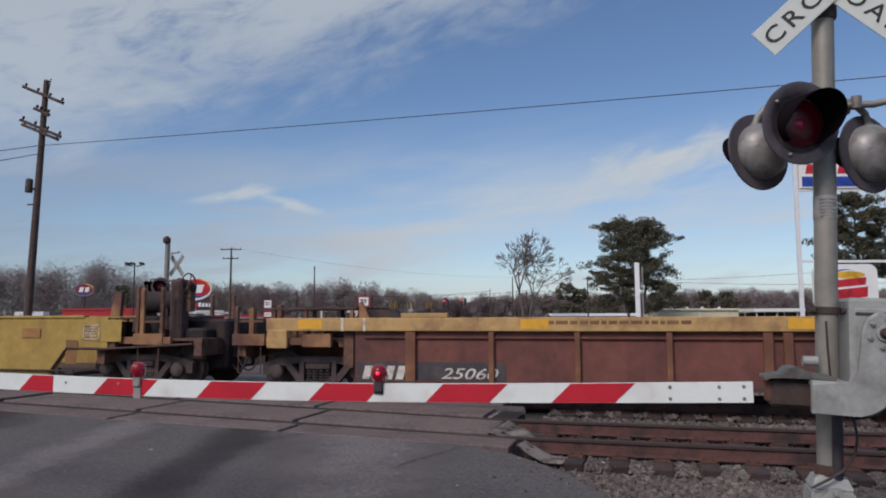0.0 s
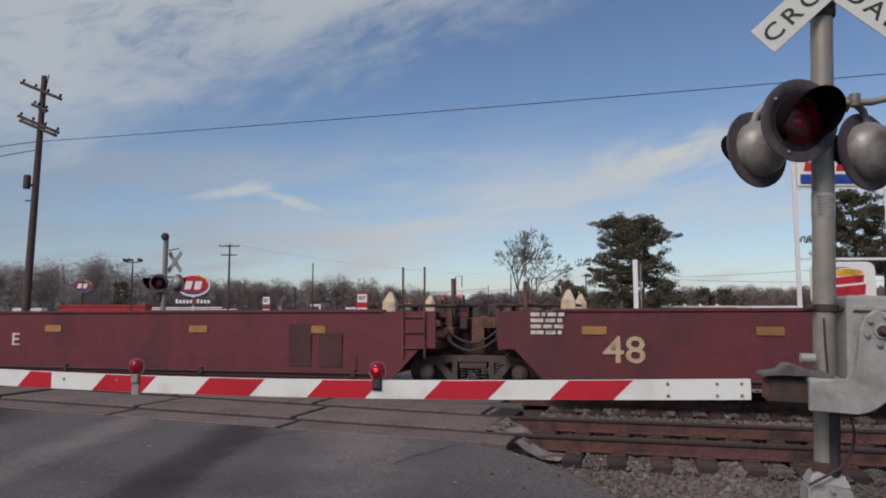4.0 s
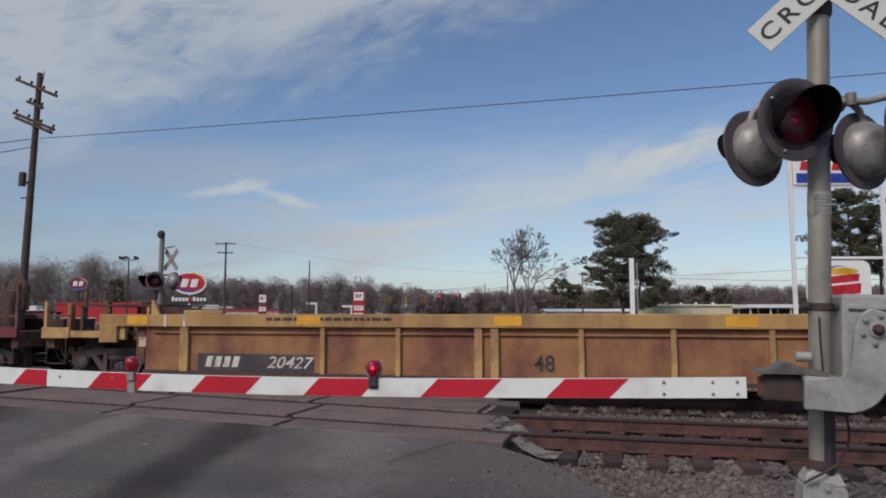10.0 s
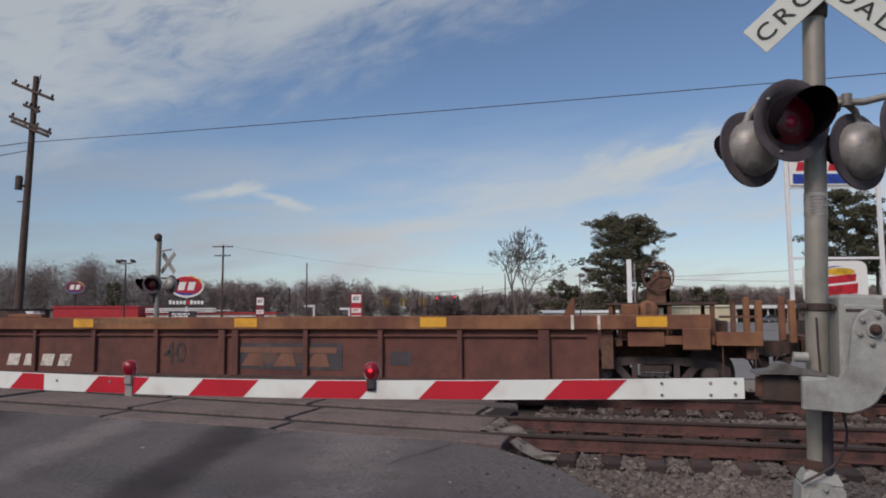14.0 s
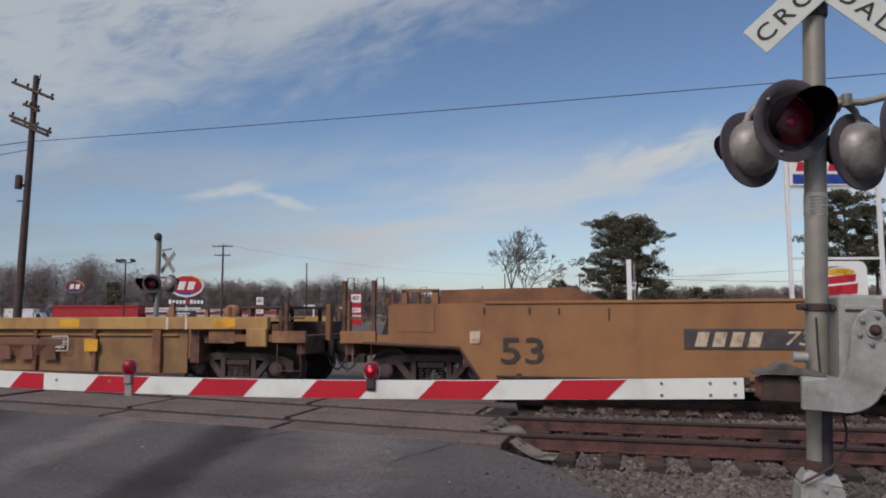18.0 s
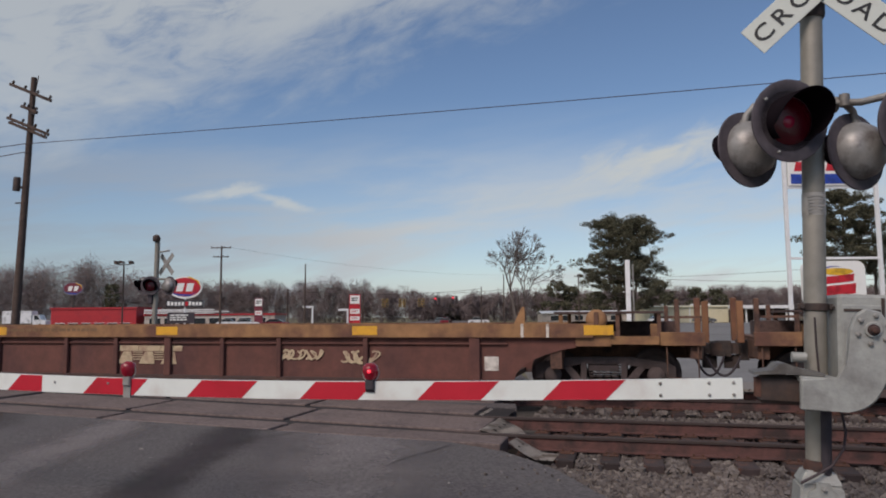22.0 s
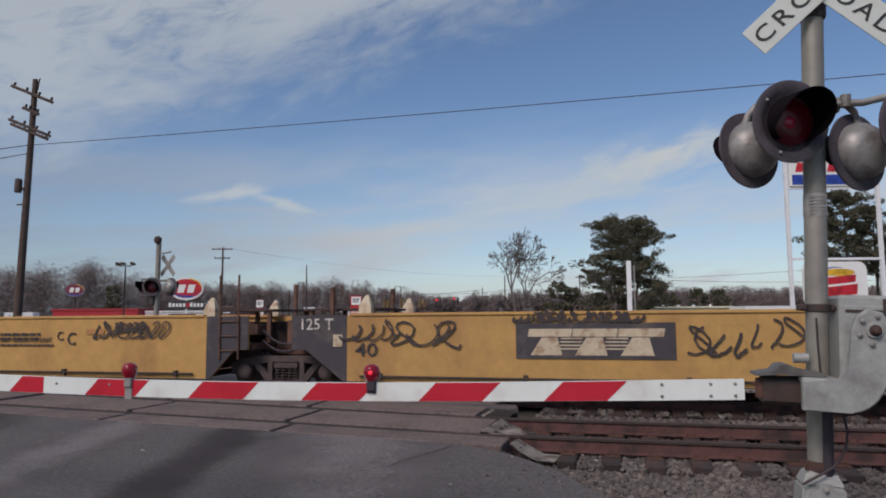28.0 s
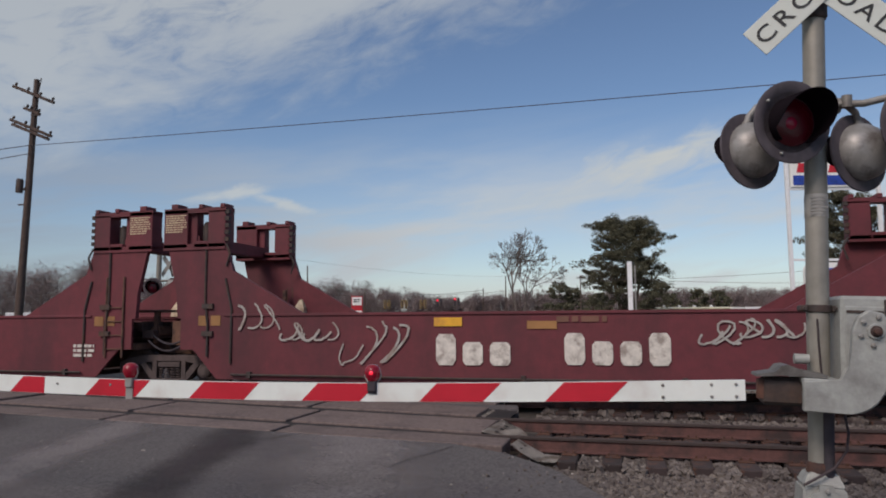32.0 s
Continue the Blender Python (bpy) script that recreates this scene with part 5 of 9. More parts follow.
def frame_mesh():
    """A three-piece freight truck frame: two cast side frames with spring windows, bolster, springs."""
    if "truck" not in PROTO:
        bm = B()
        for y in (-1.06, 0.94):
            y1 = y + 0.12
            prism(bm, [(-1.22, 0.36), (-1.22, 0.58), (-1.05, 0.66), (-0.55, 0.74), (0.55, 0.74), (1.05, 0.66), (1.22, 0.58), (1.22, 0.36), (1.08, 0.36), (1.05, 0.48), (0.70, 0.56), (0.34, 0.62), (-0.34, 0.62), (-0.70, 0.56), (-1.05, 0.48), (-1.08, 0.36)], y, y1)
            prism(bm, [(-0.72, 0.55), (-0.58, 0.58), (-0.30, 0.26), (0.30, 0.26), (0.58, 0.58), (0.72, 0.55), (0.36, 0.13), (-0.36, 0.13)], y, y1)
            for s in (-1, 1):
                prism(bm, [(s * 0.30, 0.24), (s * 0.30, 0.64), (s * 0.40, 0.64), (s * 0.40, 0.26)] if s > 0 else [(-0.40, 0.26), (-0.40, 0.64), (-0.30, 0.64), (-0.30, 0.24)], y - 0.01, y1 + 0.01)
                lathe(bm, [(0.15, 0.0), (0.15, 0.10), (0.11, 0.14), (0.06, 0.15)], 16, pose(s * 0.89, y + 0.02, 0.43, 90))
            for k in (-0.2, -0.07, 0.07, 0.2):
                for j in range(4):
                    torus(bm, 0.05, 0.014, 10, 5, pose(k, y + 0.05, 0.29 + 0.055 * j))
            box(bm, -0.26, 0.26, y - 0.02, y1 + 0.02, 0.50, 0.60)
        box(bm, -0.22, 0.22, -1.0, 1.0, 0.50, 0.72)
        for s in (-0.89, 0.89):
            tube(bm, (s, -1.0, 0.43), (s, 1.0, 0.43), 0.08, seg=10)
        PROTO["truck"] = finish("truck", bm, TRUCK, True)
    return PROTO["truck"]


def add_truck(parent, x):
    t = new("truck", frame_mesh())
    t.parent, t.matrix_basis = parent, pose(x, 0, 0)
    tagged(t, "black cast freight truck with roller bearing caps")
    for s in (-0.89, 0.89):
        for y, rz in ((-0.72, 180), (0.72, 0)):
            w = new("wheel", wheel_mesh())
            w.parent, w.matrix_basis = t, pose(s, y, 0.452, 0, 0, rz)
    return t


def ladder(parent, x, y, z0, z1, w, material, rungs=4):
    bm = B()
    for s in (0, w):
        tube(bm, (x + s, y, z0), (x + s, y, z1), 0.022, seg=6)
    for i in range(rungs):
        z = z0 + (z1 - z0) * (i + 0.6) / (rungs + 0.2) * 0.72
        tube(bm, (x, y, z), (x + w, y, z), 0.013, seg=6)
    return part("ladder", bm, material, parent)


def grab_post(parent, x, y, z0, z1, material, iron=True):
    bm = B()
    box(bm, x - 0.04, x + 0.04, y - 0.04, y + 0.04, z0, z1, 0.008)
    if iron:
        pipe(bm, [(x + 0.06, y, z1 - 0.35), (x + 0.06, y, z1 + 0.05), (x + 0.2, y, z1 + 0.05), (x + 0.2, y, z1 - 0.2)], 0.012, 6)
    return part("guide_post", bm, material, parent)


def brake_wheel(parent, x, y, z, across=False, case=None, off=-0.16):
    """A spoked wheel on its gear case; across: it turns on an axle along the train."""
    bm = B()
    torus(bm, 0.26, 0.016, 22, 6, pose(x + off, y, z, 0, 90, 0) if across else pose(x, y, z, 86))
    for i in range(5):
        w = 2 * math.pi * i / 5
        q = (x + off, y + 0.26 * math.cos(w), z + 0.26 * math.sin(w)) if across else (x + 0.26 * math.cos(w), y, z + 0.26 * math.sin(w))
        tube(bm, (x + off if across else x, y, z), q, 0.012, seg=5)
    br = part("brake_wheel", bm, RUSTY, parent, "spoked hand-brake wheel", True)
    bm = B()
    lathe(bm, [(0.17, 0), (0.18, 0.06), (0.16, 0.16), (0.06, 0.18)], 16, pose(x + 0.05, y + 0.2, z - 0.05, 90))
    part("gear_case", bm, case or RUSTY, br, "round brake gear case", True)
    bm = B()
    box(bm, x - 0.12, x + 0.2, y + 0.05, y + 0.22, z - 0.55, z)
    part("brake_housing", bm, RUSTY, br, smooth=True)


def tank(parent, x, y, z, r, ln, material, along="y"):
    bm = B()
    m = pose(x, y, z, 90) if along == "y" else pose(x, y, z, 0, 90, 0)
    lathe(bm, [(r * 0.6, -ln / 2), (r * 0.93, -ln / 2 + 0.05), (r, -ln / 2 + 0.09), (r, ln / 2 - 0.09), (r * 0.93, ln / 2 - 0.05), (r * 0.6, ln / 2)], 18, m)
    t = part("air_tank", bm, material, parent, smooth=True)
    return t


def guide_cone(parent, x, y, z, material):
    bm = B()
    a = [bm.verts.new(v) for v in ((x - 0.13, y - 0.09, z), (x + 0.13, y - 0.09, z), (x + 0.13, y + 0.09, z), (x - 0.13, y + 0.09, z))]
    b = [bm.verts.new(v) for v in ((x - 0.12, y - 0.08, z + 0.18), (x + 0.12, y - 0.08, z + 0.18), (x + 0.12, y + 0.08, z + 0.18), (x - 0.12, y + 0.08, z + 0.18))]
    c = [bm.verts.new(v) for v in ((x - 0.03, y + 0.02, z + 0.38), (x + 0.03, y + 0.02, z + 0.38), (x + 0.03, y + 0.07, z + 0.38), (x - 0.03, y + 0.07, z + 0.38))]
    for p, q in ((a, b), (b, c)):
        for i in range(4):
            bm.faces.new((p[i], p[(i + 1) % 4], q[(i + 1) % 4], q[i]))
    bm.faces.new(a[::-1]), bm.faces.new(c)
    return part("container_guide", bm, material, parent, "worn cream container guide")


def hose(parent, x0, x1, y, z0, drop):
    bm = B()
    pts = []
    for i in range(11):
        f = i / 10
        pts.append((x0 + (x1 - x0) * f, y, z0 - drop * 4 * f * (1 - f)))
    pipe(bm, pts, 0.022, 7)
    return part("air_hose", bm, BLACK, parent, "hanging black air hose", True)


def sorted_poly(pts):
    """The same outline, turned to run one way round."""
    area = sum(p[0] * q[1] - q[0] * p[1] for p, q in zip(pts, pts[1:] + pts[:1]))
    return pts if area > 0 else pts[::-1]


def rig(u, X, bx, deck):
    """Crowded brake rigging behind the steps of the amber car's coupler end."""
    bm = B()
    prism(bm, sorted_poly([(X(2.72), 1.55), (X(2.48), 1.55), (X(2.44), 2.08), (X(2.62), 2.08)]), -1.32, -1.22)
    part("guide_gusset", bm, PAINTS["rustochre"], u)
    bm = B()
    bx(bm, 2.44, 2.86, -1.47, -1.36, 0.88, 1.50, 0.015)
    bx(bm, 2.52, 2.78, -1.485, -1.36, 1.0, 1.42, 0.01)
    part("end_panel", bm, PAINTS["rustochre"], u, "dirty ochre end panel")
    tank(u, X(1.92), -0.70, 1.86, 0.24, 1.06, OILY, "x")
    for d in (1.55, 2.2):
        bm = B()
        bx(bm, d, d + 0.07, -0.96, -0.45, 1.08, 1.72)
        part("tank_saddle", bm, GRIME, u)
    bm = B()
    bx(bm, 1.45, 2.42, -0.95, 0.6, 1.09, 1.56, 0.04)
    part("valve_cabinet", bm, OILY, u, "oily valve cabinet under the tank")
    for d, z0, z1 in ((1.98, 1.12, 1.42), (2.16, 1.2, 1.5), (1.5, 1.1, 1.3)):
        bm = B()
        bx(bm, d, d + 0.13, -1.16, -0.93, z0, z1, 0.02)
        part("valve_box", bm, GRIME, u)
    bm = B()
    bx(bm, 1.78, 1.88, -1.43, -1.36, 0.95, 2.12, 0.01)
    part("stand_post", bm, PAINTS["rustochre"], u, "ochre upright post")
    bm = B()
    bx(bm, 1.12, 1.41, -1.12, -0.78, 1.0, 2.34, 0.05)
    part("brake_stand", bm, GRIME, u, "tall grimy brake stand")
    brake_wheel(u, X(1.20), -1.0, 2.2, True, OILY, 0.18)
    bm = B()
    bx(bm, 0.34, 1.40, -0.55, 1.2, 0.42, 1.50, 0.06)
    bx(bm, 0.62, 1.20, -0.95, -0.5, 0.60, 1.30, 0.05)
    part("draft_housing", bm, OILY, u, "oily housing over the draft gear")


def end_gear(u, st, L, left, kind):
    """Platform, sill, coupler or joint over one end. kind: 'coupler' has its own truck, 'joint' shares one."""
    X = (lambda d: d) if left else (lambda d: L - d)

    def bx(bm, d0, d1, *r):
        a, b = sorted((X(d0), X(d1)))
        return box(bm, a, b, *r)
    top = st["top"]
    deck = st.get("deck", PAINTS["chord"])
    if kind == "coupler":
        add_truck(u, X(st.get("truck_d", 2.05)))
        bm = B()
        bx(bm, 0.42, 3.0, -0.45, 0.45, 0.70, 1.02)
        bx(bm, 0.42, 0.60, -1.35, 1.35, 0.74, 1.04)
        bx(bm, 2.75, 2.95, -1.40, 1.40, 0.55, top - 0.1)
        part("end_sill", bm, RUSTY, u, "grimy end sill")
        bm = B()
        bx(bm, 0.45, 2.9, -1.30, 1.30, 1.04, 1.09)
        for d in (0.55, 1.5, 2.6):
            bx(bm, d, d + 0.1, -1.30, 1.30, 0.94, 1.04)
        part("end_deck", bm, RUSTY, u, "rusty end platform grating")
        sh = st.get("left_shift" if left else "right_shift", 0.0)
        bm = B()
        bx(bm, 0.36 + sh, 1.08 + sh, -1.47, -1.38, 0.96, 1.19, 0.006)
        part("step_plate", bm, deck, u, "chipped step plate")
        bm = B()
        bx(bm, 1.10, 2.35, -1.45, -1.37, 0.98, 1.12)
        part("deck_edge", bm, deck, u)
        bm = B()
        bx(bm, -0.02, 0.45, -0.11 if left else -0.12, 0.11 if left else 0.10, 0.765 if left else 0.75, 0.96 if left else 0.95)
        bx(bm, -0.10, 0.16, -0.17 if left else -0.195, 0.14 if left else 0.115, 0.72 if left else 0.735, 1.0 if left else 0.985)
        bx(bm, 0.05, 0.30, -0.05, 0.12, 0.50, 0.74)
        bx(bm, 0.30, 0.44, -0.30, 0.30, 0.66, 1.02)
        part("coupler", bm, DARK_IRON, u, "dark knuckle coupler")
        if left:
            hose(u, -0.28, 0.30, -0.25, 0.72, 0.34)
        else:
            hose(u, X(0.45), X(-0.05), -0.30, 0.74, 0.36)
        tall = st.get("post_top", 2.15)
        low = st.get("low", False)
        if low:
            tall = 1.74
        for d, y in (((0.42, -1.40), (1.06, 1.32)) if low and left else ((0.80, -1.40), (0.86, 1.32)) if low else ((0.42, -1.40), (1.02, -1.40), (0.46, 1.32), (1.06, 1.32))):
            grab_post(u, X(d + sh), y, 0.96, tall - (0.08 if y > 0 else 0), deck if st.get("paint_posts") else RUSTY, not low)
        bm = B()
        bx(bm, 0.42 + sh, 1.02 + sh, -1.42, -1.38, 1.42, 1.46)
        part("hand_rail", bm, RUSTY, u)
        bm = B()
        a, b = X(0.48 + sh), X(0.98 + sh)
        pipe(bm, [(a, -1.42, 0.98), (a, -1.42, 0.42), (b, -1.42, 0.42), (b, -1.42, 0.98)], 0.014, 6)
        part("stirrup", bm, RUSTY, u, "bent steel stirrup step")
        walk_z = top + 0.17 if low else 1.50
        bm = B()
        bx(bm, 1.0 if low else 1.3, 2.9, -1.15 if low else -0.80, 0.80, walk_z, walk_z + 0.04)
        w = part("walkway", bm, GRIME, u, "raised rusty walkway")
        for d in (1.05, 1.75, 2.75) if low else (1.35, 2.75):
            for y in (-1.12 if low else -0.76, 0.70):
                bm = B()
                bx(bm, d, d + 0.07, y, y + 0.07, 1.08, walk_z)
                part("walkway_leg", bm, RUSTY if d < 2 else deck, w)
        if low:
            rnd = random.Random(int(L * 10) + left)
            for i in range(7):                       # valves, levers and brackets under the walkway
                d, y, hh = 1.0 + 1.7 * rnd.random(), -1.25 + 0.9 * rnd.random(), 0.10 + 0.22 * rnd.random()
                bm = B()
                ww = 0.08 + 0.16 * rnd.random()
                bx(bm, d, d + ww, y, y + 0.15, 1.08, 1.08 + hh, 0.015)
                part("valve_box", bm, (GRIME, RUSTY, deck)[i % 3], u)
            bm = B()
            bx(bm, 1.9, 2.5, -1.46, -1.36, 0.94, 1.20, 0.008)
            part("tan_plate", bm, deck, u, "chipped side plate")
            if st.get("wheel") == ("left" if left else "right"):
                wd = 1.5 if left else 1.95
                brake_wheel(u, X(wd), -0.95, 2.15, st.get("wheel_across", False), st.get("wheel_case"))
                for d in (wd - 0.20, wd + 0.12):
                    bm = B()
                    bx(bm, d, d + 0.09, -0.9, -0.78, 1.0, 2.02, 0.01)
                    part("brake_stand_post", bm, RUSTY, u)
                bm = B()
                bx(bm, wd + 0.35, wd + 0.65, -1.35, -1.1, 1.09, 1.66, 0.02)
                part("bracket_block", bm, deck, u)
            if st.get("stand") and not left:
                bm = B()
                bx(bm, 0.14, 0.64, -1.05, 0.4, 0.66, 1.46, 0.05)
                part("brake_cabinet", bm, GRIME, u, "grimy dark brake gear cabinet")
            for d, y in ((0.22, -0.62), (0.26, 0.5)):
                bm = B()
                bx(bm, d, d + 0.11, y, y + 0.14, 0.98, 1.72 if y < 0 else 1.80, 0.01)
                part("step_bracket", bm, PAINTS["rustwarm"], u, "rust-orange step bracket")
            bm = B()                                 # upright container guide wedge on the chord
            w0 = 3.05 if left else 3.4
            prism(bm, sorted_poly([(X(w0), top), (X(w0 + 0.20), top), (X(w0 + 0.05), top + 0.30), (X(w0), top + 0.30)]), -1.36, -1.28)
            part("guide_wedge", bm, deck, u)
            if left:
                bm = B()
                bx(bm, 3.95, 4.85, -SIDE - 0.015, -SIDE + 0.10, top, top + 0.085, 0.01)
                part("lift_lug", bm, st["chord"], u)
                bm = B()
                prism(bm, sorted_poly([(X(2.9), top + 0.0), (X(3.0), top + 0.16), (X(3.55), top + 0.16), (X(3.7), top)]), -1.2, -0.7)
                part("lift_lug", bm, GRIME, u)
            else:
                tank(u, X(2.15), -1.15, top + 0.06, 0.19, 0.22, deck)
                bm = B()
                bx(bm, 2.11, 2.19, -1.28, -1.2, top - 0.15, top + 0.2)
                part("tank_strap", bm, RUSTY, u)
        elif st.get("rig") and not left:
            rig(u, X, bx, deck)
        elif not left:
            zt = 1.92 if st.get("high_tank") else 1.74
            tank(u, X(2.75), -0.85, zt, 0.26 if st.get("high_tank") else 0.21, 0.58, st.get("tank", PAINTS["chord"]), "x")
            for d in (2.60, 2.88):
                bm = B()
                bx(bm, d, d + 0.06, -1.0, -0.7, top - 0.2, zt - 0.1)
                part("tank_saddle", bm, st.get("tank", PAINTS["chord"]), u)
            bm = B()
            bx(bm, 1.45, 1.62, -1.34, -1.22, 1.04, 1.9)
            part("stand_post", bm, RUSTY, u)
            bm = B()
            bx(bm, 0.85, 1.25, -1.10, -0.75, 1.10, 2.05, 0.04)
            part("brake_stand", bm, GRIME, u, "tall grimy brake stand")
            bm = B()
            bx(bm, 1.7, 2.3, -1.25, -0.6, 1.08, 1.45, 0.03)
            part("valve_box", bm, GRIME, u)
            brake_wheel(u, X(0.95), -1.0, 2.12)
        else:
            bm = B()
            prism(bm, [(1.1, 1.1), (1.25, 1.55), (1.62, 1.55), (1.9, 1.1)], -1.2, -0.9)
            part("brake_lever_bracket", bm, GRIME, u)
            if st.get("left_wheel"):
                brake_wheel(u, X(1.34), -1.0, 2.2, True)
                bm = B()
                pipe(bm, [(0.30, -1.42, 1.42), (0.84, -1.44, 1.24), (1.45, -1.46, 1.13), (2.0, -1.46, 1.01), (2.5, -1.46, 0.97)], 0.022, 6)
                part("brake_pipe", bm, DARK_IRON, u, "dark sloping brake pipe", True)
            else:
                tank(u, 2.3, -0.7, 1.68, 0.15, 0.4, st.get("tank", PAINTS["chord"]))
        bm = B()
        bx(bm, 0.7, 2.7, 0.2, 1.25, 0.70, 1.36)
        part("far_gear", bm, GRIME, u, "grimy brake rigging behind the sill")
    else:
        e = st.get("joint_d", 0.6)
        if not left:
            add_truck(u, L)
            bm = B()
            box(bm, L - 0.7, L + 0.5, -0.35, 0.35, 0.74, 1.0)
            lathe(bm, [(0.30, 0.72), (0.30, 1.06), (0.2, 1.12)], 16, pose(L, 0, 0))
            box(bm, L - 0.06, L + 0.18, -0.9, -0.6, 0.95, 1.45, 0, pose(0, 0, 0))
            part("articulation", bm, RUSTY, u, "rusty articulated connector", True)
            hose(u, L - 0.55, L + 0.5, -1.0, 1.25, 0.28)
            hose(u, L - 0.5, L + 0.45, -1.1, 1.05, 0.22)
        bm = B()
        bx(bm, 0.35, 1.9, -0.95, 0.95, top + 0.10, top + 0.14)
        w = part("walkway", bm, GRIME, u, "raised rusty walkway")
        for d in (0.45, 1.7):
            for y in (-0.9, 0.8):
                bm = B()
                bx(bm, d, d + 0.08, y, y + 0.08, 1.0, top + 0.10)
                part("walkway_leg", bm, RUSTY, w)
        bm = B()
        bx(bm, 0.12, 2.1, -0.35, 1.2, 0.98, top - 0.12)
        part("draft_gear", bm, GRIME, u, "grimy draft gear and brake rigging over the joint")
        rnd = random.Random(int(L * 10) + left)
        for i in range(6):
            d, zz = 0.15 + 0.9 * rnd.random(), 0.98 + (top - 1.25) * rnd.random()
            bm = B()
            bx(bm, d, d + 0.10 + 0.2 * rnd.random(), -0.75 - 0.3 * rnd.random(), -0.35, zz, zz + 0.08 + 0.15 * rnd.random(), 0.015)
            part("valve_box", bm, (GRIME, RUSTY)[i % 2], u)
        bm = B()
        bx(bm, e, 2.3, -1.35, 1.35, 0.86, 0.98)
        bx(bm, 2.1, 2.3, -1.42, 1.42, 0.40, top - 0.12)
        part("end_sill", bm, RUSTY, u, "grimy end sill")
        if not left:
            a, b = sorted((X(1.22), X(0.80)))
            ladder(u, a, -SIDE - 0.03, top - 0.85, top + 0.82, b - a, st.get("ladder", RUSTY), 4)
            grab_post(u, X(1.0), 1.3, 1.0, top + 0.75, RUSTY)
        else:
            grab_post(u, X(1.05), -1.1, 1.0, top + 0.55, RUSTY)
            grab_post(u, X(1.5), 1.2, 1.0, top + 0.6, RUSTY)
        if st.get("slate"):
            bm = B()
            d0 = 1.0 if left else 1.45
            bx(bm, d0, d0 + 0.34, -1.30, -0.85, top, top + 0.24, 0.05)
            part("brake_cover", bm, PAINTS["rustochre"], u, "rounded rusty brake cover", True)
            bm = B()
            prism(bm, sorted_poly([(X(d0 + 0.6), top), (X(d0 + 0.86), top), (X(d0 + 0.70), top + 0.34), (X(d0 + 0.62), top + 0.34)]), -1.42, -1.34)
            part("guide_gusset", bm, st["chord"], u)
            bm = B()
            bx(bm, 0.1, 2.1, 0.55, 1.25, 0.42, 0.97)
            part("far_gear", bm, GRIME, u, "grimy brake rigging beyond the truck")
        for y in (-1.32, 1.32) if not st.get("slate") else ():
            guide_cone(u, X(1.55 if not left else 1.85), y, top, st.get("guide", CREAM))


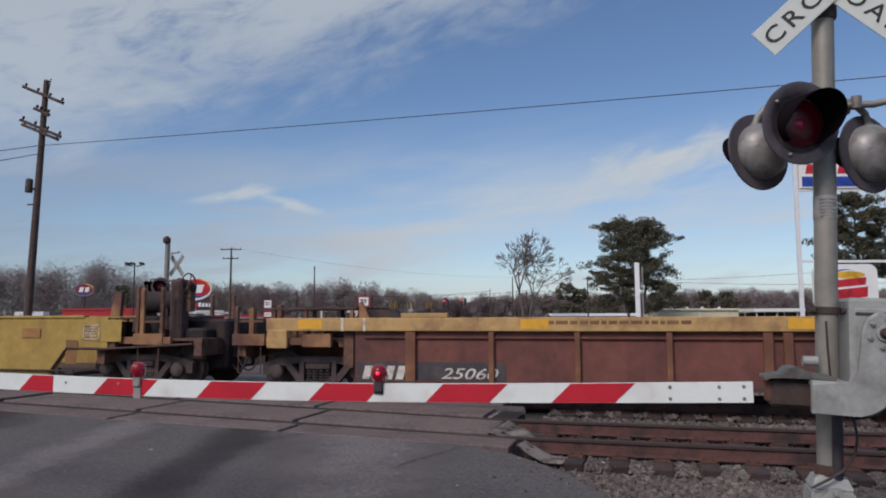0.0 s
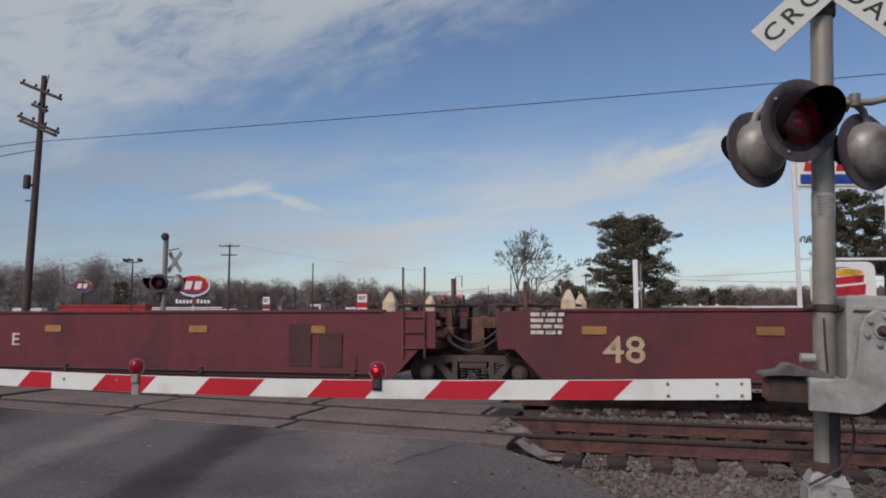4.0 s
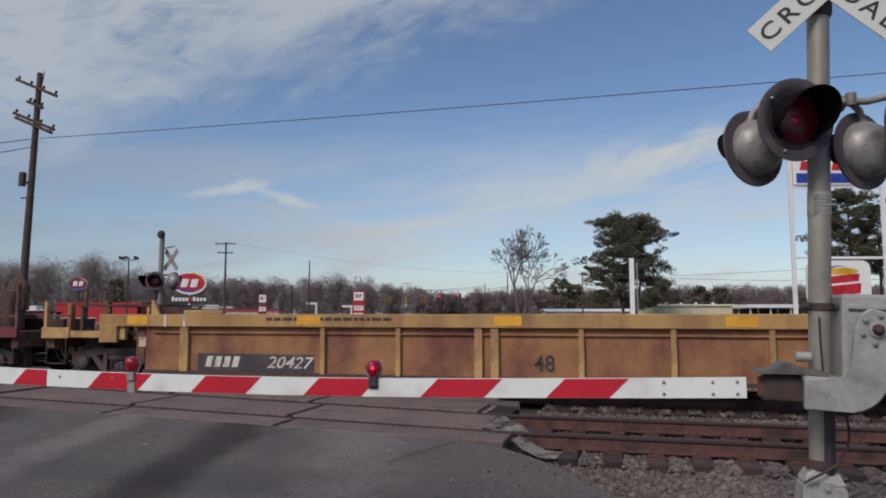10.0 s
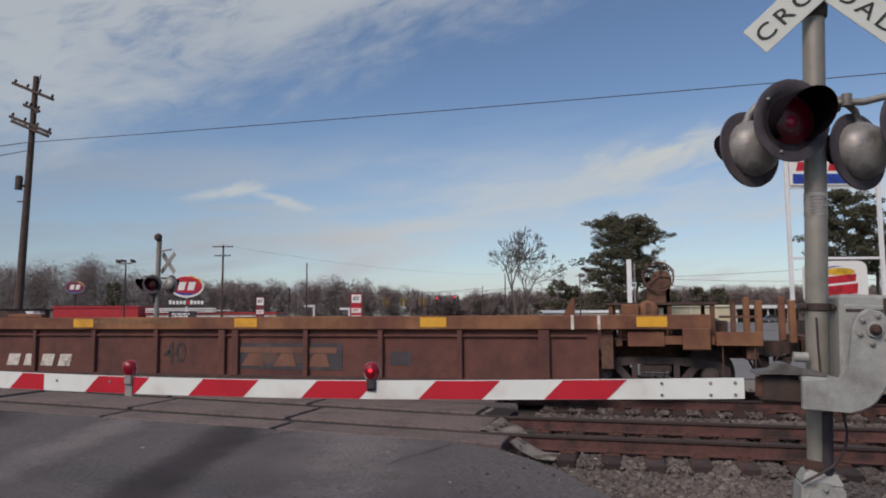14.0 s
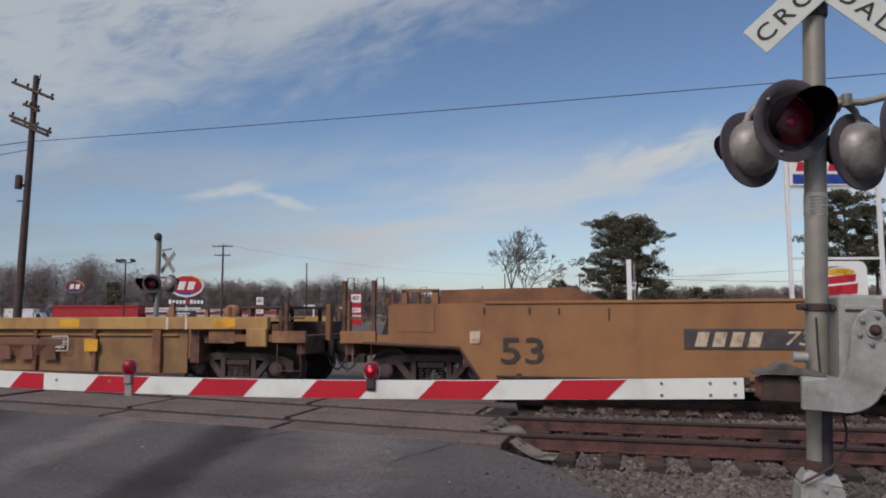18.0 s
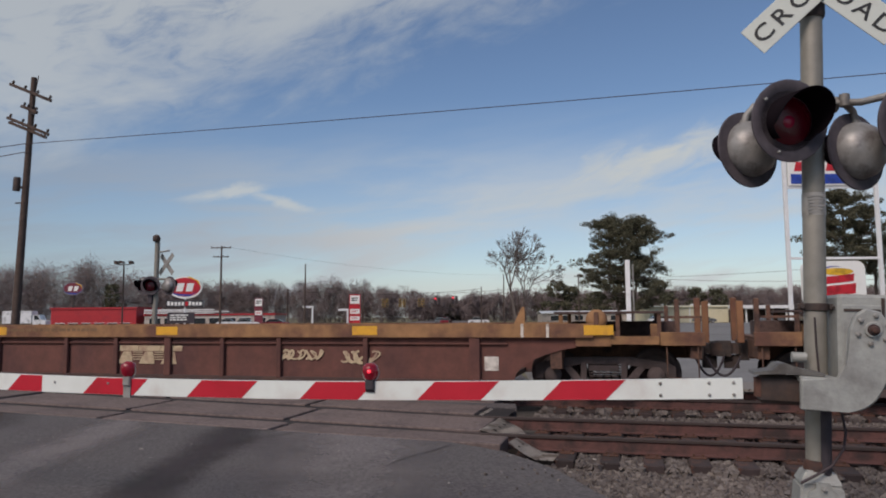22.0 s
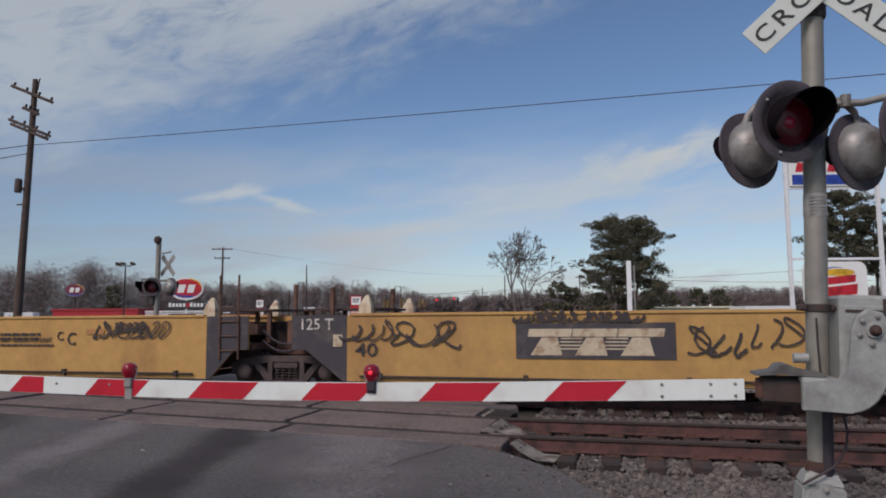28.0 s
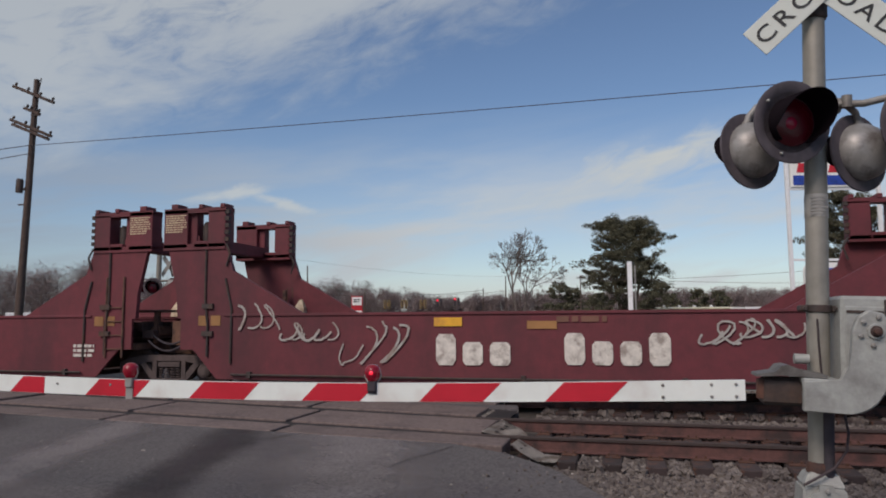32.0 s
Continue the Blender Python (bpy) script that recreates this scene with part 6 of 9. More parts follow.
def smooth_unit(st, L, kl, kr):
    """A plate-sided well unit: straight walls cut away over the trucks."""
    u = thing("well_car", st["label"], "rail car", pose(0, 0, -60), st["group"])
    top, bot = st["top"], st.get("bottom", 0.30)
    cut = st.get("cut", 0.88)

    def outline(kind, left):
        """(distance from the end, height) pairs from the bottom corner up to the top of the wall."""
        if kind == "coupler":
            return [(3.08, bot), (2.72, 0.86), (1.35, 0.92), (1.35, top - 0.03), (1.5, top)] if left else st.get("right_cut", [(3.70, bot), (3.22, 0.84), (2.3, 0.84), (2.3, top)])
        e = st.get("joint_d", 0.6) - (0.22 if left and st.get("ends") else 0.0)
        return [(1.45, bot), (e + 0.30, cut), (e, cut), (e, top)]
    poly = [(d, z) for d, z in outline(kl, True)][::-1] + [(L - d, z) for d, z in outline(kr, False)]
    for y0, y1 in ((-SIDE, -SIDE + 0.05), (SIDE - 0.05, SIDE)):
        bm = B()
        prism(bm, poly, y0, y1)
        w = part("side_wall", bm, st["paint"], u, st.get("wall_label", ""))
        if y0 < 0 and st.get("ends"):
            for left, kind in ((True, kl), (False, kr)):
                if kind != "joint":
                    continue
                o = outline(kind, left)
                pts = [(o[0][0] + 0.08, bot)] + o + [(o[0][0] + 0.08, top)]
                pts = [(d if left else L - d, z) for d, z in pts]
                bm = B()
                prism(bm, pts, -SIDE - 0.005, -SIDE)
                part("end_plate", bm, st["ends"], w, "dark painted wall end")
    for left, kind in ((True, kl), (False, kr)):
        if kind == "coupler":
            o = [(q if left else L - q, z) for q, z in outline(kind, left)[:3]]
            bm = B()
            pipe(bm, [(o[0][0], -SIDE - 0.03, o[0][1] + 0.05), (o[1][0], -SIDE - 0.03, o[1][1] + 0.04), (o[2][0], -SIDE - 0.03, o[2][1] + 0.03), (0.6 if left else L - 0.6, -SIDE + 0.1, 0.98)], 0.026, 6)
            part("train_line", bm, GRIME, u, "bent brake pipe along the wall edge", True)
            bm = B()
            x0 = 1.5 if left else L - 3.0
            box(bm, x0, x0 + 0.75, -SIDE - 0.012, -SIDE - 0.001, top - 0.52, top - 0.06, 0.004)
            part("access_plate", bm, st["paint"], u)
    bm = B()
    a, b = (3.2 if kl == "coupler" else 1.6), L - (3.2 if kr == "coupler" else 1.6)
    for y0, y1 in ((-SIDE - 0.03, -SIDE + 0.12), (SIDE - 0.12, SIDE + 0.03)):
        box(bm, a, b, y0, y1, top - 0.02, top + 0.035, 0.008)
    part("top_rail", bm, st["paint"], u)
    bm = B()
    box(bm, a + 0.3, b - 0.3, -SIDE + 0.06, SIDE - 0.06, bot - 0.02, bot + 0.06)
    part("well_floor", bm, PAINTS["grime"], u)
    if st.get("raised"):
        for left, kind in ((True, kl), (False, kr)):
            for y0, y1 in ((-SIDE - 0.012, -SIDE + 0.10), (SIDE - 0.10, SIDE + 0.012)):
                if kind == "coupler" and left:
                    bm = B()
                    prism(bm, [(2.35, top - 0.02), (2.35, top + 0.25), (4.75, top + 0.27), (5.15, top + 0.10), (5.2, top - 0.02)], y0 + (0.05 if y0 < 0 else 0), y1)
                    part("raised_guide", bm, PAINTS["rustwarm"], u, "raised dull wall section over the well end")
                    bm = B()
                    for q0, q1, z0, z1 in ((1.62, 1.72, 0, 0.24), (2.20, 2.32, 0, 0.24), (1.62, 2.32, 0.22, 0.27)):
                        box(bm, q0, q1, y0, y1, top + z0 - 0.01, top + z1)
                    part("guide_frame", bm, st["paint"], u)
                if kind == "joint":
                    pts = [(0.75, top - 0.02), (0.80, top + 0.24), (3.35, top + 0.27), (3.45, top - 0.02)] if left else [(0.62, top - 0.02), (0.66, top + 0.22), (2.2, top + 0.22), (2.25, top - 0.02)]
                    bm = B()
                    prism(bm, [(d if left else L - d, z) for d, z in pts], y0, y1)
                    part("raised_guide", bm, PAINTS["rustwarm"], u, "raised dull wall section over the joint")
    if st.get("crease"):
        bm = B()
        c = st["crease"]
        box(bm, a + 0.55, b - 0.55, -SIDE - 0.012, -SIDE - 0.002, bot + 0.01, c)
        part("lower_plate", bm, st.get("lower", PAINTS["grime"]), u, "darker lower side plate")
    bm = B()
    pipe(bm, [(a + 0.2, -SIDE - 0.05, bot + 0.10), (L * 0.4, -SIDE - 0.05, bot + 0.09), (b - 0.2, -SIDE - 0.05, bot + 0.10)], 0.022, 6)
    bp = part("brake_pipe", bm, DARK_IRON, u, smooth=True)
    for i in range(5):
        q = a + 0.6 + (b - a - 1.2) * i / 4
        bm = B()
        box(bm, q - 0.04, q + 0.04, -SIDE - 0.075, -SIDE, bot + 0.04, bot + 0.16)
        part("pipe_clip", bm, DARK_IRON, bp)
    end_gear(u, st, L, True, kl)
    end_gear(u, st, L, False, kr)
    return u


def ribbed_unit(st, L, kl, kr):
    """A well unit with a heavy top chord and upright ribs over recessed panels."""
    u = thing("well_car", st["label"], "rail car", pose(0, 0, -60), st["group"])
    top, bot, ch = st["top"], 0.32, st.get("chord_h", 0.25)
    arch = st.get("arch", False)
    a = {"coupler": st.get("well_c", 3.2), "joint": st.get("well_j", 2.0)}[kl]
    b = L - {"coupler": st.get("well_c", 3.2), "joint": st.get("well_j", 2.0)}[kr]
    ca = {"coupler": st.get("chord_c", 1.15), "joint": 0.45}[kl]
    cb = L - {"coupler": st.get("chord_c", 1.15), "joint": 0.45}[kr]
    for y0, y1, near in ((-SIDE - 0.02, -SIDE + 0.12, 1), (SIDE - 0.12, SIDE + 0.02, 0)):
        bm = B()
        if arch:
            prism(bm, [(2.2, top - ch), (2.2, top), (L - 2.2, top), (L - 2.2, top - ch)], y0, y1)
        else:
            box(bm, ca, cb, y0, y1, top - ch, top, 0.012)
        part("top_chord", bm, st["chord"], u, "chipped top chord")
    py = -SIDE + 0.085
    for k, x, sg in ((kl, ca, 1), (kr, cb, -1)):
        if k == "coupler" and not arch:
            bm = B()
            x0, x1 = sorted((x + sg * 0.02, x + sg * 0.46))
            box(bm, x0, x1, -SIDE - 0.035, -SIDE + 0.05, top - ch - 0.34, top - ch + 0.02, 0.015)
            part("chord_bracket", bm, st["chord"], u, "boxy bracket under the chord end")
    for yy in (py, -py - 0.03):
        bm = B()
        if arch:
            arcl = [(a - 1.9, top - ch)] + [(a - 1.9 + 2.0 * math.sin(w), bot + (top - ch - bot - 0.10) * math.cos(w)) for w in [math.pi / 2 * i / 8 for i in range(9)]]
            arcr = [(L - x, z) for x, z in arcl] if kl == kr else [(b + 1.9 - (x - (a - 1.9)), z) for x, z in arcl]
            poly = arcl + arcr[::-1]
        else:
            poly = [(a, bot), (a, top - ch), (b, top - ch), (b, bot)]
        prism(bm, poly, yy, yy + 0.03)
        part("side_panel", bm, st["panel"], u, "rusty recessed side panel")
    if st.get("slate"):
        for x0, x1, k in ((a, a + 1.05, kl), (b - 1.05, b, kr)):
            if k == "joint":
                bm = B()
                box(bm, x0, x1, py - 0.006, py - 0.001, bot, top - ch)
                part("end_plate", bm, PAINTS["slate"], u, "dark grey wall end")
        for x0, x1, k, words in ((0.46, 2.0, kl, ("48", "45")), (L - 3.3, L - 0.46, kr, ("40", "45", "48"))):
            if k == "joint":
                bm = B()
                box(bm, x0, x1, -SIDE - 0.026, -SIDE - 0.0215, top - ch - 0.004, top + 0.004)
                p = part("chord_band", bm, PAINTS["slate"], u, "dark painted chord end with pale numerals")
                for i, wd in enumerate(words):
                    text("stencil", wd, 0.17, TEXT_WHITE, p, upright(x0 + 0.2 + 0.85 * i, -SIDE - 0.028, top - ch * 0.5), 0.003, 0.001)
    c = L / 2 + st.get("rib_shift", -0.4) + (1.1 if kl == "coupler" and kr == "joint" else -1.1 if kr == "coupler" and kl == "joint" else 0)
    offs = [0.0, 1.25, 2.5, 4.3, 6.4] if arch else [0.15 + st.get("pitch", 1.53) * q for q in range(6)]
    xs = sorted({round(c - o, 3) for o in offs if c - o > a - 0.1} | {round(c + o, 3) for o in offs if c + o < b + 0.1})
    if st.get("slate") and kl == "coupler":        # a painted number panel covers one bay
        xs = [round(x - 0.17, 3) for x in xs if not 5.3 < x < 6.0]
        c -= 0.17
    n = len(xs) - 1
    first = {}
    for i, x in enumerate(xs):
        w = 0.20 if i in (0, n) else 0.15 if abs(x - c) < 0.3 else 0.10
        if w not in first:
            bm = B()
            box(bm, -w / 2, w / 2, -SIDE - 0.0, py, bot, top - ch, 0.012)
            first[w] = part("rib", bm, st["rib"], u, at=pose(x, 0, 0))
        else:
            twin(first[w], "rib", u, pose(x, 0, 0))
    bm = B()
    tube(bm, (a + 0.2, -SIDE + 0.05, top - ch - 0.12), (b - 0.2, -SIDE + 0.05, top - ch - 0.12), 0.018, seg=6)
    part("conduit", bm, st["panel"], u, smooth=True)
    bm = B()
    for y0, y1 in ((-SIDE + 0.01, -SIDE + 0.12), (SIDE - 0.12, SIDE - 0.01)):
        box(bm, a, b, y0, y1, bot - 0.05, bot + 0.02)
    box(bm, a + 0.3, b - 0.3, -SIDE + 0.12, SIDE - 0.12, bot - 0.05, bot + 0.05)
    part("well_floor", bm, PAINTS["grime"], u)
    # yellow conspicuity plates along the chord
    cnt = st.get("patches", 5)
    for i in range(cnt):
        x = ca + 0.7 + (cb - ca - 1.9) * i / (cnt - 1)
        bm = B()
        box(bm, x, x + 0.5, -SIDE - 0.026, -SIDE - 0.021, top - ch * 0.82, top - ch * 0.12)
        part("reflector_plate", bm, REFLECT, u, "yellow reflector patch")
    for i in range(4):
        bm = B()
        x = (ca + 1.6 + i * 0.45) if i < 2 else cb - 2.3 + (i - 2) * 0.45
        box(bm, x, x + 0.05, -SIDE - 0.026, -SIDE - 0.021, top - ch, top)
        part("position_mark", bm, TEXT_WHITE, u, "white loading mark")
    bars("small_print", u, L * 0.36, -SIDE - 0.024, top - ch * 0.45, 2.6, 0.10, 1, TEXT_BLACK if st.get("slate") else PRINT, 11)
    end_gear(u, st, L, True, kl)
    end_gear(u, st, L, False, kr)
    return u


def bulkhead_unit(st, L, kl, kr):
    """A plate-sided well with tall box bulkheads over both ends."""
    u = smooth_unit(st, L, kl, kr)
    top = st["top"]
    for left in (True, False):
        k = kl if left else kr
        e = 0.62 if k == "joint" else 1.93
        lean = 0.0 if k == "joint" else 0.66
        X = (lambda d: d) if left else (lambda d: L - d)
        for y0, y1 in ((-SIDE, -SIDE + 0.10), (SIDE - 0.10, SIDE)):
            bm = B()
            pts = [(e - 0.10 - lean, top - 0.05), (e - 0.14 - lean * 0.55, 2.05), (e - 0.30, 2.70), (e - 0.36, 2.98), (e + 0.98, 2.98), (e + 1.10, 2.62), (e + 1.16, 2.45), (e + 2.75, top), (e + 2.75, top - 0.05)]
            prism(bm, [(X(d), z) for d, z in pts], y0, y1)
            w = part("bulkhead_web", bm, st["paint"], u, "tall gusseted bulkhead side")
        # box heads on both sides with a light slot
        for y0, y1 in ((-SIDE - 0.03, -SIDE + 0.30), (SIDE - 0.30, SIDE + 0.03)):
            bm = B()
            for d0, d1, zt in ((e - 0.46, e + 0.10, 3.74), (e + 0.10, e + 0.26, 3.70), (e + 0.58, e + 0.98, 3.70), (e + 0.26, e + 0.58, 3.08)):
                a, b = sorted((X(d0), X(d1)))
                box(bm, a, b, y0 + (0.10 if d0 == e + 0.10 else 0), y1, 2.94, zt, 0.01)
            a, b = sorted((X(e - 0.30), X(e - 0.14)))
            box(bm, a, b, y0, y1, 3.74, 3.86, 0.01)
            a, b = sorted((X(e - 0.46), X(e + 0.98)))
            box(bm, a, b, y0, y1, 2.90, 3.02)
            box(bm, a, b, y0, y1, 3.66, 3.76)
            for q in (0.36, 0.86):                   # lugs along the top
                a, b = sorted((X(e + q), X(e + q + 0.10)))
                box(bm, a, b, y0 - 0.02, y1, 3.74, 3.83, 0.01)
            hd = part("bulkhead_head", bm, st["paint"], u, "boxy bulkhead head with an open slot")
            bm = B()
            a, b = sorted((X(e + 0.34), X(e + 0.50)))
            lathe(bm, [(0.09, 0), (0.09, 0.34), (0.05, 0.42)], 10, pose((a + b) / 2 - 0.03, y1 - 0.05, 3.08))
            if y0 < 0:
                part("lock_pin", bm, DARK_IRON, hd, "dark lock pin inside the slot", True)
            else:
                bm.free()
            x = X(e + 1.0)
            for i in range(5):
                bm = B()
                box(bm, x - 0.05, x + 0.05, y0, y0 + 0.08, 3.06 + i * 0.14, 3.14 + i * 0.14)
                part("latch_tooth", bm, DARK_IRON, hd)
            bm = B()
            pipe(bm, [(x, y0 + 0.02, 3.0), (X(e + 1.10), y0, 2.8), (X(e + 1.02), y0, 2.55)], 0.02, 6)
            part("latch_chain", bm, DARK_IRON, hd, "dark hanging latch rod")
        bm = B()
        a, b = sorted((X(e + 0.0), X(e + 0.3)))
        box(bm, a, b, -SIDE + 0.1, SIDE - 0.1, 2.95, 3.2)
        part("cross_beam", bm, st["paint"], u)
        bm = B()
        pipe(bm, [(X(e + 0.55), -SIDE - 0.02, 2.9), (X(e + 0.55), -SIDE - 0.02, 1.9), (X(e + 0.62), -SIDE - 0.03, 1.35), (X(e + 0.62), -SIDE - 0.03, 0.75)], 0.024, 6)
        part("lock_rod", bm, DARK_IRON, u, "dark lever rod", True)
        bm = B()
        pipe(bm, [(X(e + 1.0), -SIDE - 0.02, 2.3), (X(e + 1.15), -SIDE - 0.02, 1.7), (X(e + 1.15), -SIDE - 0.03, 0.62)], 0.024, 6)
        part("lock_rod", bm, DARK_IRON, u, "dark lever rod", True)
        for z in (1.75, 1.2):
            bm = B()
            a, b = sorted((X(e + 0.5), X(e + 0.74)))
            box(bm, a, b, -SIDE - 0.06, -SIDE, z - 0.05, z + 0.05)
            part("rod_bracket", bm, DARK_IRON, u)
        bars("notice", u, X(e - 0.17), -SIDE - 0.034, 3.44, 0.50, 0.38, 8, TEXT_TAN, 21)
        for d in (0.40, 0.68) if k == "joint" else ():
            bm = B()
            a, b = sorted((X(e + d), X(e + d + 0.22)))
            box(bm, a, b, -SIDE - 0.012, -SIDE - 0.004, 1.36, 1.56)
            part("reflector_plate", bm, FADED_PLATE, u, "faded yellow reflector patch")
    return u


STYLES = {
    "R": dict(low=True, deck=PAINTS["rustochre"], make=ribbed_unit, top=1.50, well_c=3.0, chord=PAINTS["chord"], rib=PAINTS["rustwarm"], panel=PAINTS["rustpanel"], label="empty ribbed container well car, yellow top chord over rust-brown panels", group="yellow ribbed well cars", ribs=10),
    "Rd": dict(low=True, deck=PAINTS["rustwarm"], make=ribbed_unit, top=1.48, chord=PAINTS["rustwarm"], well_c=3.0, rib=PAINTS["rustdark"], panel=PAINTS["rustdark"], label="empty ribbed container well car, faded and heavily rusted", group="rusty ribbed well cars", ribs=8),
    "Y": dict(low=True, rib_shift=-0.6, make=ribbed_unit, top=1.47, chord_c=1.9, paint_posts=True, left_wheel=True, well_j=1.9, well_c=3.0, chord=PAINTS["ochre"], rib=PAINTS["chord"], panel=PAINTS["bleed"], label="empty articulated well car with ochre ribs and rust-bleeding panels", group="ochre articulated well cars", ribs=8, slate=True, deck=PAINTS["chord"], tank=PAINTS["ochre"]),
    "Ry": dict(low=True, deck=PAINTS["rustochre"], rib_shift=0.0, make=ribbed_unit, top=1.47, arch=True, well_c=3.5, chord=PAINTS["ochre"], rib=PAINTS["ochre"], panel=PAINTS["bleached"], label="empty ochre ribbed well car with smooth ochre panels", group="ochre ribbed well cars", ribs=8),
    "Rb": dict(low=True, deck=PAINTS["rustochre"], make=ribbed_unit, top=1.47, well_c=3.0, chord=PAINTS["ochre"], rib=PAINTS["rustwarm"], panel=PAINTS["bleached"], label="empty ribbed well car in dull faded ochre with a large number", group="faded ochre well cars"),
    "r": dict(low=True, rib_shift=0.0, make=ribbed_unit, top=1.34, chord_h=0.24, arch=True, deck=PAINTS["rustochre"], chord=PAINTS["rustochre"], rib=PAINTS["rustdark"], panel=PAINTS["rustdark"], label="empty low well car with arched wheel openings and brown ribbed sides", group="brown arched well cars", ribs=9, well_c=3.5, post_in=0.55, brake=False),
    "N": dict(make=smooth_unit, top=1.56, paint=PAINTS["maroon"], crease=0.74, lower=PAINTS["maroon"], label="empty smooth-sided maroon container well car with white stencils", group="maroon well cars", high_tank=True, tank=PAINTS["maroon"], deck=PAINTS["maroon"], brake=False),
    "G": dict(make=smooth_unit, top=1.57, paint=PAINTS["oxide"], label="empty smooth-sided oxide-red articulated well car", group="oxide-red articulated well cars", high_tank=True, tank=PAINTS["oxide"], deck=PAINTS["oxide"], brake=False),
    "W": dict(make=smooth_unit, top=1.54, paint=PAINTS["sun"], ends=PAINTS["slate"], label="empty smooth-sided yellow articulated well car with dark wall ends", group="yellow articulated well cars", deck=PAINTS["ochre"], tank=PAINTS["ochre"]),
    "V": dict(make=smooth_unit, rig=True, right_shift=0.92, top=1.54, paint=PAINTS["dirty"], right_cut=[(4.05, 0.30), (3.62, 0.84), (2.6, 0.84), (2.6, 1.54)], ends=PAINTS["slate"], label="empty smooth-sided dirty amber well car with rusty end gear", group="dirty amber well cars", deck=PAINTS["rustochre"], tank=GRIME),
    "O": dict(raised=True, make=smooth_unit, top=1.70, paint=PAINTS["amber"], ends=PAINTS["slate"], crease=0.72, lower=PAINTS["amber"], label="empty tall amber-brown articulated well car with dark wall ends", group="amber articulated well cars", high_tank=True, tank=PAINTS["rustwarm"], deck=PAINTS["amber"]),
    "F": dict(make=smooth_unit, top=1.38, paint=PAINTS["wine"], crease=0.92, lower=PAINTS["maroon"], label="empty dark red single well car with white stencils", group="dark red well cars", tank=PAINTS["wine"], deck=PAINTS["wine"]),
    "L": dict(make=bulkhead_unit, top=1.56, paint=PAINTS["sealand"], label="empty faded red well car with tall bulkheads over its ends", group="red bulkhead well cars", deck=PAINTS["sealand"], brake=False, left_wheel=True, left_shift=-0.56),
}

STYLES["Rw"] = dict(STYLES["R"], wheel="right", wheel_across=True)
STYLES["Yw"] = dict(STYLES["Y"], wheel="right", wheel_case=mat("orange_gear_case", (0.46, 0.16, 0.05), 0.7))
STYLES["rb"] = dict(STYLES["r"], stand=True)
STYLES["Va"] = dict(STYLES["V"], paint=mat("grimy_yellow_paint", (0.38, 0.255, 0.062), 0.65, 0, 0.2, 4, (0.24, 0.14, 0.045), 0.45, 0.8, streak=2, spread=0.04), label="empty smooth-sided grimy yellow well car with rusty end gear")
STYLES["Rd"].update(wheel="right")
STYLES["Rb"].update(wheel="left", wheel_case=GRIME)

# style, end kinds (c coupler, j joint), and the place of each unit's ends along the train
B0, B1, B2, B3, N1, N4, B4 = -4.96, 16.62, 38.83, 60.41, 80.09, 132.77, 153.8
N2, N3 = N1 + (N4 - N1) / 3, N1 + (N4 - N1) * 2 / 3
UNITS = [("Va", "jc", B0 - 17.5, B0), ("R", "cc", B0, B1), ("R", "cc", B1, B2), ("Rw", "cc", B2, B3),
         ("N", "cj", B3, N1), ("N", "jj", N1, N2), ("N", "jj", N2, N3), ("N", "jj", N3, N4), ("N", "jc", N4, B4),
         ("G", "cj", B4, 169.97), ("G", "jj", 169.97, 185.2), ("G", "jj", 185.2, 200.43), ("G", "jj", 200.43, 215.7), ("G", "jc", 215.7, 233.25),
         ("Y", "cj", 233.25, 253.01), ("Y", "jj", 253.01, 270.85), ("Y", "jj", 270.85, 288.69), ("Y", "jj", 288.69, 306.53), ("Yw", "jc", 306.53, 326.39),
         ("Rd", "cc", 326.39, 345.98), ("Ry", "cc", 345.98, 361.6), ("Ry", "cc", 361.6, 377.3), ("Ry", "cc", 377.3, 392.96),
         ("F", "cc", 392.96, 415.94), ("Rb", "cc", 415.94, 435.04),
         ("O", "cj", 435.04, 455.93), ("O", "jj", 455.93, 475.57), ("O", "jc", 475.57, 496.57),
         ("r", "cc", 496.57, 518.37), ("r", "cc", 518.37, 539.8), ("r", "cc", 539.8, 561.54), ("rb", "cc", 561.54, 583.19), ("rb", "cc", 583.19, 604.53), ("r", "cc", 604.53, 626.22),
         ("r", "cc", 626.22, 644.8),
         ("W", "cj", 644.8, 662.33), ("W", "jj", 662.33, 677.6), ("W", "jj", 677.6, 692.87), ("W", "jj", 692.87, 708.14), ("V", "jc", 708.14, 725.66),
         ("L", "cj", 725.66, 742.11), ("L", "jj", 742.11, 757.30), ("L", "jj", 757.30, 772.47), ("L", "jj", 772.47, 787.65), ("L", "jc", 787.65, 804.1)]
CARS = []


def build_train():
    made = {}
    for i, (s, ends, x0, x1) in enumerate(UNITS):
        L = round(x1 - x0, 1)
        key = (s, ends, L)
        if key not in made:
            st = STYLES[s]
            k = {"c": "coupler", "j": "joint"}
            made[key] = st["make"](st, L, k[ends[0]], k[ends[1]])
            u = made[key]
            CARS.append((u, x0, L))
            u["first"] = 1
        else:
            CARS.append((copy_bare(made[key]), x0, L))


def copy_bare(u):
    """The same car again, before lettering is put on."""
    return copy_thing(u, pose(0, 0, -60))


build_train()


